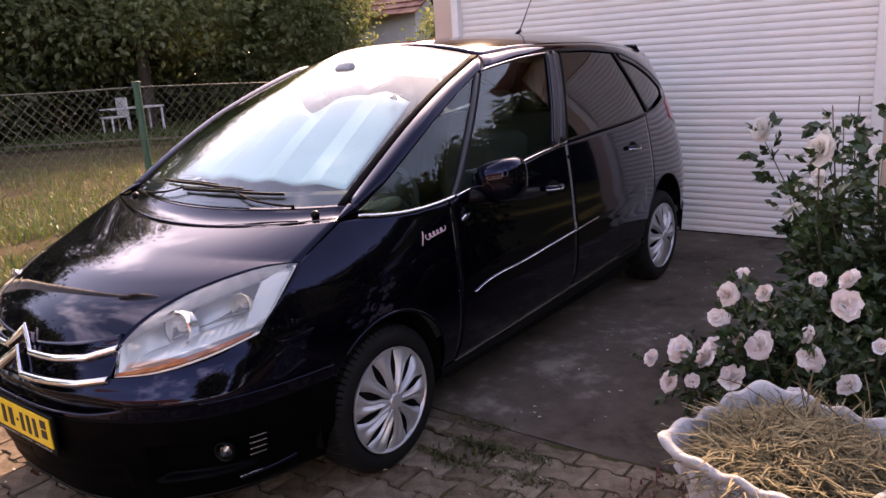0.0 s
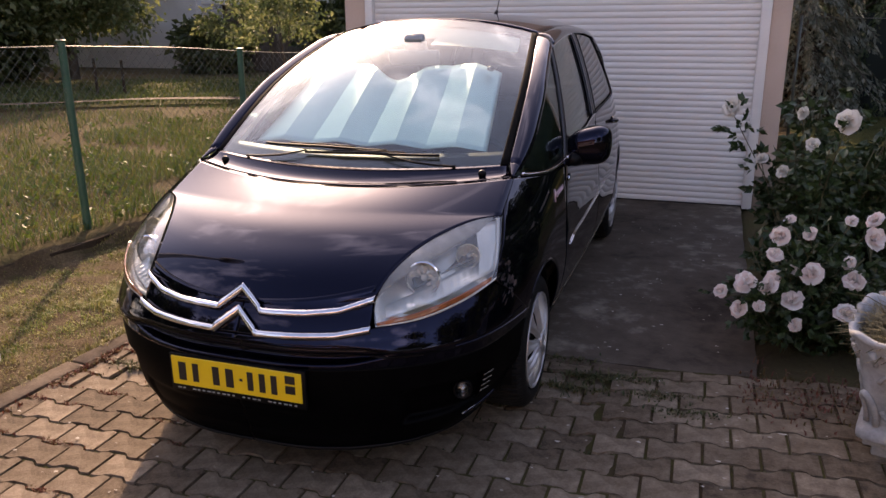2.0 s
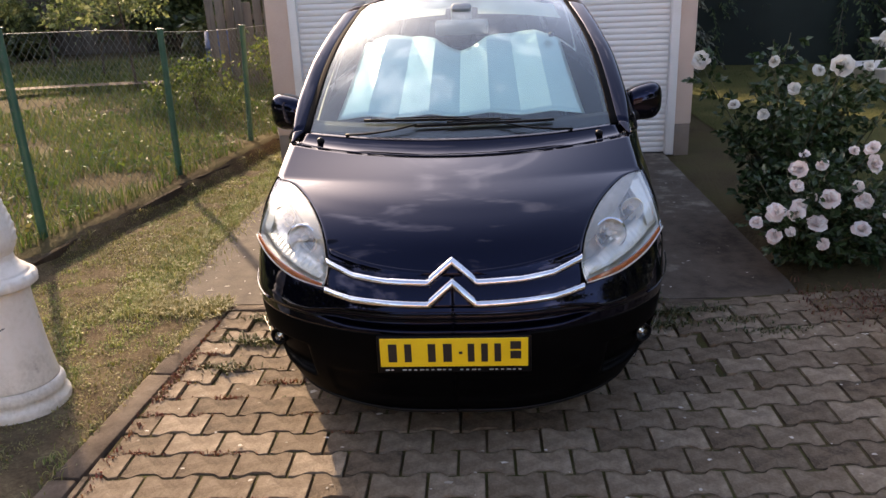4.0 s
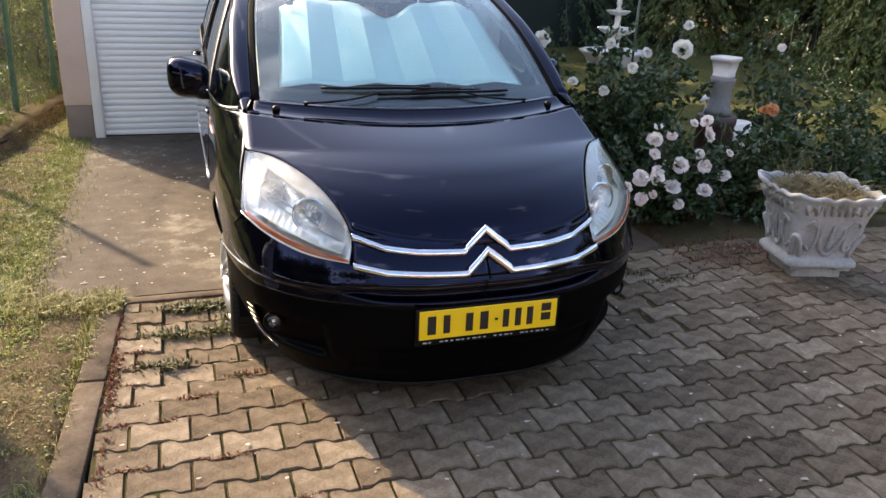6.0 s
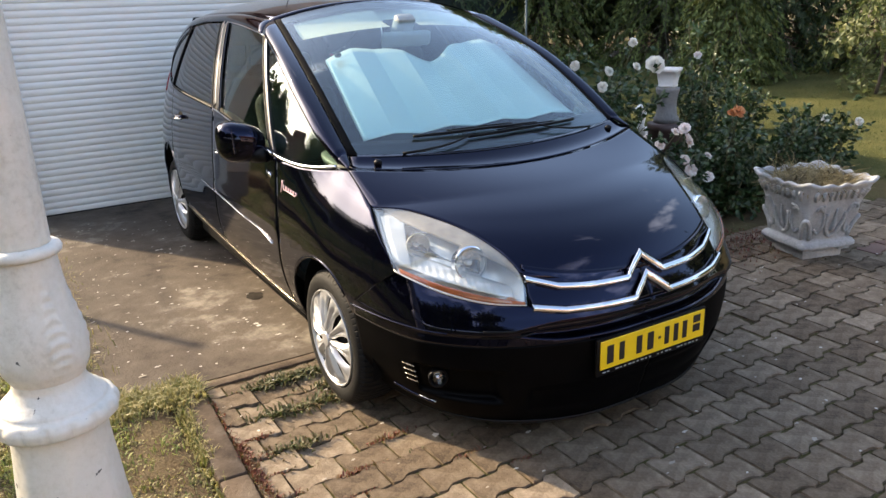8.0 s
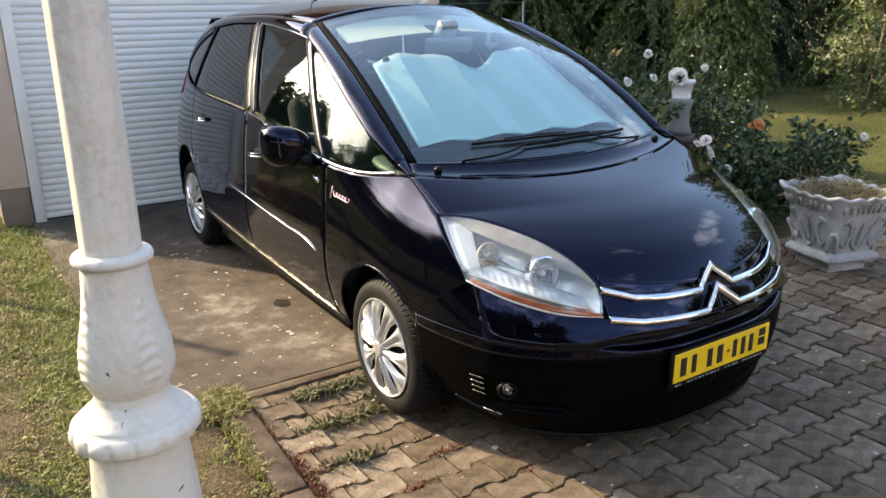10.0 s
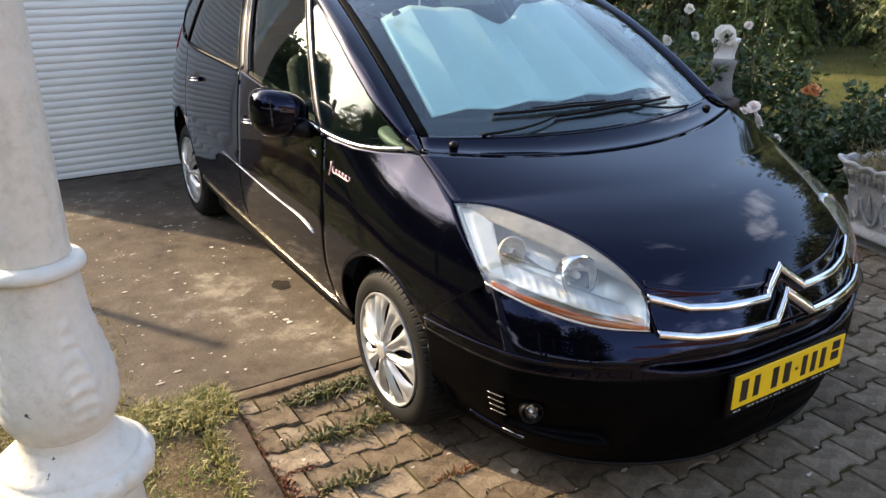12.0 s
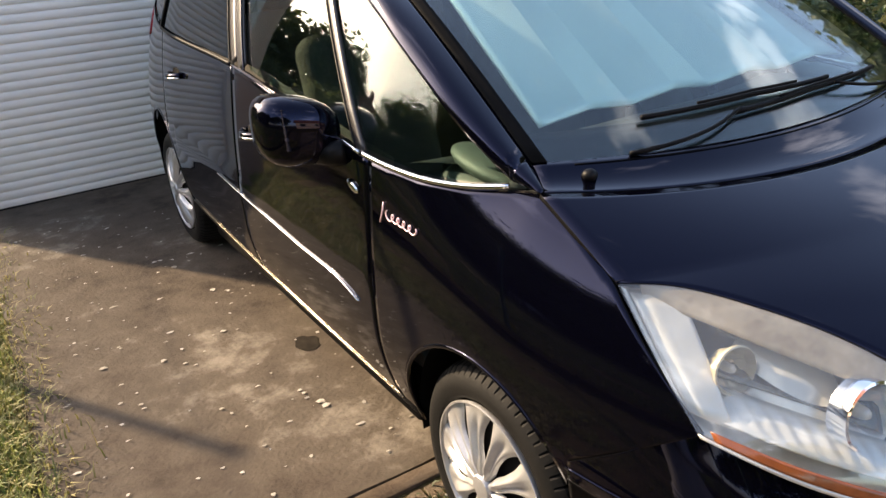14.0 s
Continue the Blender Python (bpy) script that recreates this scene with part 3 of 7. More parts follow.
belt = table((0.93, 1.012), (1.05, 0.995), (1.2, 0.987), (1.43, 1.003), (1.9, 1.058), (2.3, 1.100), (2.5, 1.105), (3.5, 1.13), (4.0, 1.19), (4.4, 1.25))


def side_x(y, z):
    """Half width of the body's flank."""
    d = z - 0.55
    crease = 0.010 * math.exp(-((z - 0.66) / 0.035) ** 2) if 1.4 < y < 3.3 else 0.0
    k = min(max((1.40 - y) / 0.45, 0.0), 1.0)
    round_off = 1 - k * k * (3 - 2 * k) * 0.48 * (1 - min((d / 0.42) ** 2, 1.2)) if d > 0 else 1.0      # the wing's shoulder rolls over late
    return half_width(y) - (tuck(y) if d > 0 else 0.79) * d * d * round_off + crease * 0.5


def glass_x(y, z):
    """Half width of the side windows, which lean inwards above the belt."""
    b = belt(y)
    d = max(0.0, z - b)
    return side_x(y, b) - 0.30 * d - 0.25 * d * d


def outward(data):
    """Turn a sheet's faces so that they look away from the car's middle."""
    verts, faces = data
    total = 0.0
    for f in faces[:: max(1, len(faces) // 40)]:
        a, b, c = (verts[i] for i in f[:3])
        total += (b - a).cross(c - a).dot((a + c) / 2 - Vector((0, min(max(a.y, 1.2), 3.4), 0.6)))
    return (verts, faces) if total > 0 else (verts, [f[::-1] for f in faces])


def panel(name, fn, nu, nv, mat, parent, side=1, thick=0.006, label="", offset=-1.0):
    ob = shell(name, outward(sheet(fn, nu, nv, side)), mat, parent, label, thick, offset)
    if mat is PAINT:
        ob.data.materials.append(MATTE)      # near-black edges stand in for the shade in the seams
        ob.modifiers[0].material_offset_rim = 1
    return ob


def between(lo, hi, surface, y0, y1, push=0.0):
    """A flank surface over y0..y1 between two (y, z) outlines."""
    ly, lz = zip(*lo) if not callable(lo) else ((), ())
    hy, hz = zip(*hi) if not callable(hi) else ((), ())

    def f(u, v):
        y = y0 + (y1 - y0) * u
        a = lo(y) if callable(lo) else float(np.interp(y, ly, lz))
        b = hi(y) if callable(hi) else float(np.interp(y, hy, hz))
        z = a + (b - a) * v
        return surface(y, z) + push, y, z
    return f


def sill_z(y):
    """Foot of the doors, which rises towards the tail."""
    return 0.266 + 0.056 * (min(max(y, 1.3), 3.4) - 1.40)


def sill_line(y):
    """Lower edge of the flank: the sill, raised over both wheels."""
    z = sill_z(y)
    for c, cz, cr in ARCHES:
        d = cr**2 - (y - c) ** 2
        if d > 0:
            z = max(z, cz + math.sqrt(d))
    return z


# hood, with its edge along the lamps and wings
lamp_line = curve((0.463, 0.104, 0.728), (0.478, 0.165, 0.775), (0.525, 0.29, 0.838), (0.61, 0.455, 0.886), (0.70, 0.585, 0.908), (0.763, 0.637, 0.910))
wing_line = curve((0.763, 0.637, 0.910), (0.757, 0.75, 0.964), (0.75, 0.865, 1.016))
LAMP_END = 0.70


def hood_edge(t):
    return lamp_line(t / LAMP_END) if t < LAMP_END else wing_line((t - LAMP_END) / (1 - LAMP_END))


hood_mid = curve((0, 0.008, 0.695), (0, 0.075, 0.775), (0, 0.25, 0.868), (0, 0.45, 0.926), (0, 0.675, 0.977))


def hood_fn(u, v):
    q = 2 * v - 1
    a, b = hood_mid(u), hood_edge(u)
    s = abs(q)
    return b.x * q, a.y + (b.y - a.y) * s**2, a.z + (b.z - a.z) * s**2.1


def hood_seam(t):
    q = 2 * t - 1
    return Vector(hood_fn(1.0, t)) + Vector((0, 0.005, 0.001))


hood = panel("hood", hood_fn, 40, 48, PAINT, car, thick=0.012)

# windscreen
screen_edge = curve((0.705, 0.948, 1.050), (0.665, 1.45, 1.335), (0.575, 2.04, 1.553))
screen_mid = curve((0, 0.795, 1.030), (0, 1.34, 1.365), (0, 1.97, 1.632))


def screen_fn(u, v, sink=0.0):
    q = 2 * v - 1
    a, b = screen_mid(u), screen_edge(u)
    return b.x * q, a.y + (b.y - a.y) * q * q + sink * 0.5, a.z + (b.z - a.z) * q * q - sink * 0.86


windscreen = panel("windscreen", screen_fn, 24, 32, SCREEN, car, thick=0.004, label="clear windscreen glass")
windscreen.visible_shadow = False
windscreen.modifiers[0].use_rim = False
panel("screen_band", lambda u, v: screen_fn(u * 0.075, v, 0.007), 3, 32, PLASTIC, windscreen, thick=0.002, label="black band along the foot of the windscreen")
for s in (1, -1):
    panel("screen_seal", lambda u, v: screen_fn(v, 1.0 - 0.022 * u, -0.0015), 3, 24, MATTE, windscreen, side=s, thick=0.002)

# cowl in front of the windscreen, with its ridges
cowl = panel("cowl", lambda u, v: hood_seam(v).lerp(Vector(screen_fn(0, v)), u) - Vector((0, 0, 0.010 * math.sin(math.pi * u))), 10, 40, PAINT, car, thick=0.004, label="black scuttle panel")
pts = [hood_seam(v).lerp(Vector(screen_fn(0, v)), 0.90) - Vector((0, 0, 0.003)) for v in np.linspace(0.06, 0.94, 30)]
place("cowl_ridge", mesh("cowl_ridge", *tube(pts, 0.0022, 6), DULLED_BLACK), cowl)

# roof
roof_mid = table((1.95, 1.630), (2.3, 1.650), (2.8, 1.660), (3.4, 1.648), (3.9, 1.612), (4.32, 1.555))
rail_x = table((2.02, 0.578), (2.5, 0.598), (3.2, 0.590), (3.8, 0.545), (4.32, 0.46))
rail_z = table((2.02, 1.553), (2.5, 1.583), (3.2, 1.570), (3.8, 1.522), (4.32, 1.46))


def roof_fn(u, v):
    q = 2 * v - 1
    ym, ye = 1.975 + (4.32 - 1.975) * u, 2.045 + (4.22 - 2.045) * u
    return rail_x(ye) * q, ym + (ye - ym) * q * q, roof_mid(ym) + (rail_z(ye) - roof_mid(ym)) * abs(q) ** 2.4


roof = panel("roof", roof_fn, 30, 30, PAINT, car, thick=0.008)
WINDOW_TOP = [(0.945, 1.018), (1.2, 1.165), (1.45, 1.300), (1.70, 1.410), (1.90, 1.485), (2.2, 1.525), (2.55, 1.542), (3.0, 1.532), (3.4, 1.495), (3.7, 1.405), (4.0, 1.265), (4.2, 1.20)]


def top_line(y):
    ys, zs = zip(*WINDOW_TOP)
    return float(np.interp(y, ys, zs))


def pillar_fn(u, v):
    """Windscreen pillar: from the glass edge out to the side windows."""
    y = 0.94 + (1.93 - 0.94) * u
    a = screen_edge(u)
    z = top_line(y)
    b = Vector((glass_x(y, z) + 0.004, y, z + 0.004))
    bow = math.sin(math.pi * v)
    return a.lerp(b, v) + Vector((0.017, -0.010, 0.013)) * bow


def cant_fn(u, v):
    """Roof rail above the side windows."""
    y = 1.93 + (4.2 - 1.93) * u
    ye = 2.045 + (4.22 - 2.045) * u
    a = Vector((rail_x(ye), ye, rail_z(ye)))
    z = top_line(y)
    b = Vector((glass_x(y, z) + 0.003, y, z + 0.004))
    return a.lerp(b, v) + Vector((0.012, 0, 0.012)) * math.sin(math.pi * v)


def bottom_fender(y):
    if y < 0.657:
        return 0.735 + (0.546 - 0.735) * (y - 0.40) / 0.257
    return sill_line(y)


FENDER_TOP = [(0.40, 0.735), (0.52, 0.825), (0.637, 0.909), (0.75, 0.962), (0.865, 1.014), (0.93, 1.008), (1.05, 0.993), (1.2, 0.985), (1.392, 0.997)]
for s in (1, -1):
    panel("windscreen_pillar", pillar_fn, 24, 12, PAINT, car, side=s)
    panel("roof_rail", cant_fn, 30, 6, PAINT, car, side=s)
    wing = panel("wing", between(bottom_fender, FENDER_TOP, side_x, 0.402, 1.392), 90, 26, PAINT, car, side=s)
    foot = [Vector((0.742, 0.864, 1.020)), Vector((0.750, 0.864, 1.017))]
    panel("pillar_foot", lambda u, v: foot[0].lerp(foot[1], u).lerp(pillar_fn(0.012, u), v), 8, 8, PAINT, car, side=s)

# ---- doors with their windows ----
DIVIDER = ((1.425, 1.000), (1.885, 1.480))
B_LOW, B_TOP = (2.255, 2.405), (2.53, 2.665)


def strip(lo, hi, y0, y1, width, mat, parent, side, proud=0.004, name="trim_strip", label="", n=30, across=True, surface=glass_x, thick=0.006):
    """A narrow strip on the flank along the line lo -> hi of (y, z)."""
    path = curve(*lo) if hi is None else curve(lo, hi)

    def f(u, v):
        p = path(u)
        d = (path(min(1, u + 0.02)) - path(max(0, u - 0.02))).normalized()
        nrm = Vector((-d.y, d.x))
        y, z = Vector((p.x, p.y)) + nrm * (v - 0.5) * width
        return surface(y, z) + proud + 0.003 * math.sin(math.pi * v), y, z
    return panel(name, f, n, 3, mat, parent, side=side, thick=thick, label=label)


def window(name, lo, hi, y0, y1, mat, parent, side, nu=24, nv=10):
    ob = panel(name, between(lo, hi, glass_x, y0, y1, -0.006), nu, nv, mat, parent, side=side, thick=0.004)
    ob.visible_shadow = False
    ob.modifiers[0].use_rim = False
    return ob


for s in (1, -1):
    # quarter window at the foot of the pillar
    window("quarter_window", [(0.96, 1.016), (1.05, 1.003), (1.2, 0.995), (1.42, 1.010), (1.87, 1.472)], [(0.96, 1.020), (1.2, 1.160), (1.45, 1.295), (1.70, 1.405), (1.87, 1.476)], 0.96, 1.87, SIDEGLASS, car, s, 30)
    strip((*DIVIDER[0], 0), (*DIVIDER[1], 0), 0, 1, 0.034, PILLAR_FILM, car, s, 0.001, "window_divider")

    # front door
    door = panel("front_door", between(sill_z, lambda y: belt(y) - 0.004, side_x, 1.398, 2.402), 40, 26, PAINT, car, side=s)
    window("window_pane", [(1.455, 1.012), (1.9, 1.064), (2.25, 1.102), (2.53, 1.532)], [(1.455, 1.018), (1.915, 1.485), (2.2, 1.520), (2.53, 1.537)], 1.455, 2.53, SIDEGLASS, door, s, 30)
    strip((B_LOW[0] + 0.035, 1.10, 0), (B_TOP[0] + 0.033, 1.535, 0), 0, 1, 0.070, PILLAR_FILM, door, s, 0.004, "door_pillar")
    strip((B_LOW[0] + 0.003, 1.10, 0), (B_TOP[0] + 0.001, 1.535, 0), 0, 1, 0.006, PAINT, door, s, 0.008, "window_trim")
    strip((1.452, 1.010, 0), (1.912, 1.488, 0), 0, 1, 0.007, PLASTIC, door, s, 0.004, "window_trim")
    strip([(1.912, 1.490, 0), (2.1, 1.513, 0), (2.3, 1.531, 0), (2.56, 1.543, 0)], None, 0, 1, 0.007, CHROME, door, s, 0.004, "window_trim")
    strip([(1.43, 1.002, 0), (1.7, 1.034, 0), (2.0, 1.068, 0), (2.395, 1.101, 0)], None, 0, 1, 0.011, CHROME, door, s, 0.006, "belt_trim", "chrome strip below the window")
    strip([(1.495, 0.570, 0), (1.54, 0.583, 0), (1.9, 0.610, 0), (2.395, 0.645, 0)], None, 0, 1, 0.006, CHROME, door, s, 0.004, "rubbing_strip", "bright rubbing strip", surface=side_x, thick=0.008)
    # rear door
    rear_door = panel("rear_door", between(sill_line, lambda y: belt(y) - 0.004, side_x, 2.408, 3.452), 60, 26, PAINT, car, side=s)
    window("window_pane", [(2.41, 1.110), (2.5, 1.112), (3.3, 1.128), (3.50, 1.138)], [(2.41, 1.116), (2.67, 1.532), (3.0, 1.526), (3.30, 1.498), (3.50, 1.15)], 2.41, 3.50, DARKGLASS, rear_door, s, 30)
    strip((B_LOW[1] - 0.035, 1.11, 0), (B_TOP[1] - 0.038, 1.538, 0), 0, 1, 0.070, PILLAR_FILM, rear_door, s, 0.004, "door_pillar")
    strip((B_LOW[1] + 0.002, 1.115, 0), (B_TOP[1] + 0.001, 1.535, 0), 0, 1, 0.006, PLASTIC, rear_door, s, 0.008, "window_trim")
    strip([(2.41, 1.103, 0), (2.6, 1.110, 0), (3.0, 1.118, 0), (3.49, 1.131, 0)], None, 0, 1, 0.014, PLASTIC, rear_door, s, 0.006, "belt_trim")
    strip((3.52, 1.135, 0), (3.315, 1.505, 0), 0, 1, 0.035, PLASTIC, rear_door, s, 0.002, "window_edge")
    strip([(2.41, 0.646, 0), (2.52, 0.654, 0), (2.65, 0.662, 0)], None, 0, 1, 0.006, CHROME, rear_door, s, 0.004, "rubbing_strip", surface=side_x, thick=0.012)
    # rear wing, small rear window and lamp
    rear_wing = panel("rear_wing", between(sill_line, lambda y: belt(y), side_x, 3.458, 4.38), 60, 26, PAINT, car, side=s)
    window("rear_quarter_window", [(3.36, 1.478), (3.56, 1.150), (3.96, 1.215), (3.985, 1.25)], [(3.36, 1.485), (3.7, 1.385), (3.985, 1.258)], 3.36, 3.985, DARKGLASS, car, s, 20)
    panel("rear_pillar", between(belt, lambda y: top_line(y) + 0.002, glass_x, 3.96, 4.22, 0.001), 12, 8, PAINT, car, side=s)
    strip([(3.36, 1.492, 0), (3.6, 1.43, 0), (3.8, 1.35, 0), (4.0, 1.252, 0)], None, 0, 1, 0.03, PAINT, car, s, 0.002, "window_frame")
    panel("tail_lamp", between([(4.0, 1.06), (4.15, 1.0), (4.32, 0.95)], [(4.0, 1.16), (4.2, 1.22), (4.32, 1.2)], side_x, 4.0, 4.32, 0.006), 10, 10, REDLENS, rear_wing, side=s, thick=0.02, label="red tail lamp")
    # sill below the doors
    panel("sill", lambda u, v: (side_x(1.31 + 1.985 * u, sill_z(1.31 + 1.985 * u) - 0.075 * v) - 0.012 * v + 0.002, 1.31 + 1.985 * u, sill_z(1.31 + 1.985 * u) - 0.005 - 0.075 * v), 30, 4, PLASTIC, car, side=s, thick=0.02)
    # thin metal strip added to draw the reflected line along the sill
    strip([(1.40, sill_z(1.4) + 0.008, 0), (2.0, sill_z(2.0) + 0.008, 0), (2.95, sill_z(2.95) + 0.008, 0)], None, 0, 1, 0.005, BEZEL, car, s, 0.002, "sill_reflection", surface=side_x)
    # chrome at the foot of the quarter window
    strip([(0.95, 1.012, 0), (1.05, 0.996, 0), (1.2, 0.988, 0), (1.32, 0.992, 0), (1.43, 1.003, 0)], None, 0, 1, 0.014, CHROME, car, s, 0.006, "belt_trim", "chrome strip below the quarter window")

    # handles, each over a near-black ellipsoid that paints the shade of its recess
    for mother, y, z in ((door, 2.20, 0.905), (rear_door, 3.17, 0.968)):
        x = side_x(y, z)
        bm = bmesh.new()
        bmesh.ops.create_uvsphere(bm, u_segments=16, v_segments=8, radius=1, matrix=Matrix.Translation((s * (x - 0.012), y, z)) @ Matrix.Diagonal((0.020, 0.075, 0.034, 1)))
        part("recess_shade", bm, MATTE, mother)
        arc = [(s * (x + 0.006 + 0.030 * math.sin(math.pi * k / 10)), y + 0.085 - 0.17 * k / 10, z + 0.012 * (k / 10 - 0.5)) for k in range(11)]
        grip = place("door_handle", mesh("door_handle", *tube(arc, 0.013, 8), PAINT), mother)
        place("handle_strip", mesh("handle_strip", *tube([(q[0] + s * 0.009, q[1], q[2] - 0.008) for q in arc], 0.0045, 6), CHROME), grip, "chrome strip on the handle")

    # near-black strips behind the gaps between the panels, coloured as the shade there
    for y in (1.395, 2.405, 3.455):
        panel("seam_shade", between(lambda q: sill_line(q) + 0.004, lambda q: belt(q) - 0.01, side_x, y - 0.025, y + 0.025, -0.012), 4, 20, MATTE, car, side=s, thick=0.003)
    # side repeater
    bm = bmesh.new()
    bmesh.ops.create_uvsphere(bm, u_segments=12, v_segments=8, radius=1, matrix=Matrix.Translation((s * (side_x(1.475, 0.90) + 0.002), 1.475, 0.905)) @ Matrix.Rotation(0.35, 4, "X") @ Matrix.Diagonal((0.007, 0.030, 0.013, 1)))
    part("side_repeater", bm, CHROME, door, "clear side indicator")

    # flowing badge on the wing, as a plain looping stroke that starts at its tail on one side and at its head on the other
    y0, y1 = (1.205, 1.335) if s > 0 else (1.325, 1.185)
    pts = []
    for k in range(121):
        t = k / 120
        turn = 2 * math.pi * 5.0 * t
        y = y0 + (y1 - y0) * (0.12 + 0.88 * t) + 0.0100 * math.sin(turn) * (1 if s < 0 else -1)
        z = 0.872 - 0.010 * t * (1 if s < 0 else -1.5) + 0.0085 * math.cos(turn) * (1.25 if t < 0.12 else 1)
        pts.append((s * (side_x(y, z) + 0.003), y, z))
    stroke = [(s * (side_x(y, z) + 0.003), y, z) for y, z in ((y0, 0.900), (y0 - 0.02 * (y1 - y0), 0.880), (y0 - 0.10 * (y1 - y0), 0.846))]
    place("wing_badge", mesh("wing_badge", *joined([tube(pts, 0.0022, 5), tube(stroke, 0.0025, 5)]), PINK_LIT), car, "small bright flowing badge stroke coloured as if lit pink")

# ---- nose ----
plan = curve((0, -0.060, 0), (0.26, -0.044, 0), (0.476, 0.032, 0), (0.64, 0.135, 0), (0.75, 0.255, 0), (0.815, 0.40, 0), (0.847, 0.52, 0), (0.872, 0.66, 0))
lean = table((0.12, 0.13), (0.165, 0.070), (0.22, 0.040), (0.30, 0.012), (0.42, 0.0), (0.535, 0.002), (0.548, -0.012), (0.60, 0.010), (0.65, 0.038), (0.70, 0.072), (0.76, 0.098))
PLAN = [plan(k / 200) for k in range(201)]
plan_y = lambda x: float(np.interp(x, [p.x for p in PLAN], [p.y for p in PLAN]))


def smooth(t):
    t = min(max(t, 0.0), 1.0)
    return t * t * (3 - 2 * t)


def inside(x, z, x0, x1, z0, z1, soft=0.012):
    return smooth((x - x0) / soft) * smooth((x1 - x) / soft) * smooth((z - z0) / soft) * smooth((z1 - z) / soft)


def nose_point(p, z, push=0.0):
    d = z - 0.55
    x = p.x - (0.8 if d > 0 else 0.79) * d * d * (p.x / 0.86) ** 2
    taper = smooth((0.64 - p.x) / 0.30)
    depth = 0.045 * taper * inside(p.x, z, -0.9, 0.64, 0.548 - 0.036 * taper, 0.552 + 0.033 * taper)
    depth += 0.010 * inside(p.x, z, -0.9, 0.50, 0.205, 0.340, 0.03)
    depth += 0.055 * inside(p.x, z, 0.56, 0.80, 0.255, 0.405, 0.02)
    return Vector((x, p.y + lean(z) + depth - push, z))


BUMPER_TOP = [(0, 0.600), (0.083, 0.600), (0.30, 0.606), (0.476, 0.636), (0.60, 0.650), (0.70, 0.680), (0.815, 0.733)]


def bumper_fn(u, v, foot=0.500, head=None):
    p = plan(u)
    top = float(np.interp(p.x, *zip(*BUMPER_TOP)))
    if head:
        top = head
    elif p.y > 0.40:
        top = 0.733 + (0.546 - 0.733) * (p.y - 0.40) / 0.257
    z = foot + (top - foot) * v
    a = nose_point(p, z)
    w = smooth((p.y - 0.22) / 0.38) * smooth((z - 0.30) / 0.15)
    return a.lerp(Vector((side_x(p.y, z) + 0.001, p.y, z)), w)


for s in (1, -1):
    panel("bumper_half", bumper_fn, 110, 34, PAINT, car, side=s, thick=0.01)
    # lower half split off so that its shaded look can be coloured in
    panel("bumper_valance", lambda u, v: bumper_fn(u, v, 0.136, 0.499), 110, 50, DULLED_BLACK, car, side=s, thick=0.01, label="lower bumper, its paint dulled to near black for the shade")
    panel("lower_lip", lambda u, v: nose_point(plan(u * 0.9), 0.138 + 0.022 * v, 0.012), 50, 4, PLASTIC, car, side=s, thick=0.012)
    # panel between the chrome bars
    panel("grille_panel", lambda u, v: nose_point(Vector((0.464 * u, plan_y(0.464 * u), 0)), 0.598 + (0.707 + 0.028 * u**3 - 0.598 + 0.03 * u) * v, -0.004), 40, 10, PAINT, car, side=s, thick=0.01)
    # the two chrome bars, which rise to a chevron in the middle
    for low, tip, end, width in ((0.612, 0.674, 0.634, 0.030), (0.677, 0.742, 0.722, 0.029)):
        line = [(0.0, tip), (0.004, tip - 0.003), (0.080, low + 0.003), (0.090, low), (0.25, low + 0.004), (0.36, low + 0.3 * (end - low)), (0.468, end)]

        def bar(u, v, line=line, width=width):
            x = 0.468 * (u * 1.0)
            z = float(np.interp(x, *zip(*line)))
            tall = width * (1.45 if x < 0.082 else 1.0)
            zz = z + (v - 0.5) * tall
            base = nose_point(Vector((x, plan_y(x), 0)), z)
            return base + Vector((0, -0.008 - 0.012 * math.sin(math.pi * v), zz - z))
        panel("chrome_bar", bar, 234, 6, CHROME, car, side=s, thick=0.01, label="chrome grille bar with a chevron in its middle")

    # slats in the mouth
    for z in (0.535, 0.560):
        pts = [nose_point(plan(0.52 * k / 30), z) + Vector((0, 0.004, 0)) for k in range(31)]
        place("grille_slat", mesh("grille_slat", *tube([(s * p.x, p.y, p.z) for p in pts], 0.006, 6), PLASTIC), car)
    # fog lamp with fins and a bright lip
    fog_at = Vector((s * 0.722, 0.262, 0.350))
    aim = Matrix.Translation(fog_at) @ Vector((s * 0.40, -0.92, 0.0)).to_track_quat("Z", "Y").to_matrix().to_4x4()
    fog_ob = place("fog_lamp", mesh("fog_lamp", *lathe([(0.034, -0.03), (0.036, 0.002), (0.032, 0.005), (0.028, 0.000), (0.025, -0.02), (0.01, -0.03)], 28, aim), WIPER), car, "round fog lamp in a dark pocket")
    place("fog_lens", mesh("fog_lens", *lathe([(0.026, -0.006), (0.023, 0.000), (0.014, 0.004), (0.001, 0.006)], 24, aim), CLEAR), fog_ob)
    place("fog_bulb", mesh("fog_bulb", *lathe([(0.014, -0.012), (0.010, -0.010), (0.006, -0.004), (0.001, -0.001)], 20, aim), CHROME), fog_ob)
    for k in range(4):
        z = 0.39 - 0.024 * k
        pts = [nose_point(plan(0.748 + 0.050 * j / 8), z) + Vector((0.004, -0.030, 0)) for j in range(9)]
        place("fog_fin", mesh("fog_fin", *tube([(s * p.x, p.y, p.z) for p in pts], 0.0020, 6), BEZEL), fog_ob)
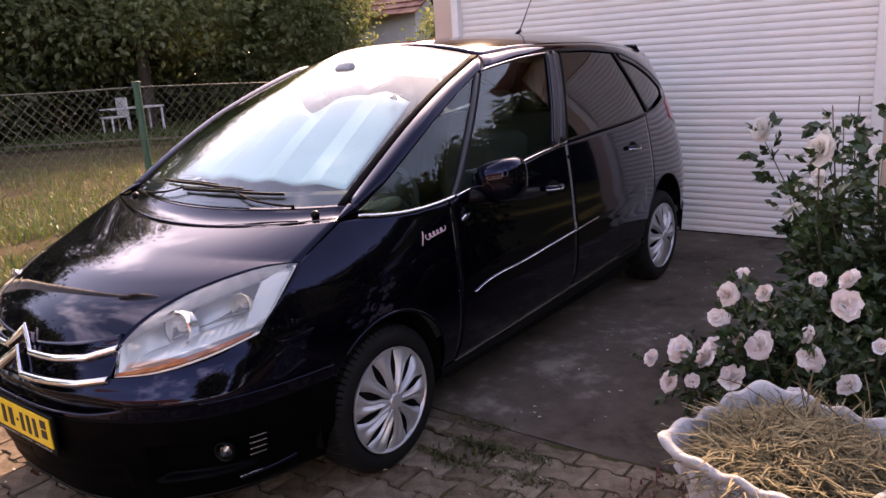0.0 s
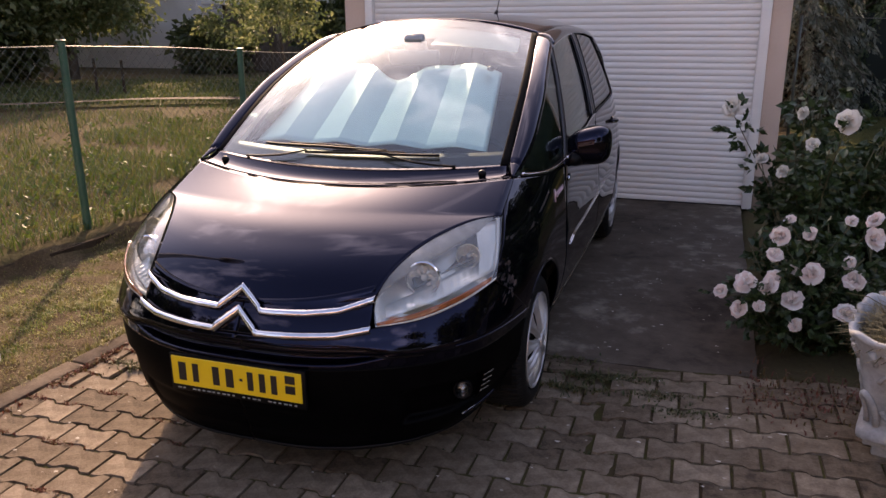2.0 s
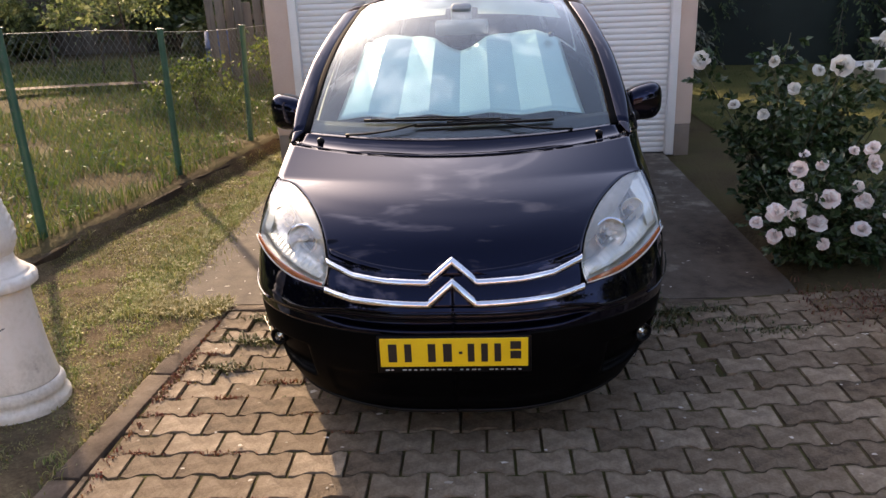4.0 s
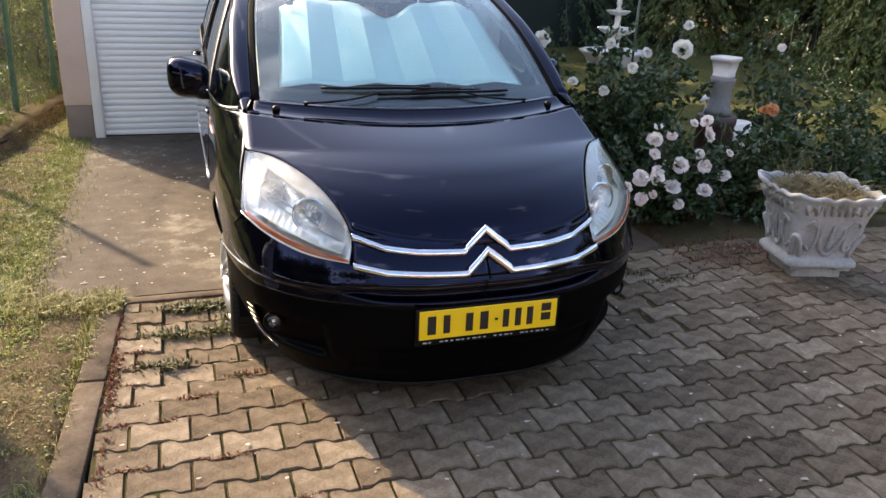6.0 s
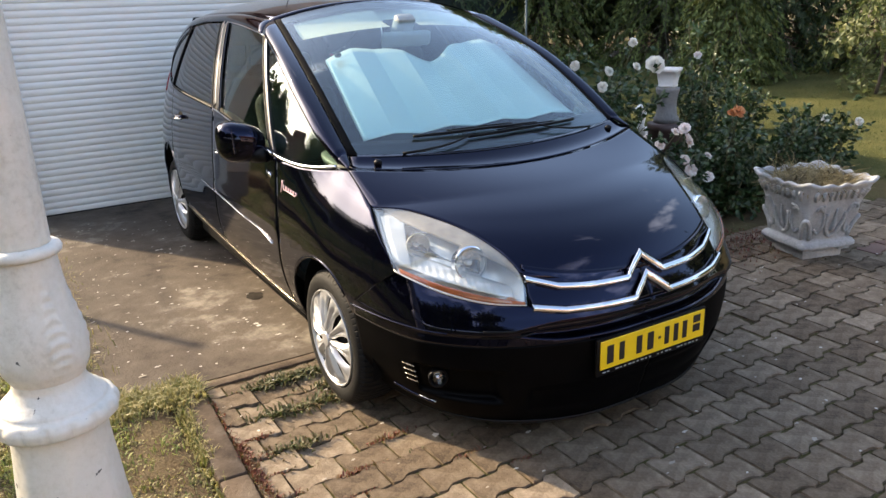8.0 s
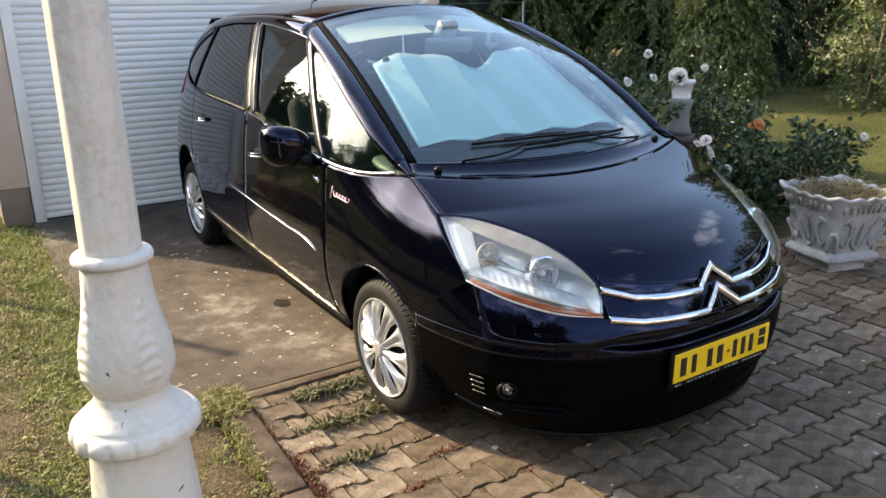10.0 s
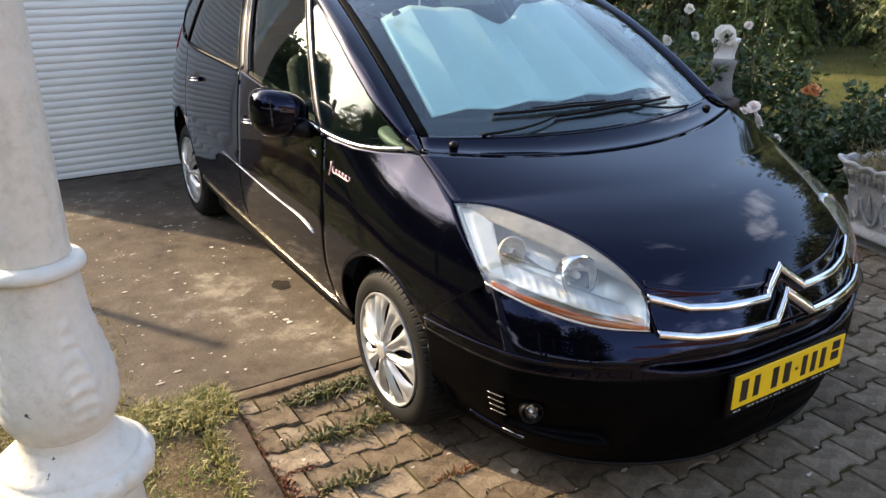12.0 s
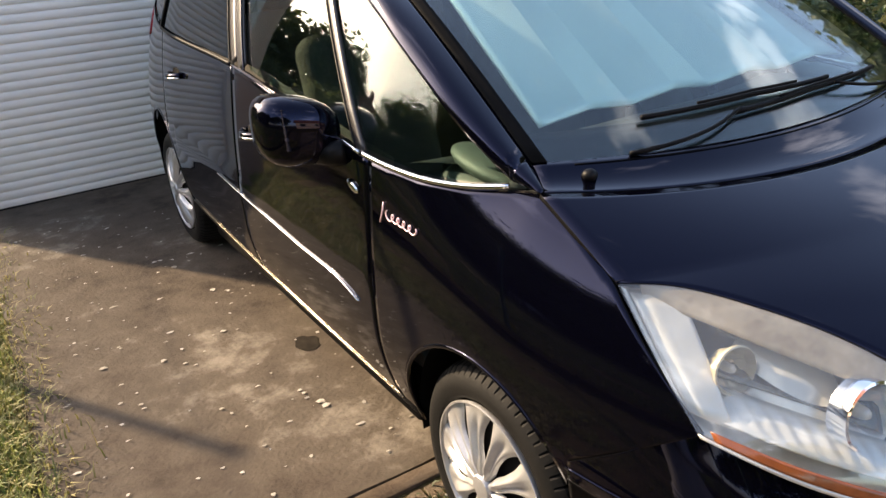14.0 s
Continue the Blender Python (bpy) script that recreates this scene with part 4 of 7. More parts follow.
    pts = [nose_point(plan(0.70 + 0.17 * j / 16), 0.216 + 0.016 * (j / 16) ** 2) + Vector((0, -0.004, 0)) for j in range(17)]
    place("fog_lip", mesh("fog_lip", *tube([(s * p.x, p.y, p.z) for p in pts], 0.007, 8), PAINT), fog_ob)
    place("fog_lip_tip", mesh("fog_lip_tip", *tube([(s * p.x, p.y - 0.007, p.z + 0.004) for p in pts[:7]], 0.0026, 6), SILVER), fog_ob, "bright lip below the fog lamp")
    upper = [p + Vector((0.002, -0.004, 0.026 * (j / 16) ** 0.7)) for j, p in enumerate(pts)]
    place("fog_lip_crease", mesh("fog_lip_crease", *tube([(s * p.x, p.y, p.z) for p in upper], 0.0016, 6), BEZEL), fog_ob)
    # crease along the bumper, from the arch to the mouth
    pts = [nose_point(plan(0.62 + 0.38 * j / 24), 0.547) + Vector((0.002, -0.001, 0)) for j in range(25)]
    place("bumper_edge", mesh("bumper_edge", *tube([(s * p.x, p.y, p.z) for p in pts], 0.0035, 6), PAINT), car)

    # ---- headlamp ----
    low = curve((0.476, 0.066, 0.640), (0.60, 0.140, 0.652), (0.71, 0.250, 0.684), (0.805, 0.40, 0.737))
    rear = curve((0.805, 0.40, 0.737), (0.788, 0.52, 0.826), (0.763, 0.634, 0.909))
    top = lambda t: hood_edge(t * LAMP_END) + Vector((0.003, -0.003, -0.001))
    inner = curve((0.476, 0.066, 0.640), (0.463, 0.088, 0.690), top(0))
    lamp_fn = coons(low, top, inner, rear, (0.022, -0.030, 0.014))
    dirn = Vector((-0.35, 0.85, -0.15)).normalized()

    def housing(u, v):
        e = 1 - max(abs(2 * u - 1) ** 6, abs(2 * v - 1) ** 6)
        return Vector(lamp_fn(0.012 + 0.976 * u, 0.02 + 0.95 * v)) + dirn * (0.014 + 0.125 * e * (0.6 + 0.4 * math.sin(u * 5.0 + 0.6) ** 2))
    lamp = panel("headlamp", housing, 40, 24, REFLECTOR, car, side=s, thick=0.004, label="clear headlamp with an amber strip along its foot", offset=0)
    lens = panel("lens", lamp_fn, 30, 20, LENS, lamp, side=s, thick=0.003)
    lens.visible_shadow = False
    lens.modifiers[0].use_rim = False
    panel("amber_strip", lambda u, v: Vector(lamp_fn(0.01 + 0.93 * u, 0.03 + (0.10 - 0.035 * u) * v)) + Vector((0.002, -0.003, 0)), 30, 4, AMBER, lamp, side=s, thick=0.004, label="amber indicator strip")
    panel("lamp_brow", lambda u, v: Vector(lamp_fn(0.03 + 0.91 * u, 0.992 - (0.10 + 0.17 * math.sin(math.pi * (0.15 + 0.75 * u))) * (1 - v))) + dirn * (0.006 + 0.022 * (1 - v)), 30, 6, HAZY, lamp, side=s, thick=0.003, label="beige hazed upper edge")
    panel("lamp_rim", lambda u, v: Vector(lamp_fn(u, 0.03 * v - 0.005)) + Vector((0.001, -0.002, 0)), 30, 2, REFLECTOR, lamp, side=s, thick=0.004)
    panel("bezel", lambda u, v: Vector(lamp_fn(0.30 + 0.54 * u, 0.40 + 0.36 * v + 0.03 * math.sin(math.pi * u))) + dirn * (0.084 + 0.036 * math.sin(math.pi * u) * math.sin(math.pi * v)), 20, 10, BEZEL, lamp, side=s, thick=0.003)
    for u, v, r, deep, metal_ring in ((0.38, 0.52, 0.056, 0.056, True), (0.74, 0.51, 0.043, 0.060, False)):
        at = Vector(lamp_fn(u, v)) + dirn * deep
        aim = Matrix.Translation(Vector((s * at.x, at.y, at.z))) @ Vector((-s * 0.15, 0.97, -0.16)).to_track_quat("Z", "Y").to_matrix().to_4x4()
        # facetted bowl with a bulb in its middle
        rings = ((1.0, -0.004), (1.04, -0.012), (0.98, -0.014), (0.88, 0.004), (0.66, 0.020), (0.42, 0.030), (0.18, 0.034))
        n = 28
        bv = [aim @ Vector((r * f * math.cos(2 * math.pi * (k + 0.5 * (j % 2)) / n), r * f * math.sin(2 * math.pi * (k + 0.5 * (j % 2)) / n), z + (0.005 if (k // 2 + j) % 2 else -0.002) * (j > 2))) for j, (f, z) in enumerate(rings) for k in range(n)]
        bf = [(j * n + k, j * n + (k + 1) % n, (j + 1) * n + (k + 1) % n, (j + 1) * n + k) for j in range(len(rings) - 1) for k in range(n)]
        ring = place("lamp_bowl", mesh("lamp_bowl", bv, bf, FACET if metal_ring else WARM_REFLECTION, smooth=False), lamp)
        if metal_ring:
            band = lathe([(r * 1.00, 0.026), (r * 1.08, 0.022), (r * 1.10, -0.016), (r * 1.02, -0.018)], 36, aim)
            place("bowl_band", mesh("bowl_band", band[0], band[1][:-2], CHROME, flat_angle=40), ring, "bright chrome band round the bowl")
        bulb = lathe([(r * 0.20, 0.034), (r * 0.22, 0.012), (r * 0.19, -0.002), (r * 0.12, -0.008), (r * 0.01, -0.009)], 16, aim)
        place("lamp_bulb", mesh("lamp_bulb", *bulb, BULB), ring, "silvered bulb")
    # folded reflector wing along the rear edge
    panel("reflector_wing", lambda u, v: Vector(lamp_fn(0.82 + 0.15 * u, 0.14 + 0.78 * v)) + dirn * (0.016 + 0.022 * abs(u - 0.7)), 12, 8, REFLECTOR, lamp, side=s, thick=0.003)
    panel("reflector_shelf", lambda u, v: Vector(lamp_fn(0.08 + 0.84 * u, 0.16 + 0.20 * v)) + dirn * (0.026 + 0.055 * v + 0.0020 * math.sin(95 * u) * math.sin(math.pi * v)), 150, 6, REFLECTOR, lamp, side=s, thick=0.003)

# number plate: plain bars stand for its characters
plate = place("number_plate", mesh("number_plate", [(0, 0, 0)], [], PLATE), car, "yellow number plate in a black holder")
bm = bmesh.new()
box(bm, (-0.272, -0.070, 0.360), (0.272, -0.056, 0.502), 0.004)
part("plate_holder", bm, PLASTIC, plate)
bm = bmesh.new()
box(bm, (-0.260, -0.075, 0.386), (0.260, -0.070, 0.495), 0.0015, segments=1)
bm.to_mesh(plate.data)
bm.free()
CHARS = [(-0.237, 0.050), (-0.178, 0.040), (-0.096, 0.044), (-0.043, 0.050), (0.016, 0.020), (0.045, 0.038), (0.092, 0.038), (0.138, 0.038)]
for x, w in CHARS:
    bm = bmesh.new()
    tall = 0.010 if w < 0.03 else 0.070
    box(bm, (x + w * 0.12, -0.0766, 0.440 - tall / 2), (x + w * 0.74, -0.0748, 0.440 + tall / 2), 0.0005, segments=1)
    part("character_bar", bm, INK, plate)
for z in (0.418, 0.455):
    bm = bmesh.new()
    box(bm, (0.198, -0.0766, z - 0.002), (0.236, -0.0748, z + 0.028), 0.0005, segments=1)
    part("character_bar", bm, INK, plate)
for k in range(24):
    x0 = -0.245 + 0.0205 * k
    if k in (2, 12, 17):
        continue
    bm = bmesh.new()
    box(bm, (x0, -0.0712, 0.3695), (x0 + 0.010 + 0.005 * (k % 3 == 0), -0.0697, 0.3745), 0.0004, segments=1)
    part("holder_lettering", bm, GREY_TRIM, plate)

# ---- tail ----
tail_plan = curve((0, 4.46, 0), (0.35, 4.44, 0), (0.6, 4.39, 0), (0.70, 4.30, 0), (0.74, 4.24, 0))
for s in (1, -1):
    panel("tailgate", lambda u, v: Vector((tail_plan(u).x * (1 - 0.36 * v**1.6), tail_plan(u).y - 0.16 * v**2, 0.62 + 0.92 * v)), 20, 24, PAINT, car, side=s)
    panel("rear_bumper", lambda u, v: Vector((tail_plan(u).x * 1.01, tail_plan(u).y + 0.03 * math.sin(math.pi * v), 0.22 + 0.40 * v)), 20, 12, PAINT, car, side=s)
place("tailgate_glass", mesh("tailgate_glass", *sheet(lambda u, v: Vector(((2 * u - 1) * (0.56 - 0.13 * v), 4.445 - 0.05 * abs(2 * u - 1) ** 2 - 0.15 * v, 1.08 + 0.42 * v)), 16, 8), DARKGLASS), car)

# ---- inner body and wheel housings ----
bm = bmesh.new()
box(bm, (-0.62, 0.25, 0.19), (0.62, 4.25, 0.45), 0.03)
box(bm, (-0.66, 0.20, 0.45), (0.66, 0.80, 0.66), 0.05)
box(bm, (-0.80, 1.36, 0.19), (0.80, 3.24, 0.42), 0.02)
part("underbody", bm, MATTE, car)
for s in (1, -1):
    for c, cz, cr in ARCHES:
        liner = sheet(lambda u, v: (0.50 + 0.32 * v, c + (cr + 0.004) * math.cos(math.pi * (1.12 * u - 0.06)), cz + (cr + 0.004) * math.sin(math.pi * (1.12 * u - 0.06))), 24, 2, s)
        place("wheel_liner", mesh("wheel_liner", *liner, MATTE), car)
        lip = [(s * (side_x(c + cr * math.cos(a), max(0.26, cz + cr * math.sin(a))) - 0.004), c + cr * math.cos(a), cz + cr * math.sin(a)) for a in np.linspace(-0.10, math.pi + 0.05, 30) if not (c < 2 and a > 2.35)]
        place("arch_lip", mesh("arch_lip", *tube(lip, 0.007, 6), PAINT), car)

# ---- wheels ----


def build_wheel():
    """A wheel whose outer side looks along +z, about its centre."""
    rim = lathe([(0.21, -0.16), (0.22, -0.15), (0.21, -0.06), (0.205, -0.012), (0.05, 0.0)], 40)
    wheel = place("wheel", mesh("wheel", *rim, MATTE, flat_angle=40), None)
    profile = [(0.222, -0.185), (0.25, -0.20), (0.292, -0.196), (0.308, -0.18), (0.316, -0.15), (0.318, -0.10), (0.316, -0.045), (0.309, -0.018), (0.292, -0.002), (0.276, 0.006), (0.255, 0.008), (0.236, 0.003), (0.226, -0.006), (0.222, -0.03)]
    n = 420
    verts, faces = lathe(profile, n)
    for i, (r, z) in enumerate(profile):
        if r > 0.300:
            for k in range(n):
                if k % 6 == 0:
                    v = verts[i * n + k]
                    verts[i * n + k] = Vector((v.x * (1 - 0.010 / r), v.y * (1 - 0.010 / r), v.z))
    me = mesh("tyre", verts, faces[:-2], RUBBER, flat_angle=22)
    tyre = new("tyre", me)
    tyre.parent = wheel
    cover_profile = [(0.221, -0.006), (0.225, 0.004), (0.223, 0.008), (0.219, 0.008), (0.216, 0.003), (0.212, -0.004)]
    ring = new("cover_rim", mesh("cover_rim", *[(v, f[:-2]) for v, f in [lathe(cover_profile, 64)]][0], SILVER, flat_angle=50))
    ring.parent = wheel
    disc = new("cover_back", mesh("cover_back", *lathe([(0.212, -0.012), (0.06, -0.012), (0.02, -0.012)], 48), MATTE))
    disc.parent = wheel
    count = 10
    pitch = 2 * math.pi / count

    def spoke_fn(u, v):
        """One petal: slim at the hub, flaring to the rim, with a raised rib along one side."""
        r = 0.034 + 0.184 * u
        half = pitch * (0.47 - 0.155 * smooth((u - 0.12) / 0.30) * smooth((0.98 - u) / 0.42))
        q = 2 * v - 1
        a = half * q + 0.05 * math.sin(math.pi * u)
        h = 0.022 * (1 - u) ** 1.6 + 0.004 + 0.008 * math.sin(math.pi * u) - 0.014 * abs(q) ** 4
        h += 0.007 * math.exp(-((q - 0.35) / 0.28) ** 2) * smooth(u * 4) * smooth((1 - u) * 4)
        h -= 0.009 * math.exp(-((q + 0.30) / 0.22) ** 2) * smooth((u - 0.15) * 4) * smooth((1 - u) * 3)
        return r * math.cos(a), r * math.sin(a), h - 0.002
    me = mesh("spoke", *sheet(spoke_fn, 18, 16), SILVER)
    for k in range(count):
        sp = new("spoke", me)
        sp.parent = wheel
        sp.matrix_local = Matrix.Rotation(k * pitch + 0.1, 4, "Z")
    cap = new("hub_cap", mesh("hub_cap", *lathe([(0.036, 0.012), (0.036, 0.024), (0.032, 0.029), (0.015, 0.032), (0.002, 0.032)], 32), SILVER, flat_angle=40))
    cap.parent = wheel
    return wheel


first = build_wheel()
wheels = [(s, k) for s in (1, -1) for k in (0, 1)]
for i, (s, k) in enumerate(wheels):
    at = Matrix.Translation((s * TRACK[k], AXLES[k], HUB_Z[k])) @ Matrix.Rotation(s * math.pi / 2, 4, "Y") @ Matrix.Rotation(0.7 * i, 4, "Z") @ Matrix.Diagonal((WHEEL_R / 0.318, WHEEL_R / 0.318, 1, 1))
    ob = first if i == 0 else copy_thing(first, Matrix.Identity(4))
    ob.parent = car
    ob.matrix_parent_inverse = Matrix.Translation((0, -2.3, 0))
    ob.matrix_basis = at

# ---- door mirrors ----
for s in (1, -1):
    bm = bmesh.new()
    bmesh.ops.create_uvsphere(bm, u_segments=28, v_segments=18, radius=1)
    for v in bm.verts:
        x, y, z = v.co
        k = (abs(x) ** 3 + abs(y) ** 3 + abs(z) ** 3) ** (-1 / 3)
        x, y, z = x * k, y * k, z * k
        if y > 0.35:
            y = 0.35
        v.co = (s * (0.938 + 0.105 * x), 1.655 + 0.100 * y + 0.02 * x, 1.045 + 0.092 * z * (1 + 0.12 * x) - 0.012 * (1 - x))
    mirror = part("door_mirror", bm, PAINT, car, "black door mirror")
    place("mirror_glass", mesh("mirror_glass", *lathe([(0.001, 0.0), (0.078, 0.0), (0.080, -0.004)], 32, Matrix.Translation((s * 0.938, 1.694, 1.045)) @ Matrix.Diagonal((1.08, 1, 0.92, 1)) @ Matrix.Rotation(-math.pi / 2, 4, "X")), CHROME), mirror)
    arm = [(s * 0.855, 1.52, 0.985), (s * 0.88, 1.56, 0.975), (s * 0.91, 1.62, 0.975)]
    place("mirror_arm", mesh("mirror_arm", *tube(arm, 0.034, 10), PLASTIC), mirror)

# ---- wipers, washer jets and aerial ----


def on_screen(x, up, lift=0.02):
    """A place on the windscreen at half-width x and fraction up of its height."""
    q = x / screen_edge(up).x
    p = Vector(screen_fn(up, (q + 1) / 2))
    return p + Vector((0, -0.5, 0.86)) * lift


for s in (1, -1):
    arm = [on_screen(s * 0.50, 0.0, 0.004), on_screen(s * 0.40, 0.004, 0.014), on_screen(s * 0.28, 0.022, 0.020), on_screen(s * 0.18, 0.050, 0.022)]
    wiper = place("wiper", mesh("wiper", *tube([curve(*arm)(t) for t in np.linspace(0, 1, 16)], 0.0055, 8, 0.7), WIPER), car, "black windscreen wiper")
    blade = [on_screen(s * x, 0.046 + (0.012 if s > 0 else 0.034) - 0.03 * abs(x - 0.1), 0.012) for x in np.linspace(-0.19, 0.42, 18)]
    place("wiper_blade", mesh("wiper_blade", *tube(blade, 0.0065, 6), WIPER), wiper)
    place("blade_spring", mesh("blade_spring", *tube([p + Vector((0, -0.006, 0.012)) for p in blade[4:14]], 0.0035, 6), WIPER), wiper)
    bm = bmesh.new()
    bmesh.ops.create_uvsphere(bm, u_segments=14, v_segments=10, radius=1, matrix=Matrix.Translation((s * 0.615, 0.870, 1.022)) @ Matrix.Diagonal((0.017, 0.017, 0.014, 1)))
    part("wiper_cap", bm, PLASTIC, car)
aerial = [(0, 3.33, 1.650), (0, 3.36, 1.685), (0.0, 3.50, 1.86), (0, 3.62, 2.02)]
place("aerial", mesh("aerial", *joined([tube(aerial, 0.0035, 6), tube([(0, 3.30, 1.648), (0, 3.33, 1.665), (0, 3.36, 1.68)], 0.012, 8)]), PLASTIC), car)

# ---- cabin ----
bm = bmesh.new()
box(bm, (-0.72, 0.86, 0.62), (0.72, 1.36, 0.97), 0.08, segments=4)
part("dashboard", bm, DASH, car)
place("dashboard_top", mesh("dashboard_top", *sheet(lambda u, v: ((2 * v - 1) * (0.69 + 0.03 * u), 0.86 + 0.10 * (2 * v - 1) ** 2 + 0.5 * u, 1.015 - 0.03 * u - 0.05 * u * u), 12, 20), DASH), car)
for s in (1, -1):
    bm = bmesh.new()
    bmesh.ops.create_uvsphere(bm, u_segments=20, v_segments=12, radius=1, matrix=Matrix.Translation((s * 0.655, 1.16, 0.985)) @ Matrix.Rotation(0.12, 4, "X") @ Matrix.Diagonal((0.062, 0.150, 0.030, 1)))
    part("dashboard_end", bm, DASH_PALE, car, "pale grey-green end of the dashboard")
    place("pillar_lining", mesh("pillar_lining", *sheet(lambda u, v: screen_edge(0.06 + 0.88 * u) + Vector((-0.040 + 0.030 * v, 0.030 + 0.030 * v, -0.024 - 0.046 * v)), 16, 4, s), CREAM), car, "cream lining of the windscreen pillar")
bm = bmesh.new()
box(bm, (-0.80, 1.30, 0.40), (0.80, 4.15, 0.45), 0.01)
box(bm, (-0.60, 4.10, 0.45), (0.60, 4.20, 1.0), 0.02)
part("cabin_floor", bm, FABRIC, car)
for s in (1, -1):
    place("door_card", mesh("door_card", *sheet(lambda u, v: (side_x(1.40 + 2.7 * u, belt(1.40 + 2.7 * u)) - 0.07, 1.40 + 2.7 * u, 0.42 + (belt(1.40 + 2.7 * u) - 0.44) * v), 16, 4, s), FABRIC), car)
    bm = bmesh.new()
    box(bm, (s * 0.37 - 0.25, 1.72, 0.44), (s * 0.37 + 0.25, 2.26, 0.62), 0.06, segments=4)
    seat = part("front_seat", bm, FABRIC, car, "dark fabric front seat")
    bm = bmesh.new()
    box(bm, (-0.24, -0.08, 0), (0.24, 0.08, 0.62), 0.07, pose(s * 0.37, 2.24, 0.56, -16), 4)
    part("backrest", bm, FABRIC, seat)
    bm = bmesh.new()
    box(bm, (-0.13, -0.05, 0.65), (0.13, 0.05, 0.83), 0.045, pose(s * 0.37, 2.24, 0.56, -16), 4)
    part("headrest", bm, FABRIC, seat)
bm = bmesh.new()
box(bm, (-0.62, 2.72, 0.44), (0.62, 3.25, 0.62), 0.06, segments=3)
bench = part("rear_bench", bm, FABRIC, car)
bm = bmesh.new()
box(bm, (-0.62, -0.08, 0), (0.62, 0.08, 0.62), 0.06, pose(0, 3.22, 0.56, -18), 3)
part("backrest", bm, FABRIC, bench)
ringm = pose(0.37, 1.52, 0.90, 62, 0, 0)
place("steering_wheel", mesh("steering_wheel", *joined([tube([ringm @ Vector((0.185 * math.cos(a), 0.185 * math.sin(a), 0)) for a in np.linspace(0, 2 * math.pi, 40)], 0.016, 8), lathe([(0.001, 0.02), (0.07, 0.015), (0.08, -0.02), (0.05, -0.2)], 24, ringm)]), DASH), car)
place("sun_visor_band", mesh("sun_visor_band", *sheet(lambda u, v: (-0.46 + 0.92 * v, 1.86 + 0.22 * u, 1.535 + 0.05 * u - 0.06 * (2 * v - 1) ** 2), 6, 12), CREAM), car)
for s in (1, -1):
    place("sun_visor", mesh("sun_visor", *sheet(lambda u, v: screen_fn(0.79 + 0.16 * u, 0.5 + s * (0.07 + 0.36 * v), 0.030 + 0.010 * math.sin(math.pi * u)), 6, 10), CREAM), car, "pale fabric sun visor folded up")
place("headlining", mesh("headlining", *sheet(lambda u, v: Vector(roof_fn(u, 0.02 + 0.96 * v)) - Vector((0, 0, 0.035)), 12, 12), CREAM), car)
bm = bmesh.new()
box(bm, (-0.14, -0.02, -0.040), (0.14, 0.02, 0.040), 0.018, pose(0.0, 1.72, 1.440, 20), 3)
box(bm, (-0.055, -0.03, 0.0), (0.055, 0.03, 0.15), 0.02, pose(0.0, 1.80, 1.43, 35), 2)
box(bm, (-0.02, -0.015, 0.02), (0.02, 0.015, 0.12), 0.008, pose(0.0, 1.74, 1.435, 10), 2)
part("rear_view_mirror", bm, GREY_TRIM, car, "grey rear-view mirror on its stalk")

# folded sunshade standing behind the windscreen
shade = thing("sunshade", (0, 1.08, 1.08), "silver foil folding sunshade standing behind the car windscreen", "sunshade")
FOLDS = 8


def shade_fn(u, v):
    q = 2 * u - 1
    k = u * FOLDS
    zig = 0.62 * (abs((k % 2.0) - 1.0) - 0.5) * (0.62 - 0.22 * (1 - v) ** 3 - 0.15 * v ** 4)
    top = 1.0 - 0.23 * math.exp(-(q / 0.30) ** 2) - 0.03 * abs(q) ** 8
    low = 0.0
    h = low + (top - low) * v
    x = q * (0.575 - 0.075 * h)
    y = 1.075 + 0.52 * h
    z = 1.085 + 0.345 * h
    edge = 0.045 * (abs(q) ** 2.5) * h
    return x, y + 0.050 * zig + edge * 0.4, z - 0.075 * zig - edge * 0.8


foil = place("foil", mesh("foil", *sheet(shade_fn, FOLDS * 6, 16), FOIL, flat_angle=14), shade)
so = foil.modifiers.new("thickness", "SOLIDIFY")
so.thickness = 0.004
for s in (1, -1):
    at = Vector(shade_fn(0.5 + s * 0.455, 0.955)) + Vector((0, -0.03, 0.02))
    place("suction_cup", mesh("suction_cup", *lathe([(0.001, 0.012), (0.010, 0.010), (0.016, 0.0), (0.018, -0.006)], 16, Matrix.Translation(at) @ Matrix.Rotation(radians(-30), 4, "X")), PLASTIC), shade, "dark suction cup")
paper = place("paper_slip", mesh("paper_slip", *sheet(lambda u, v: (-0.610 + 0.075 * u, 1.0 + 0.05 * v + 0.02 * u, 1.045 + 0.004 * u), 2, 2), WHITE_INK), None, "small white slip of paper on the dashboard", category="paper")


# ---- growing things: generators ----


def blade(base, height, lean_dir, lean_by, width):
    """One grass blade: a bent, tapering strip."""
    x, y, z = base
    a = lean_dir
    sx, sy = -math.sin(a) * width / 2, math.cos(a) * width / 2
    mx, my = math.cos(a) * lean_by * 0.35, math.sin(a) * lean_by * 0.35
    tx, ty = math.cos(a) * lean_by, math.sin(a) * lean_by
    v = [(x - sx, y - sy, z), (x + sx, y + sy, z), (x + mx + sx * 0.8, y + my + sy * 0.8, z + height * 0.6),
         (x + mx - sx * 0.8, y + my - sy * 0.8, z + height * 0.6), (x + tx, y + ty, z + height * (0.95 - 0.3 * min(1, lean_by / height)))]
    return v, [(0, 1, 2, 3), (3, 2, 4)]


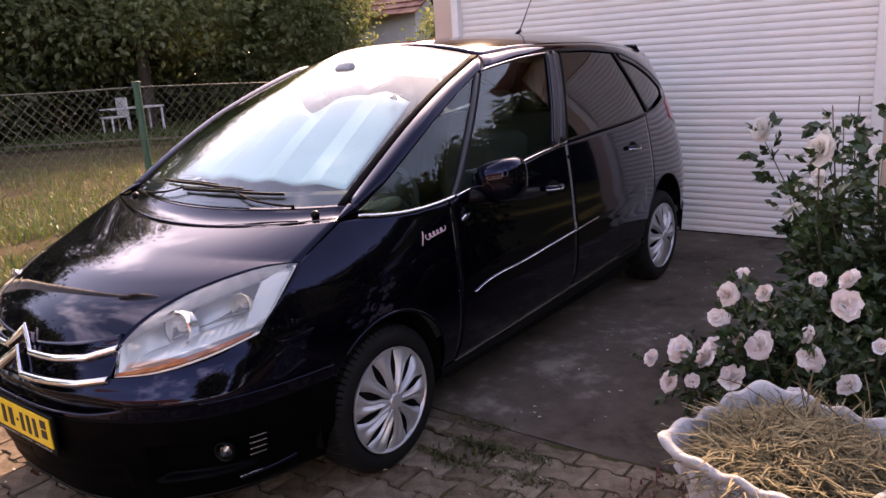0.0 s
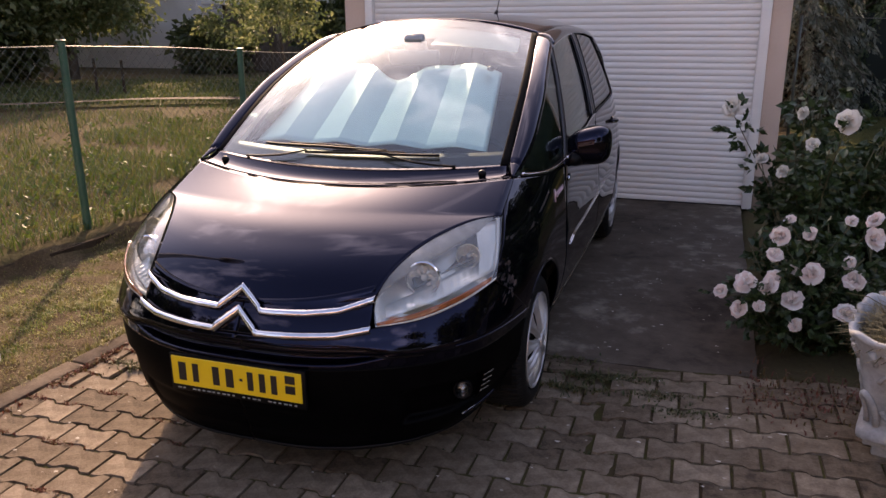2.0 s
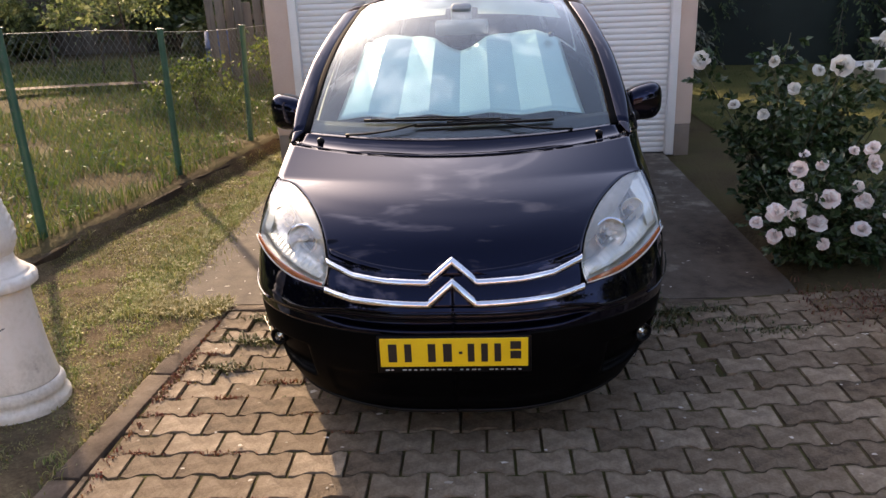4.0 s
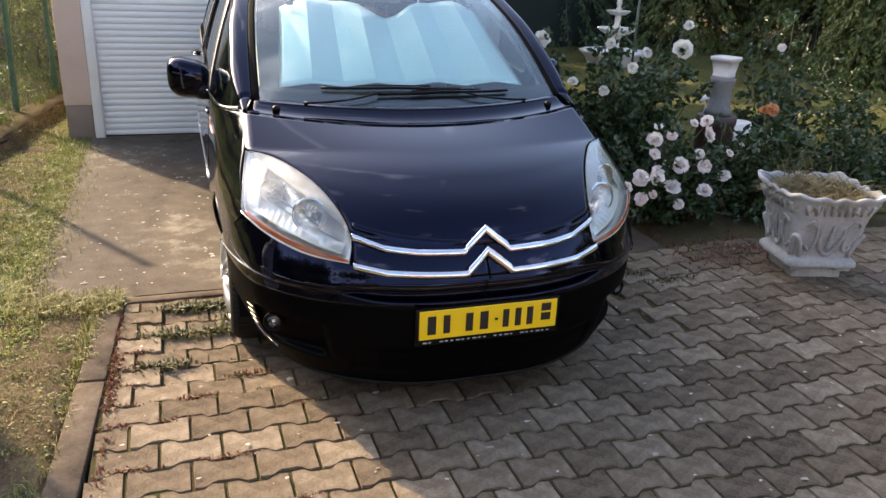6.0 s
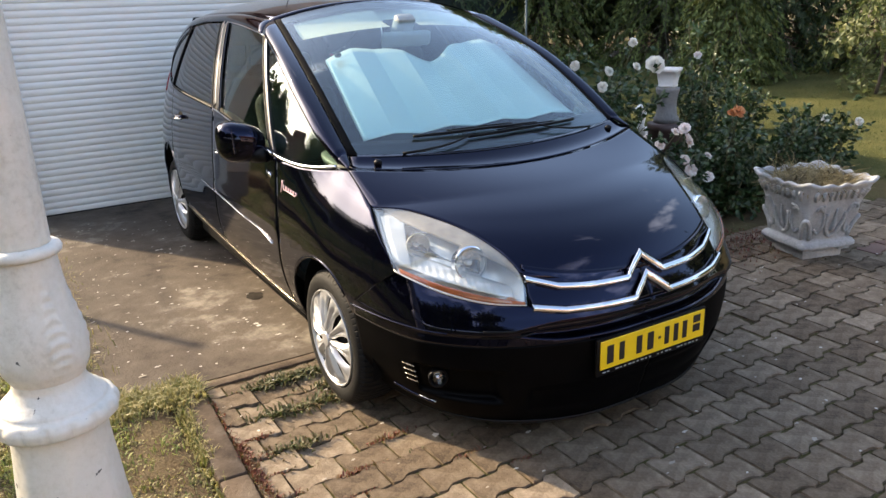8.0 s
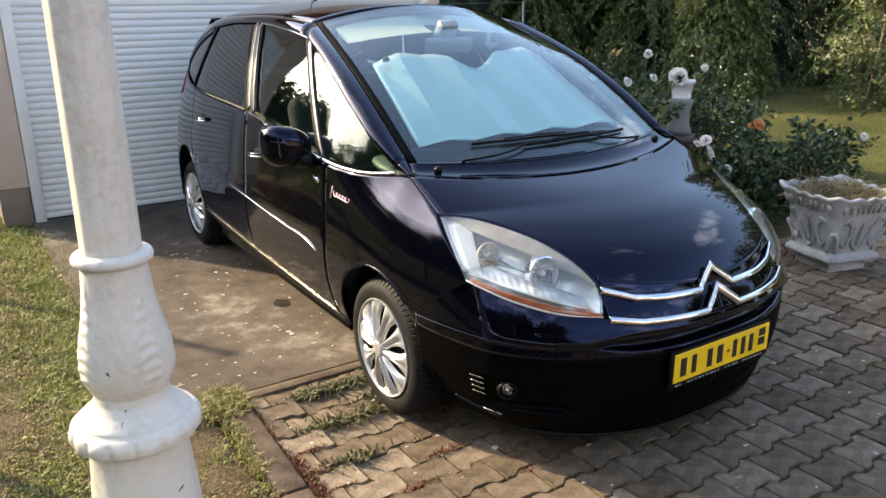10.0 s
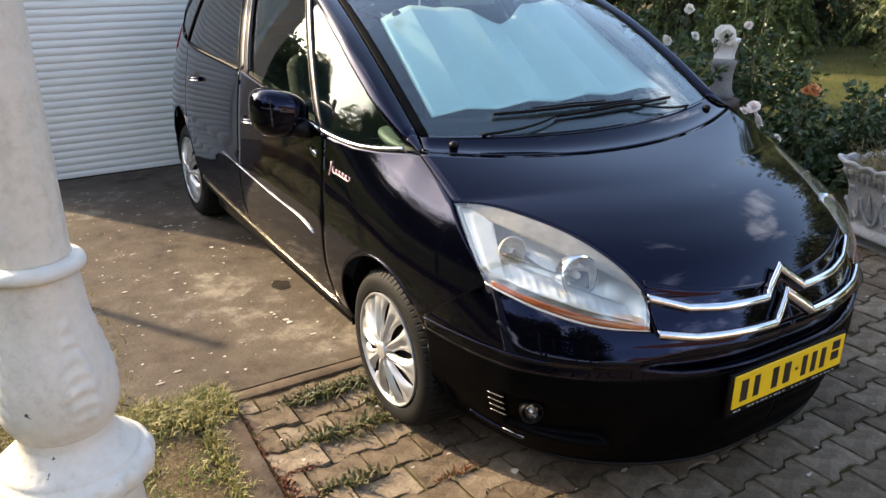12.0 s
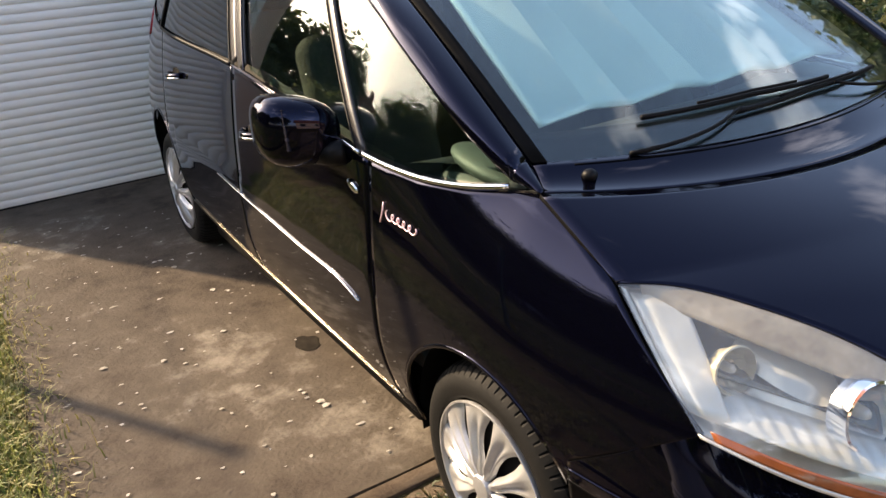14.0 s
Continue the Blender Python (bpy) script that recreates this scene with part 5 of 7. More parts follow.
def grass(name, count, region, heights, mat, label, parent=None, ground=None, lean=0.7, width=0.005, seed=1):
    """A stand of blades; region() draws an (x, y) or None."""
    r = random.Random(seed)
    verts, faces = [], []
    made = tries = 0
    while made < count and tries < count * 6:
        tries += 1
        at = region(r)
        if at is None:
            continue
        x, y, scale = at
        z = (ground or ground_z)(x, y)
        h = r.uniform(*heights) * scale
        v, f = blade((x, y, z - 0.005), h, r.uniform(0, 6.283), h * r.uniform(0.1, lean), width * r.uniform(0.7, 1.4))
        o = len(verts)
        verts.extend(v)
        faces.extend(tuple(i + o for i in q) for q in f)
        made += 1
    return place(name, mesh(name, verts, faces, mat), parent, label, "stuff", "" if parent else "grass")


def leaf(at, out, size, r, narrow=0.5, fold=0.25):
    """A pointed leaf, folded along its rib."""
    d = Vector(out).normalized()
    side = d.cross(Vector((r.uniform(-1, 1), r.uniform(-1, 1), r.uniform(-0.3, 1)))).normalized()
    up = side.cross(d)
    p = Vector(at)
    w = size * narrow * 0.5
    v = [p, p + d * size * 0.45 + side * w + up * w * fold, p + d * size + up * size * -0.08, p + d * size * 0.45 - side * w + up * w * fold, p + d * size * 0.5]
    return v, [(0, 1, 4), (1, 2, 4), (0, 4, 3), (4, 2, 3)]


def far_leaf(at, out, size, r, narrow=0.5):
    """A leaf for distant crowns: two facets folded along the rib."""
    d = Vector(out).normalized()
    side = d.cross(Vector((r.uniform(-1, 1), r.uniform(-1, 1), r.uniform(-0.3, 1)))).normalized() * (size * narrow * 0.5)
    p = Vector(at)
    m = p + d * size * 0.45 + side.cross(d) * 0.3
    return [p, m + side, p + d * size, m - side], [(0, 1, 2), (0, 2, 3)]


def flower_mesh(name, mat, radius, seed, full=1.0):
    """A rose bloom: whorls of cupped petals round a closed heart, opening along +z."""
    r = random.Random(seed)
    chunks = []
    for layer, (count, tilt, rad, size) in enumerate(((3, 88, -0.10, 0.50), (5, 80, 0.06, 0.58), (6, 66, 0.20, 0.66), (7, 46, 0.34, 0.72), (8, 24, 0.44, 0.74), (7, 4, 0.46, 0.70))):
        for k in range(count):
            a = 2 * math.pi * (k + 0.5 * layer + r.uniform(-0.15, 0.15)) / count
            t = radians(tilt + r.uniform(-22, 22))
            size_k = r.uniform(0.72, 1.22)
            m = Matrix.Rotation(a, 4, "Z")

            def f(u, v, t=t, rad=rad, size=size * size_k):
                w = (v - 0.5) * 2
                along = size * u
                wide = size * 0.80 * math.sin(math.pi * (0.14 + 0.68 * u)) ** 0.8 * w
                curl = -0.10 * size * max(0, u - 0.7) * 4
                cup = -0.22 * size * w * w * (1 - 0.4 * u)
                x = rad * 0.5 + along * math.cos(t) - cup * math.sin(t) * 0.6 + curl * -0.6
                z = along * math.sin(t) + cup * math.cos(t) * -0.9 + curl + 0.04 * layer * -1
                return m @ Vector((x, wide, z))
            chunks.append(sheet(f, 3, 3))
    v, fc = joined(chunks)
    return mesh(name, [p * radius for p in v], fc, mat)


def stem_path(base, tip, r, sag=0.1):
    b, t = Vector(base), Vector(tip)
    mid = b.lerp(t, 0.5) + Vector((r.uniform(-sag, sag), r.uniform(-sag, sag), sag * 0.6))
    c = curve(b, mid, t)
    return [c(k / 6) for k in range(7)]


def rose_bush(name, at, stems, reach, height, blooms, bloom_meshes, label, seed, leaf_size=0.045, leaf_groups=26, low=0.2):
    """Stems, leaflets and blooms of one shrub."""
    r = random.Random(seed)
    bush = thing(name, at, label, "rose bush", "rose bushes")
    tubes, leaves = [], []
    tips = []
    for k in range(stems):
        a = r.uniform(0, 6.283)
        d = reach * math.sqrt(r.random())
        tips.append((at[0] + d * math.cos(a), at[1] + d * math.sin(a), at[2] + height * r.uniform(low, 1.0) * (1 - 0.35 * d / reach)))
    tips += [tuple(Vector(b[0]) - Vector((0, 0, 0.02))) for b in blooms]
    for tip in tips:
        foot = (at[0] + r.uniform(-0.12, 0.12), at[1] + r.uniform(-0.12, 0.12), at[2] - 0.03)
        path = stem_path(foot, tip, r)
        tubes.append(tube(path, 0.006, 5, 0.45))
        c = curve(*path)
        for g in range(leaf_groups):
            t = r.uniform(0.25, 0.98)
            p = c(t)
            out = Vector((r.gauss(0, 1), r.gauss(0, 1), r.gauss(0.1, 0.6))).normalized()
            stalk = p + out * r.uniform(0.03, 0.09)
            size = leaf_size * r.uniform(0.7, 1.3)
            for j in range(5):
                twist = Vector((r.gauss(0, 0.5), r.gauss(0, 0.5), r.gauss(-0.1, 0.4)))
                leaves.append(leaf(stalk + out * 0.012 * j, out + twist, size, r, 0.62))
    for one in tubes:
        place("stem", mesh("stem", *one, STEM), bush)
    place("foliage", mesh("foliage", *joined(leaves), ROSE_LEAF, smooth=False), bush, kind="stuff")
    for i, (p, size, facing) in enumerate(blooms):
        q = Vector(facing).to_track_quat("Z", "Y").to_matrix().to_4x4()
        place("bloom", bloom_meshes[i % len(bloom_meshes)], bush, m=Matrix.Translation(p) @ q @ Matrix.Rotation(i * 1.7, 4, "Z") @ Matrix.Scale(size, 4))
    return bush


def broad_tree(name, at, height, radius, mat, seed, clumps=46, per=90, leaf_size=0.14, trunk=0.16, crown_low=0.35, label="", squash=1.0):
    """A tapered trunk with limbs and an uneven crown of leaf clumps."""
    r = random.Random(seed)
    t = thing(name, at, label, "tree" if "tree" in name else "shrub")
    wood, leaves = [], []
    top = Vector(at) + Vector((r.uniform(-0.3, 0.3), r.uniform(-0.3, 0.3), height * 0.8))
    spine = curve(Vector(at) - Vector((0, 0, 0.1)), Vector(at) + Vector((r.uniform(-0.15, 0.15), r.uniform(-0.15, 0.15), height * 0.4)), top)
    wood.append(tube([spine(k / 8) for k in range(9)], trunk, 9, 0.25))
    for c in range(clumps):
        a, e = r.uniform(0, 6.283), r.uniform(-0.55, 1.0)
        shell_r = radius * r.uniform(0.45, 1.05) * (1 + 0.25 * noise.noise((math.cos(a) * 2, math.sin(a) * 2, e * 3 + seed)))
        zc = at[2] + height * (crown_low + (1 - crown_low) * (0.5 + 0.5 * e) * 0.95)
        flat = math.sqrt(max(0.08, 1 - (0.9 * e) ** 2)) * squash
        cen = Vector((at[0] + shell_r * flat * math.cos(a), at[1] + shell_r * flat * math.sin(a), zc))
        if c % 3 == 0:
            foot = spine(r.uniform(0.35, 0.9))
            wood.append(tube([foot, foot.lerp(cen, 0.5) + Vector((0, 0, 0.08 * height * 0.3)), cen], trunk * 0.25, 5, 0.3))
        size = radius * r.uniform(0.22, 0.40)
        for k in range(per):
            off = Vector((r.gauss(0, 0.5), r.gauss(0, 0.5), r.gauss(0, 0.42))) * size
            leaves.append(far_leaf(cen + off, off + Vector((r.gauss(0, 0.3), r.gauss(0, 0.3), r.gauss(-0.15, 0.3))), leaf_size * r.uniform(0.6, 1.3), r, 0.6))
    place("trunk", mesh("trunk", *joined(wood), BARK), t)
    place("crown", mesh("crown", *joined(leaves), mat, smooth=False), t, kind="stuff")
    return t


def conifer(name, at, height, radius, mat, seed, levels=26, spray=7, droop=0.5, size=0.30, label=""):
    """A trunk with whorls of drooping boughs, each hung with narrow sprays."""
    r = random.Random(seed)
    t = thing(name, at, label, "conifer", "conifers behind the lawn")
    wood, sprays = [tube([Vector(at) - Vector((0, 0, 0.1)), Vector(at) + Vector((0, 0, height))], 0.12, 8, 0.15)], []
    for lv in range(levels):
        h = (lv + r.random()) / levels
        ring = radius * (1 - h) ** 0.75 * r.uniform(0.8, 1.1)
        n = max(5, int(15 * (1 - 0.5 * h)))
        for k in range(n):
            a = 2 * math.pi * k / n + r.uniform(-0.3, 0.3) + lv
            ln = ring * r.uniform(0.65, 1.15) + 0.1
            foot = Vector(at) + Vector((0, 0, height * (0.03 + 0.96 * h)))
            d = Vector((math.cos(a), math.sin(a), 0))
            tip = foot + d * ln + Vector((0, 0, -droop * ln))
            mid = foot.lerp(tip, 0.5) + Vector((0, 0, 0.12 * ln))
            c = curve(foot, mid, tip)
            if k % 3 == 0:
                wood.append(tube([c(j / 4) for j in range(5)], 0.015, 4, 0.3))
            for j in range(spray):
                u = 0.3 + 0.7 * (j + r.random()) / spray
                p = c(u)
                s = size * r.uniform(0.6, 1.3)
                side = Vector((-d.y, d.x, 0)) * r.choice((-1, 1))
                out = d * r.uniform(0.1, 0.8) + side * r.uniform(0.0, 0.9) + Vector((0, 0, -r.uniform(0.3, 1.4)))
                sprays.append(far_leaf(p, out, s, r, 0.40))
                sprays.append(leaf(p + out * s * 0.5 + side * s * r.uniform(-0.6, 0.6), out + side * r.uniform(-0.8, 0.8), s * 0.8, r, 0.40))
    place("trunk", mesh("trunk", *joined(wood), BARK), t)
    place("needles", mesh("needles", *joined(sprays), mat, smooth=False), t, kind="stuff")
    return t


# ---- lamp post ----
LX, LY = -1.925, 0.36
lamp_post = thing("lamp_post", (LX, LY, 0), "white painted cast lamp post with leaf relief and chipped collars", "lamp post")
at = Matrix.Translation((LX, LY, 0))


def scallop(a, z):
    return 1 + 0.060 * (abs(math.cos(8 * a + 0.3)) ** 0.5 - 0.80) * smooth((z - 0.546) / 0.014) * smooth((0.602 - z) / 0.014)


def leafy(a, z):
    """Four upright leaves with curled ribs, raised a little from the bulb."""
    if not 0.705 < z < 1.03:
        return 1.0
    k = (z - 0.705) / 0.325
    q = ((a + 0.45) / (2 * math.pi) * 4) % 1.0 * 2 - 1
    width = 0.50 * math.sin(math.pi * min(1, 0.16 + 0.86 * k)) ** 0.7 * (1 - 0.35 * k)
    leaf_in = smooth((width - abs(q)) / 0.20)
    rib = 0.5 + 0.5 * math.sin(2 * math.pi * (k * 10.0 + 3.4 * q * q))
    return 1 + 0.052 * leaf_in * (0.35 + 0.65 * rib) * smooth(k * 6) * smooth((1 - k) * 4)


def turned(name, profile, wave, n=72, step=0.008):
    f = table(*[(z, r) for r, z in profile])
    z0, z1 = profile[0][1], profile[-1][1]
    steps = max(6, int((z1 - z0) / step))
    rows = [(f(z0 + (z1 - z0) * k / steps), z0 + (z1 - z0) * k / steps) for k in range(steps + 1)]
    place(name, mesh(name, *lathe(rows, n, at, wave), LAMP_WHITE), lamp_post)


turned("foot", [(0.200, -0.03), (0.200, 0.03), (0.184, 0.05), (0.181, 0.065), (0.189, 0.075), (0.186, 0.10), (0.172, 0.12)], None)
turned("pedestal", [(0.170, 0.12), (0.160, 0.18), (0.146, 0.28), (0.137, 0.39), (0.130, 0.49), (0.129, 0.556)], lambda a, z: 1 + 0.016 * math.cos(8 * a) * math.sin(math.pi * (z - 0.12) / 0.44))
turned("collar", [(0.134, 0.546), (0.156, 0.549), (0.167, 0.560), (0.169, 0.578), (0.163, 0.594), (0.153, 0.603), (0.144, 0.604), (0.142, 0.612), (0.128, 0.626), (0.109, 0.645), (0.097, 0.668), (0.096, 0.692)], scallop, 196, 0.004)
turned("bulb", [(0.099, 0.688), (0.104, 0.700), (0.114, 0.722), (0.119, 0.755), (0.117, 0.795), (0.108, 0.845), (0.096, 0.90), (0.087, 0.96), (0.081, 1.035)], leafy, 220, 0.004)
turned("neck_ring", [(0.083, 1.034), (0.094, 1.038), (0.099, 1.050), (0.094, 1.062), (0.084, 1.068)], None)
turned("shaft", [(0.072, 1.066), (0.070, 1.30), (0.067, 1.7), (0.062, 2.3), (0.055, 2.9)], lambda a, z: 1 + 0.030 * abs(math.cos(6 * a)))
arm_v, arm_f = lathe([(0.10, 2.9), (0.16, 2.95), (0.18, 3.1), (0.15, 3.3), (0.05, 3.4), (0.01, 3.5)], 32, at)
place("lantern", mesh("lantern", arm_v, arm_f, LAMP_WHITE), lamp_post)

# ---- stone planter with straw ----
PX, PY, PTURN = 2.330, 0.893, radians(-15)
PZ = rise(PX - 0.1)
planter = thing("planter", (PX, PY, PZ), "grey-white cast stone planter with scalloped rim full of dry straw", "planter")
pm = Matrix.Translation((PX, PY, PZ)) @ Matrix.Rotation(PTURN, 4, "Z") @ Matrix.Diagonal((0.86, 0.86, 0.93, 1))


def square(a, z):
    """Rounded square plan; the rim is scalloped and drawn out at the corners."""
    c, s = abs(math.cos(a)), abs(math.sin(a))
    p = 9.0 if z < 0.125 else 5.0
    k = (c**p + s**p) ** (-1 / p)
    corner = abs(math.sin(2 * a)) ** 3
    rim = smooth((z - 0.36) / 0.15)
    relief = 0.0
    if 0.16 < z < 0.44:
        q = ((a / (math.pi / 2) + 0.5) % 1.0) - 0.5
        h = (z - 0.16) / 0.28
        swirl = math.sin(22 * abs(q) + 9 * h) * smooth(2.2 - 5 * abs(abs(q) - 0.25))
        boss = math.exp(-(((abs(q) - 0.5) / 0.06) ** 2) - ((h - 0.25) / 0.30) ** 2) * 1.0
        relief = (0.014 * swirl + 0.050 * boss) * math.sin(math.pi * h) ** 0.5
    return k * (1 + 0.03 * corner * rim + relief) * (1 + 0.012 * math.cos(16 * a) * rim)


prof = [(0.190, 0.075), (0.225, 0.078), (0.235, 0.085), (0.235, 0.105), (0.222, 0.12), (0.205, 0.14), (0.207, 0.17), (0.220, 0.22), (0.235, 0.28), (0.254, 0.36), (0.272, 0.43), (0.295, 0.485), (0.312, 0.500)]
fp = [prof[0]]
for (r0, z0), (r1, z1) in zip(prof[:-1], prof[1:]):
    n = max(1, int((z1 - z0) / 0.008))
    fp += [(r0 + (r1 - r0) * k / n, z0 + (z1 - z0) * k / n) for k in range(1, n + 1)]
fp += [(0.316, 0.515), (0.308, 0.522), (0.290, 0.518), (0.275, 0.48), (0.262, 0.44), (0.05, 0.43)]


def rim_wave(v):
    a = math.atan2(v.y, v.x)
    lift = smooth((v.z - 0.40) / 0.11) * (0.008 * math.cos(16 * a) + 0.016 * abs(math.sin(2 * a)) ** 4)
    return Vector((v.x, v.y, v.z + lift))


pv, pf = lathe(fp, 160, None, square)
place("bowl", mesh("bowl", [pm @ rim_wave(v) for v in pv], pf, STONE), planter)


def on_bowl(a, z, out=0.0):
    """A place on the planter's outer face."""
    rr = float(np.interp(z, [p[1] for p in fp[:-6]], [p[0] for p in fp[:-6]])) * square(a, z) + out
    return pm @ Vector((rr * math.cos(a), rr * math.sin(a), z))


for face in range(4):
    a0 = face * math.pi / 2
    arch = [on_bowl(a0 + math.pi / 4 + 0.11 * math.cos(t), 0.13 + 0.15 * math.sin(t) ** 0.8, 0.006) for t in np.linspace(0.05, math.pi - 0.05, 16)]
    place("arch_relief", mesh("arch_relief", *tube(arch, 0.013, 7), STONE), planter)
    wreath = [on_bowl(a0 + 0.30 * math.cos(t), 0.29 - 0.13 * math.sin(t), 0.004) for t in np.linspace(-0.25, math.pi + 0.25, 24)]
    place("wreath_relief", mesh("wreath_relief", *tube(wreath, 0.012, 7), STONE), planter)
    for sg in (1, -1):
        c_scroll = [on_bowl(a0 + sg * (0.50 - 0.13 * math.cos(t)), 0.28 + 0.095 * math.sin(t), 0.004) for t in np.linspace(-2.4, 2.4, 22)]
        place("scroll_relief", mesh("scroll_relief", *tube(c_scroll, 0.011, 6, 0.75), STONE), planter)
        curl = [on_bowl(a0 + sg * (0.44 + 0.05 * t * math.cos(t * 6)), 0.37 + 0.03 * t * math.sin(t * 6), 0.006) for t in np.linspace(0.2, 1, 14)]
        place("scroll_relief", mesh("scroll_relief", *tube(curl, 0.009, 6), STONE), planter)
    drop = [on_bowl(a0, 0.20 + 0.15 * t, 0.002 + 0.010 * math.sin(math.pi * t)) for t in np.linspace(0, 1, 10)]
    place("drop_relief", mesh("drop_relief", *tube(drop, 0.016, 7, 0.35), STONE), planter)
    for k in range(9):
        flute = [on_bowl(a0 + 0.16 * (k - 4), z, 0.002) for z in (0.415, 0.445, 0.475)]
        place("flute_relief", mesh("flute_relief", *tube(flute, 0.010, 5, 1.3), STONE), planter)
bm = bmesh.new()
box(bm, (-0.165, -0.165, -0.006), (0.165, 0.165, 0.078), 0.012, pm)
part("foot_block", bm, STONE, planter)
for sx in (1, -1):
    for sy in (1, -1):
        bm = bmesh.new()
        box(bm, (-0.05, -0.05, 0.05), (0.05, 0.05, 0.08), 0.008, pm @ Matrix.Translation((sx * 0.15, sy * 0.15, 0)))
        part("corner_foot", bm, STONE, planter)
r = random.Random(5)
straws = []
for k in range(2600):
    a, d = r.uniform(0, 6.283), 0.232 * math.sqrt(r.random())
    c = Vector((PX + d * math.cos(a), PY + d * math.sin(a), PZ + 0.418 + 0.05 * (1 - (d / 0.27) ** 2) + r.uniform(-0.02, 0.03)))
    b, e = r.uniform(0, 6.283), r.uniform(-0.25, 0.45)
    ln = r.uniform(0.05, 0.16)
    dr = Vector((math.cos(b) * math.cos(e), math.sin(b) * math.cos(e), math.sin(e))) * ln
    w = Vector((-math.sin(b), math.cos(b), 0)) * r.uniform(0.0012, 0.003)
    m1 = c + dr * 0.5 + Vector((0, 0, 0.01))
    straws.append(([c - w, c + w, m1 + w, m1 - w, c + dr + w * 0.5, c + dr - w * 0.5], [(0, 1, 2, 3), (3, 2, 4, 5)]))
place("straw_fill", mesh("straw_fill", *joined(straws), STRAW, smooth=False), planter, "dry yellow straw", "stuff")
twigs = []
for k in range(46):
    a, d = r.uniform(0, 6.283), 0.22 * math.sqrt(r.random())
    c = Vector((PX + 0.05 + d * math.cos(a), PY + 0.08 + d * math.sin(a), PZ + 0.45))
    tip = c + Vector((r.gauss(0, 0.08), r.gauss(0, 0.08), r.uniform(0.04, 0.15)))
    twigs.append(tube([c, c.lerp(tip, 0.6) + Vector((0, 0, 0.02)), tip], 0.0022, 4, 0.5))
place("dry_brush", mesh("dry_brush", *joined(twigs), STRAW), planter, kind="stuff")

# ---- roses ----
WHITE_BLOOMS = [flower_mesh("white_bloom", PETAL_WHITE, 1.0, 11), flower_mesh("white_bloom", PETAL_WHITE, 1.0, 12)]
PINK_BLOOMS = [flower_mesh("pink_bloom", PETAL_PINK, 1.0, 21), flower_mesh("pink_bloom", PETAL_PINK, 1.0, 22), flower_mesh("pink_bloom", PETAL_PINK, 1.0, 23)]
ORANGE_BLOOMS = [flower_mesh("orange_bloom", PETAL_ORANGE, 1.0, 31)]
FRONT = Vector((-0.25, -0.8, 0.5))


def facing(seed):
    q = random.Random(seed)
    return FRONT + Vector((q.uniform(-0.6, 0.6), q.uniform(-0.4, 0.4), q.uniform(-0.3, 0.5)))


pink_places = [(2.1, 1.86, 0.69), (2.2, 1.87, 0.7), (2.2, 1.83, 0.62), (1.92, 1.83, 0.62), (1.79, 1.82, 0.6), (1.83, 1.86, 0.68), (1.77, 1.77, 0.52), (1.94, 1.73, 0.45), (2.1, 1.76, 0.51), (2.12, 1.72, 0.44), (1.85, 1.74, 0.46), (1.78, 1.72, 0.42), (1.65, 1.7, 0.39), (1.54, 1.68, 0.34), (1.75, 1.69, 0.38), (1.72, 1.65, 0.29), (1.63, 1.64, 0.27), (1.86, 1.67, 0.33), (1.88, 1.6, 0.23), (2.09, 1.64, 0.3), (2.33, 1.76, 0.51), (2.25, 1.68, 0.38)]
rose_bush("rose_bush", (2.12, 2.02, -0.02), 26, 0.46, 0.78, [(p, 0.028 + 0.024 * ((i * 7) % 5) / 4, facing(i)) for i, p in enumerate((x + 0.065, y, z) for x, y, z in pink_places)], PINK_BLOOMS,
          "low rose bush with pale pink blooms beside the drive", 3, 0.045, 20)
white_places = [(2.11, 2.03, 1.14), (1.605, 3.08, 1.085), (2.22, 2.60, 1.05), (1.98, 2.72, 1.10), (1.80, 2.90, 0.80), (2.02, 2.45, 0.96), (2.55, 2.65, 1.06), (1.90, 2.60, 0.78), (2.75, 2.9, 1.22)]
rose_bush("rose_bush", (2.25, 2.78, -0.02), 44, 0.52, 1.52, [(p, 0.058 if i < 2 else 0.036, facing(40 + i)) for i, p in enumerate(white_places)], WHITE_BLOOMS,
          "tall rose bush with white blooms beside the garage drive", 4, 0.055, 34)
rose_bush("rose_bush", (2.80, 1.95, -0.02), 32, 0.36, 1.05, [((2.64, 1.72, 0.80), 0.045, facing(61)), ((2.60, 1.75, 0.79), 0.032, facing(62))], ORANGE_BLOOMS,
          "upright rose bush with an orange bloom behind the planter", 5, 0.05, 24)
rose_bush("rose_bush", (3.45, 1.85, -0.02), 26, 0.38, 0.92, [], ORANGE_BLOOMS, "leafy rose bush without blooms by the lawn", 6, 0.05, 22)
rose_bush("rose_bush", (4.3, 3.6, -0.02), 26, 0.55, 1.6, [((4.1, 3.4, 1.0), 0.035, facing(71))], PINK_BLOOMS, "tall thin rose bush on the lawn", 8, 0.05, 20)
rose_bush("rose_bush", (4.6, 2.4, -0.02), 20, 0.5, 0.8, [((4.4, 2.2, 0.5), 0.035, facing(75)), ((4.75, 2.1, 0.45), 0.035, facing(76))], WHITE_BLOOMS, "spreading rose bush with small white blooms", 9, 0.05, 22)
rose_bush("rose_bush", (5.6, 4.1, -0.02), 18, 0.5, 0.9, [], PINK_BLOOMS, "leafy rose bush far on the lawn", 10, 0.05, 20)

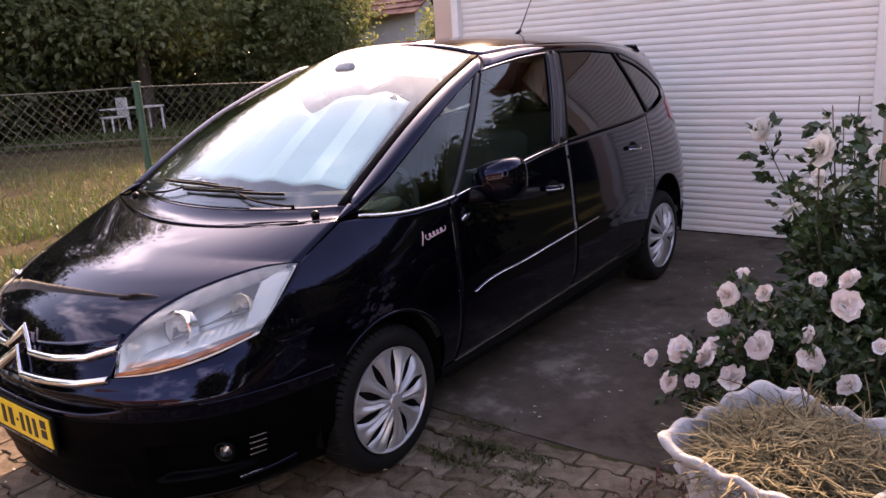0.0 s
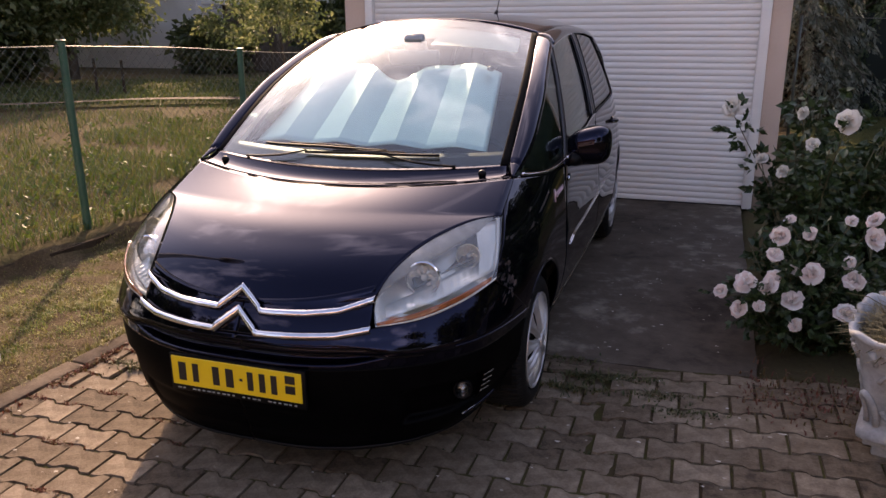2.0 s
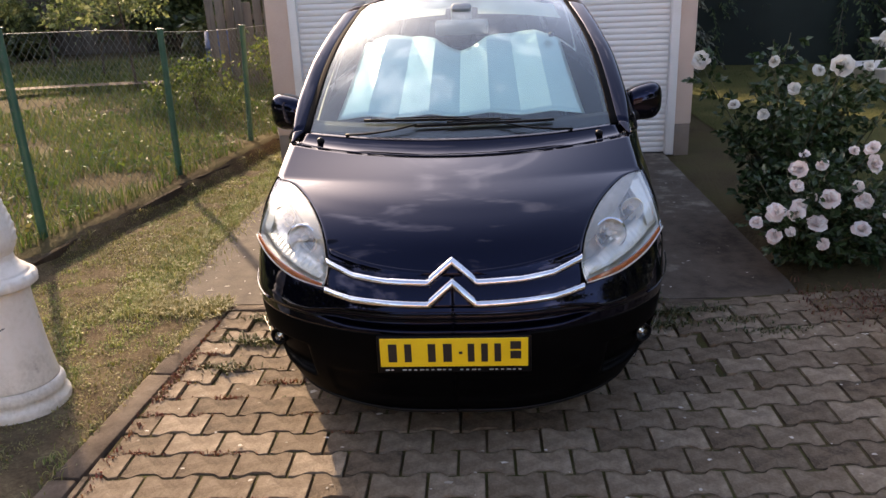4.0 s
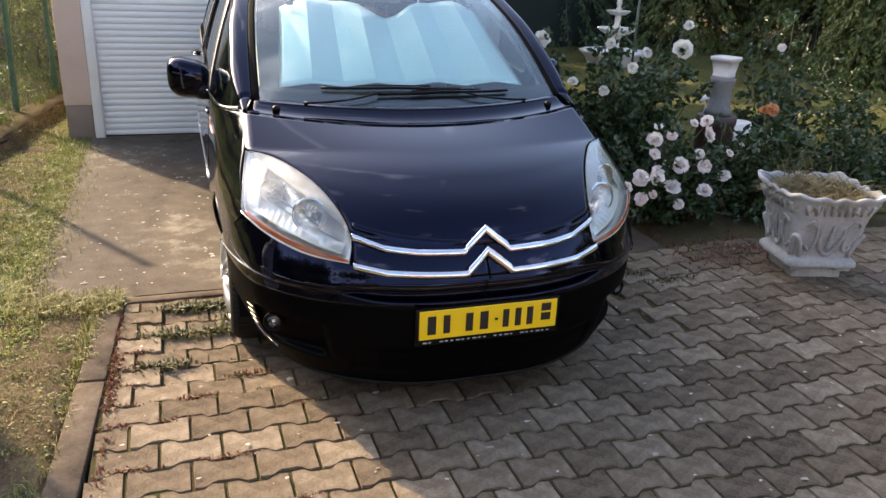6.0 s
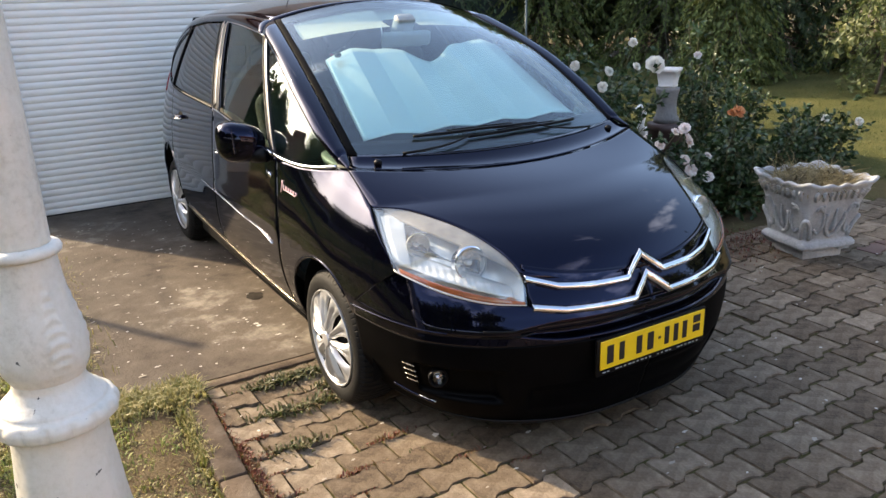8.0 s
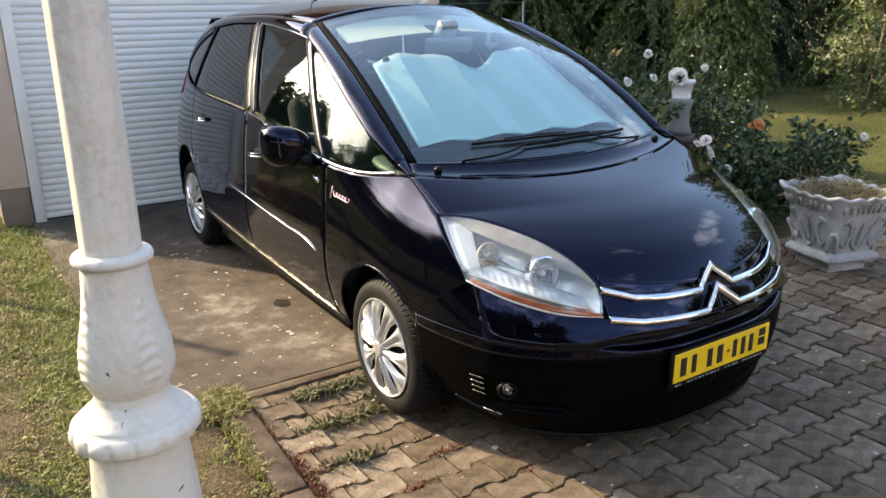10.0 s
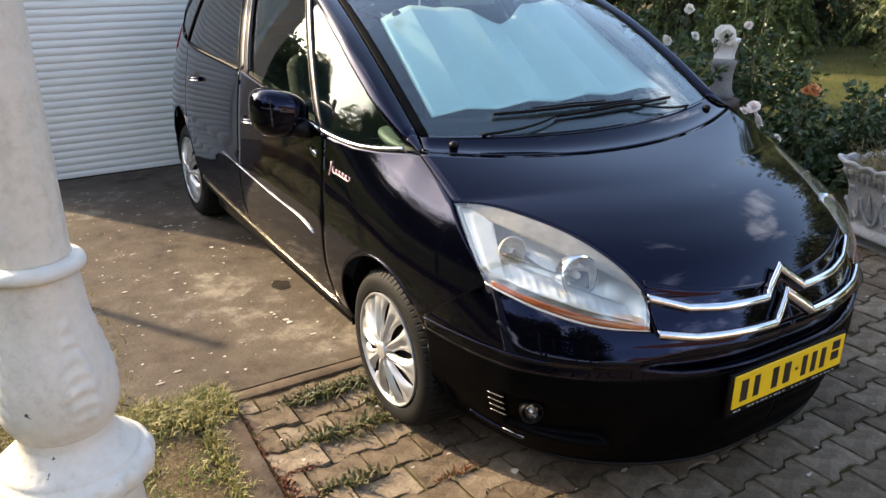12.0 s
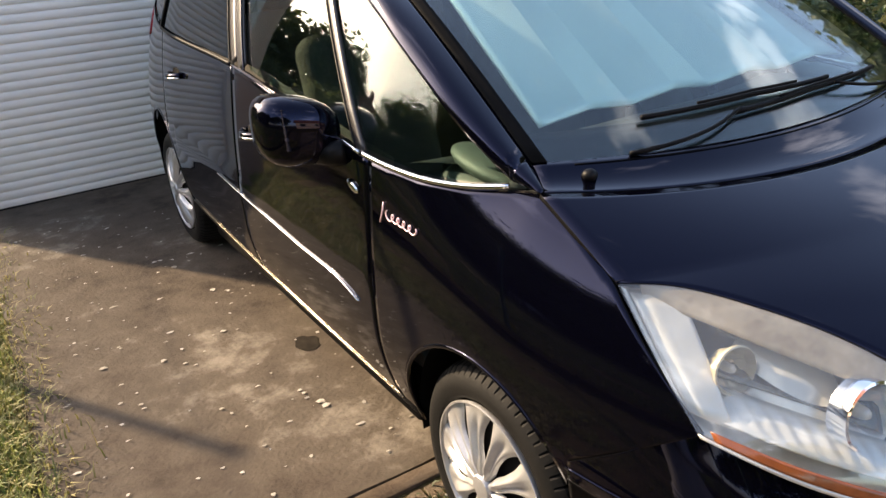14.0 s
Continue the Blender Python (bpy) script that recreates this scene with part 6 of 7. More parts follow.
# ---- pot on a stacked pedestal ----
pot = thing("pedestal_pot", (3.03, 2.76, 0), "white square flower pot on a grey pedestal over a dark barrel", "flower pot")
pp = Matrix.Translation((3.03, 2.76, 0)) @ Matrix.Rotation(0.5, 4, "Z") @ Matrix.Diagonal((0.86, 0.86, 0.985, 1))
place("barrel", mesh("barrel", *lathe([(0.155, -0.02), (0.165, 0.1), (0.172, 0.3), (0.168, 0.48), (0.178, 0.50), (0.178, 0.555), (0.16, 0.56)], 32, pp), BARREL), pot, "dark brown barrel")
place("pedestal", mesh("pedestal", *lathe([(0.12, 0.56), (0.122, 0.60), (0.105, 0.615), (0.092, 0.68), (0.094, 0.76), (0.105, 0.80), (0.112, 0.83), (0.112, 0.855), (0.10, 0.86)], 32, pp), STONE_GREY), pot)
sq = lambda a, z: (abs(math.cos(a)) ** 8 + abs(math.sin(a)) ** 8) ** (-1 / 8)
place("pot", mesh("pot", *lathe([(0.075, 0.86), (0.082, 0.865), (0.082, 0.88), (0.078, 0.885), (0.098, 0.985), (0.110, 0.99), (0.112, 1.015), (0.104, 1.018), (0.098, 1.0), (0.02, 0.99)], 64, pp, sq), STONE_WHITE), pot, "white square pot")

# ---- fountain ----
fountain = thing("fountain", (6.15, 9.75, 0), "white three-tier stone garden fountain on the lawn", "fountain")
fm = Matrix.Translation((6.15, 9.75, 0)) @ Matrix.Diagonal((0.85, 0.85, 1.0, 1))
flute = lambda a, z: 1 + 0.05 * math.cos(12 * a)
for nm, prof, w in (("basin", [(0.50, -0.03), (0.52, 0.05), (0.56, 0.12), (0.66, 0.20), (0.68, 0.24), (0.62, 0.24), (0.55, 0.15), (0.05, 0.14)], flute),
                    ("lower_stem", [(0.14, 0.14), (0.16, 0.20), (0.09, 0.26), (0.08, 0.40), (0.12, 0.47), (0.10, 0.50)], None),
                    ("lower_bowl", [(0.10, 0.49), (0.20, 0.50), (0.32, 0.56), (0.37, 0.60), (0.36, 0.62), (0.28, 0.58), (0.04, 0.56)], flute),
                    ("upper_stem", [(0.08, 0.56), (0.09, 0.62), (0.055, 0.68), (0.06, 0.80), (0.05, 0.83)], None),
                    ("upper_bowl", [(0.06, 0.82), (0.14, 0.83), (0.22, 0.88), (0.23, 0.90), (0.17, 0.88), (0.03, 0.87)], flute),
                    ("finial", [(0.05, 0.87), (0.06, 0.92), (0.035, 0.96), (0.055, 1.02), (0.045, 1.08), (0.01, 1.12)], None)):
    place(nm, mesh(nm, *lathe(prof, 48, fm, w), STONE_WHITE), fountain)
swan = thing("garden_ornament", (3.75, 3.5, 0), "small white swan-shaped garden pot on the lawn", "ornament")
sm = Matrix.Translation((3.75, 3.5, 0.0))
place("bowl", mesh("bowl", *joined([lathe([(0.09, -0.01), (0.16, 0.1), (0.20, 0.22), (0.17, 0.33), (0.14, 0.33), (0.05, 0.25)], 24, sm @ Matrix.Diagonal((1.3, 0.8, 1, 1))), tube([sm @ Vector(p) for p in ((-0.2, 0, 0.25), (-0.27, 0, 0.38), (-0.24, 0, 0.5), (-0.28, 0, 0.56), (-0.35, 0, 0.52))], 0.04, 8, 0.6)]), STONE_WHITE), swan)

# ---- fence with mesh wire ----
fence = thing("wire_fence", (fence_x(3), 3, 0.1), "green-posted chain-link fence along a raised garden bank", "fence")
POSTS = [(-3.1, 1.6), (-1.2, 1.58), (0.55, 1.55), (2.36, 1.54), (4.18, 1.42), (5.7, 1.36), (6.9, 1.32), (8.6, 1.32)]
for i, (y, top) in enumerate(POSTS):
    x = fence_x(y)
    tilt = (0.02 * math.sin(i * 2.1) - 0.02, 0.03 * math.cos(i * 1.3))
    bm = bmesh.new()
    bmesh.ops.create_cone(bm, cap_ends=True, segments=14, radius1=0.030, radius2=0.028, depth=top + 0.1)
    box(bm, (-0.032, -0.032, (top + 0.1) / 2 - 0.004), (0.032, 0.032, (top + 0.1) / 2 + 0.012), 0.01)
    bmesh.ops.transform(bm, matrix=Matrix.Translation((x, y, (top - 0.18) / 2)) @ Euler((tilt[0], tilt[1], 0)).to_matrix().to_4x4(), verts=bm.verts)
    part("post", bm, POST_GREEN, fence)
top_at = lambda y: float(np.interp(y, *zip(*POSTS))) - 0.06
strands = []
step, sl = 0.075, 1.0
for sgn in (1, -1):
    y = -4.5
    while y < 9.8:
        pts = []
        for k in range(8):
            f = k / 7
            yy = y + sgn * 1.28 * f
            if -3.1 <= yy <= 8.6:
                zz = 0.13 + (top_at(yy) - 0.13) * f + 0.01 * noise.noise((yy * 2, f, 0))
                pts.append((fence_x(yy) + 0.02 * noise.noise((yy, f * 2, 3)) + (0.002 if k % 2 else -0.002), yy, zz))
        if len(pts) > 1:
            strands.append(tube(pts, 0.0016, 3, closed_ends=False))
        y += step
place("mesh_wire", mesh("mesh_wire", *joined(strands), WIRE), fence, "grey diamond mesh wire", "stuff")
for f in (0.02, 1.0):
    pts = [(fence_x(y) - 0.01, y, 0.15 + (top_at(y) - 0.15) * f + 0.012 * math.sin(y * 2.2)) for y in np.linspace(-3.1, 8.6, 60)]
    place("tension_wire", mesh("tension_wire", *tube(pts, 0.0035 if f == 1.0 else 0.0012, 4), WIRE), fence)
# low edging boards that hold the bank
for k in range(12):
    y0 = -3.2 + k * 1.0
    r2 = random.Random(k)
    x0 = fence_x(y0 + 0.5) + 0.20 + r2.uniform(-0.02, 0.02)
    bm = bmesh.new()
    box(bm, (-0.022, -0.48, -0.10), (0.022, 0.48, 0.10), 0.008)
    bmesh.ops.transform(bm, matrix=Matrix.Translation((x0, y0 + 0.5, 0.0)) @ Euler((r2.uniform(-0.04, 0.04), r2.uniform(-0.25, 0.05), -0.143 + r2.uniform(-0.05, 0.05))).to_matrix().to_4x4(), verts=bm.verts)
    ob = place("edging_board", bm_mesh("edging_board", bm, BANK), None, "dark weathered edging board holding the garden bank", category="edging")
    tagged(ob, group="edging boards along the fence")

# ---- things of the garden behind the fence ----
pv = []
path_line = curve((-17.0, 3.2, 0), (-13.3, 6.3, 0), (-9.6, 8.8, 0), (-8.1, 9.9, 0), (-5.9, 10.35, 0), (-4.9, 10.4, 0))
place("garden_path", mesh("garden_path", *sheet(lambda u, v: path_line(u) + Vector((-0.2 + 0.12 * v, 0.45 * v, 0.10 + ground_z(*path_line(u)[:2]) + 0.02 + 0.015 * noise.noise((u * 60, v, 0)))), 60, 3), KERB), None, "narrow pale concrete garden path", "structure", "path")

house = thing("house", (-18, 23, 0), "white rendered house with a red tiled roof beyond the garden", "house")
bm = bmesh.new()
box(bm, (-23, 20, -0.1), (-14.5, 28, 3.1), 0.02)
part("wall", bm, HOUSE_WALL, house)
bm = bmesh.new()
vs = [bm.verts.new(c) for c in ((-14.5, 20, 3.1), (-14.5, 28, 3.1), (-14.5, 24, 5.6), (-14.7, 20, 3.1), (-14.7, 28, 3.1), (-14.7, 24, 5.6))]
for f in ((0, 1, 2), (5, 4, 3), (0, 3, 4, 1), (1, 4, 5, 2), (2, 5, 3, 0)):
    bm.faces.new([vs[i] for i in f])
part("gable", bm, HOUSE_WALL, house)
tiles = []
for sgn in (1, -1):
    for row in range(14):
        for col in range(30):
            u0, v0 = col / 30, row / 14
            x = -23.4 + 9.3 * u0
            yy = 24 + sgn * (4.5 - 4.5 * v0)
            zz = 2.85 + 2.85 * v0
            d = Vector((0, -sgn * 4.5, 2.85)).normalized() * 0.40
            p = Vector((x, yy, zz))
            nrm = Vector((0, sgn * 0.535, 0.845))
            c = [p, p + Vector((0.30, 0, 0)), p + Vector((0.30, 0, 0)) + d, p + d]
            tiles.append(([q + nrm * (0.05 if j < 2 else 0.0) for j, q in enumerate(c)] + [q - nrm * 0.03 for q in c], [(0, 1, 2, 3), (4, 7, 6, 5), (0, 4, 5, 1), (1, 5, 6, 2), (2, 6, 7, 3), (3, 7, 4, 0)]))
place("roof", mesh("roof", *joined(tiles), ROOF, smooth=False), house, "red roof tiles", "stuff")
for x, y, wx, wy in ((-14.46, 22, 0.04, 0.5), (-14.46, 26, 0.04, 0.5), (-17, 19.96, 0.5, 0.04), (-20.5, 19.96, 0.5, 0.04)):
    bm = bmesh.new()
    box(bm, (x - wx - 0.03, y - wy - 0.03, 0.95), (x + wx + 0.03, y + wy + 0.03, 2.25), 0.01)
    w = part("window", bm, STONE_WHITE, house)
    bm = bmesh.new()
    box(bm, (x - wx * (0.85 if wx > 0.1 else 1.4), y - wy * (0.85 if wy > 0.1 else 1.4) , 1.05), (x + wx * (0.85 if wx > 0.1 else 1.4), y + wy * (0.85 if wy > 0.1 else 1.4), 2.15), 0.004)
    part("pane", bm, NET, w)
bm = bmesh.new()
box(bm, (-19.4, 24.4, 4.8), (-18.7, 25.1, 6.6), 0.02)
part("chimney", bm, ROOF, house)
shed = thing("shed", (-11.5, 21, 0), "low grey garden shed with a flat pale roof", "shed")
bm = bmesh.new()
box(bm, (-13.2, 19.5, -0.1), (-9.5, 22.5, 2.1), 0.02)
part("wall", bm, WOOD, shed)
bm = bmesh.new()
box(bm, (-13.6, 19.0, 2.1), (-9.2, 22.9, 2.25), 0.02)
part("roof", bm, HOUSE_WALL, shed)

# weathered board fence beside the garage
boards = thing("board_fence", (-3.4, 10.6, 0), "weathered grey board fence with a leaning panel", "fence")
for k in range(12, 26):
    q = random.Random(k + 300)
    x = -6.3 + 0.155 * k
    bm = bmesh.new()
    box(bm, (-0.068, -0.012, 0.0), (0.068, 0.012, 1.55 + q.uniform(-0.12, 0.12)), 0.004)
    bmesh.ops.transform(bm, matrix=Matrix.Translation((x, 10.55 + 0.12 * math.sin(k * 0.5) * 0.2 + 0.10 * k / 26, 0.05)) @ Euler((q.uniform(-0.04, 0.04), q.uniform(-0.015, 0.015), 0.1)).to_matrix().to_4x4(), verts=bm.verts)
    part("board", bm, WOOD, boards)
for z in (0.45, 1.2):
    bm = bmesh.new()
    box(bm, (-4.55, 10.68, z), (-2.2, 10.72, z + 0.09), 0.004)
    part("rail", bm, WOOD, boards)

for x, y, h in ((-10.9, 11.3, 0.85), (-10.45, 11.6, 0.80)):
    bm = bmesh.new()
    bmesh.ops.create_cone(bm, cap_ends=True, segments=10, radius1=0.035, radius2=0.028, depth=h + 0.1, matrix=Matrix.Translation((x, y, h / 2)) @ Euler((0.03, 0.02, 0)).to_matrix().to_4x4())
    ob = place("garden_stake", bm_mesh("garden_stake", bm, BANK), None, "dark wooden stake standing in the garden lawn", category="stake")
    tagged(ob, group="stakes in the garden")

chair = thing("garden_chair", (-15.6, 9.3, 0), "white plastic garden chair under the trees", "chair")
bm = bmesh.new()
box(bm, (-15.85, 9.05, 0.50), (-15.35, 9.55, 0.54), 0.015)
part("seat", bm, STONE_WHITE, chair)
bm = bmesh.new()
box(bm, (-15.85, 9.52, 0.54), (-15.35, 9.56, 0.98), 0.015)
part("backrest", bm, STONE_WHITE, chair)
for dx in (-0.25, 0.25):
    bm = bmesh.new()
    box(bm, (-15.6 + dx - 0.025, 9.08, 0.70), (-15.6 + dx + 0.025, 9.54, 0.73), 0.01)
    part("armrest", bm, STONE_WHITE, chair)
for dx in (-0.22, 0.22):
    for dy in (-0.2, 0.22):
        bm = bmesh.new()
        box(bm, (-15.6 + dx - 0.02, 9.3 + dy - 0.02, 0.0), (-15.6 + dx + 0.02, 9.3 + dy + 0.02, 0.50), 0.006)
        part("leg", bm, STONE_WHITE, chair)
patio_table = thing("garden_table", (-15.2, 9.9, 0), "white plastic garden table beside the chair under the trees", "table")
bm = bmesh.new()
box(bm, (-15.55, 9.55, 0.70), (-14.85, 10.25, 0.74), 0.015)
part("tabletop", bm, STONE_WHITE, patio_table)
for dx in (-0.29, 0.29):
    for dy in (-0.29, 0.29):
        bm = bmesh.new()
        box(bm, (-15.2 + dx - 0.025, 9.9 + dy - 0.025, 0.0), (-15.2 + dx + 0.025, 9.9 + dy + 0.025, 0.70), 0.008)
        part("leg", bm, STONE_WHITE, patio_table)
barrel = thing("rain_barrel", (-4.9, 12.2, 0), "blue plastic rain barrel beside dark shrubs", "barrel")
place("drum", mesh("drum", *lathe([(0.26, 0.0), (0.29, 0.1), (0.28, 0.3), (0.30, 0.32), (0.28, 0.34), (0.28, 0.6), (0.30, 0.62), (0.28, 0.64), (0.26, 0.92), (0.22, 0.93)], 32, Matrix.Translation((-4.9, 12.2, 0.06))), BLUE), barrel)

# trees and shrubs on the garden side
# trees against the sun get the paler leaf colour in place of backlight
broad_tree("tree", (-16.5, 10.8, 0), 7.6, 3.1, FOLIAGE_PALE_BACKLIT, 41, 90, 260, 0.18, 0.2, 0.10, "dense tree with leaves coloured pale as if backlit behind the wire fence")
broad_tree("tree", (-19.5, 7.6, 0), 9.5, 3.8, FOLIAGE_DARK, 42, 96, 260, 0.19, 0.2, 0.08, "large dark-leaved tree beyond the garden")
broad_tree("tree", (-20.5, 14.2, 0), 8.0, 3.0, FOLIAGE_PALE_BACKLIT, 43, 90, 260, 0.18, 0.2, 0.10, "sunlit broad-leaved tree beside the house")
broad_tree("tree", (-15.2, 15.2, 0), 5.2, 1.9, FOLIAGE_PALE_BACKLIT, 44, 110, 240, 0.15, 0.15, 0.10, "round green tree by the garden lawn")
broad_tree("tree", (-19.5, 1.5, 0), 9.0, 3.6, FOLIAGE_DARK, 45, 90, 120, 0.31, 0.2, 0.08, "dark-leaved tree along the garden")
broad_tree("tree", (-20.0, -5.0, 0), 8.0, 3.4, FOLIAGE_DARK, 46, 90, 120, 0.34, 0.2, 0.1, "tall dark-leaved tree along the garden")
broad_tree("sapling", (-5.9, 10.6, 0.08), 2.2, 0.75, FOLIAGE_PALE_BACKLIT, 47, 26, 60, 0.09, 0.03, 0.40, "young fruit tree with pale leaves")
broad_tree("sapling", (-7.6, 12.9, 0.08), 2.3, 0.85, FOLIAGE_PALE_BACKLIT, 48, 26, 60, 0.10, 0.03, 0.40, "young fruit tree with yellowish leaves")
broad_tree("sapling", (-10.2, 15.8, 0.08), 2.6, 1.0, FOLIAGE_PALE_BACKLIT, 49, 26, 60, 0.12, 0.03, 0.35, "young fruit tree by the garden lawn")
for i, (x, y, h, w) in enumerate(((-9.0, 20.6, 2.6, 1.9), (-6.2, 19.8, 2.4, 1.9), (-3.6, 18.8, 2.6, 1.9), (-13.0, 18.4, 1.5, 1.0), (-5.0, 15.2, 1.7, 1.3))):
    broad_tree("shrub", (x, y, 0), h, w, FOLIAGE_DARK, 60 + i, 50, 110, 0.22, 0.06, 0.02, "dark dense shrub at the back of the garden")
broad_tree("shrub", (-2.55, 8.1, 0.05), 1.0, 0.55, FOLIAGE, 70, 26, 60, 0.07, 0.02, 0.05, "green bush beside the garage wall")
broad_tree("shrub", (-3.6, 7.4, 0.1), 0.7, 0.6, FOLIAGE, 71, 22, 50, 0.07, 0.02, 0.05, "low weedy bush behind the fence")

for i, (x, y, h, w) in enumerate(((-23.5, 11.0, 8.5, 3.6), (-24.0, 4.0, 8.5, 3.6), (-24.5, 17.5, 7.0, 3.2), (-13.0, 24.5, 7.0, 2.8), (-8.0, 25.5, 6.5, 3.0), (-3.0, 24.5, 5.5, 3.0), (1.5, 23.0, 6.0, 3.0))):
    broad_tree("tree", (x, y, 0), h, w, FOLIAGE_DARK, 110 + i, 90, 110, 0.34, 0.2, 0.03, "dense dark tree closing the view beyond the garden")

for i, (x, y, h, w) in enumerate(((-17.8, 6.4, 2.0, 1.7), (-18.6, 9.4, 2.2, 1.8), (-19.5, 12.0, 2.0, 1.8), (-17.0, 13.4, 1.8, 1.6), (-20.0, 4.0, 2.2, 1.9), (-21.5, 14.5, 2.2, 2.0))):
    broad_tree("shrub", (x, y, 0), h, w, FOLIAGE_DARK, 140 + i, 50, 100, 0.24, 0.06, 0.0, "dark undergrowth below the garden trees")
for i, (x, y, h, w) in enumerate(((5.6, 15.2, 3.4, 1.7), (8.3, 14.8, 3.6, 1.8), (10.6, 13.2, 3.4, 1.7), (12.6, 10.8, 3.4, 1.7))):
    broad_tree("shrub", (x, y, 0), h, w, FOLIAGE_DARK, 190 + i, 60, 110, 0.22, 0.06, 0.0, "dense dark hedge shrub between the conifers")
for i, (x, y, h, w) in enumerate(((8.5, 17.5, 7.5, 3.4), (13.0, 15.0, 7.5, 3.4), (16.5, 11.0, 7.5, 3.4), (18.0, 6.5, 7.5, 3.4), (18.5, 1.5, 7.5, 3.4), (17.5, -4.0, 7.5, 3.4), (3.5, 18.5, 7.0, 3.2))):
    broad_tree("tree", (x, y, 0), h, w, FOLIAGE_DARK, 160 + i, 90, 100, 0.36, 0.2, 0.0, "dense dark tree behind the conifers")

# its leaf colour is lightened for the sun on it
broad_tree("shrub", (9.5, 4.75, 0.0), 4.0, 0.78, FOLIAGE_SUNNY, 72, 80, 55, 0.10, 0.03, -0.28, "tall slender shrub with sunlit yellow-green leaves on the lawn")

# conifers round the lawn
for i, (x, y, h, w, m) in enumerate(((4.2, 13.6, 6.0, 1.9, 0), (6.9, 13.3, 6.5, 2.0, 0), (9.2, 12.3, 6.0, 1.9, 1), (11.0, 10.4, 6.2, 2.0, 1), (12.0, 8.3, 5.6, 1.8, 0), (12.6, 6.3, 6.0, 2.0, 1), (13.6, 4.3, 5.5, 1.9, 0), (14.2, 2.2, 6.0, 2.0, 1), (14.5, -0.2, 6.0, 2.0, 0), (9.4, 7.4, 3.6, 1.2, 1))):
    conifer("conifer", (x, y, 0), h, w, SPRUCE if m == 0 else THUJA, 80 + i, 36, 36, 0.75 if m else 0.5, 0.105, "drooping yellow-green conifer at the edge of the lawn" if m else "dark green spruce at the edge of the lawn")
conifer("conifer", (2.75, 11.75, 0), 4.2, 1.45, GLAUCOUS, 97, 30, 34, 0.6, 0.11, "pale grey-green drooping conifer behind the garage")
screen = thing("screen_fence", (5.4, 12.5, 0), "dark green screening net on posts behind the lawn", "screen")
for k in range(5):
    place("net_panel", mesh("net_panel", *sheet(lambda u, v: (2.2 + 1.3 * (k + u), 12.4 + 0.3 * math.sin(1.8 * (k + u)), -0.05 + 1.7 * v + 0.02 * math.sin(3 * u) * v), 10, 4), NET), screen)
    place("post", mesh("post", *tube([(2.2 + 1.3 * k, 12.43 + 0.3 * math.sin(1.8 * k), -0.05), (2.2 + 1.3 * k, 12.43 + 0.3 * math.sin(1.8 * k), 1.7)], 0.025, 8), POST_GREEN), screen)
wire = thing("washing_line", (4.2, 7.5, 0), "thin washing line between metal posts over the lawn", "washing line")
place("line", mesh("line", *tube([(2.4, 8.2, 1.62), (3.6, 7.9, 1.585), (5.2, 7.6, 1.60)], 0.004, 4), WIRE), wire)
place("post", mesh("post", *tube([(5.2, 7.6, -0.05), (5.2, 7.6, 1.62)], 0.018, 8), WIRE), wire)
place("post", mesh("post", *tube([(2.4, 8.2, -0.05), (2.4, 8.2, 1.64)], 0.018, 8), WIRE), wire)

# house and trees across the yard, which the paint mirrors
own_house = thing("house", (1.5, -14, 0), "beige rendered house with a brown roof across the yard", "house")
bm = bmesh.new()
box(bm, (-3.5, -19, -0.1), (7.5, -11.5, 3.0), 0.02)
part("wall", bm, PLASTER, own_house)
bm = bmesh.new()
vs = [bm.verts.new(c) for c in ((-4.2, -10.9, 2.9), (8.2, -10.9, 2.9), (8.2, -15.2, 6.0), (-4.2, -15.2, 6.0), (-4.2, -19.6, 2.9), (8.2, -19.6, 2.9))]
for f in ((0, 1, 2, 3), (3, 2, 5, 4), (0, 3, 4), (1, 5, 2)):
    bm.faces.new([vs[i] for i in f])
part("roof", bm, ROOF, own_house)
for x in (-1.5, 1.6, 4.8):
    bm = bmesh.new()
    box(bm, (x - 0.6, -11.52, 0.9), (x + 0.6, -11.46, 2.2), 0.01)
    w = part("window", bm, STONE_WHITE, own_house)
    bm = bmesh.new()
    box(bm, (x - 0.52, -11.47, 0.98), (x + 0.52, -11.44, 2.12), 0.004)
    part("pane", bm, NET, w)
broad_tree("tree", (-8.5, -10.5, 0), 7.0, 2.6, FOLIAGE_DARK, 90, 81, 120, 0.34, 0.2, 0.15, "tall dark tree across the yard")
broad_tree("tree", (-12.5, -6.5, 0), 7.5, 2.8, FOLIAGE_DARK, 91, 81, 120, 0.34, 0.2, 0.15, "tall dark tree beyond the fence")
broad_tree("tree", (11.5, -9.5, 0), 6.5, 2.8, FOLIAGE_DARK, 92, 81, 120, 0.34, 0.2, 0.15, "broad dark tree across the yard")

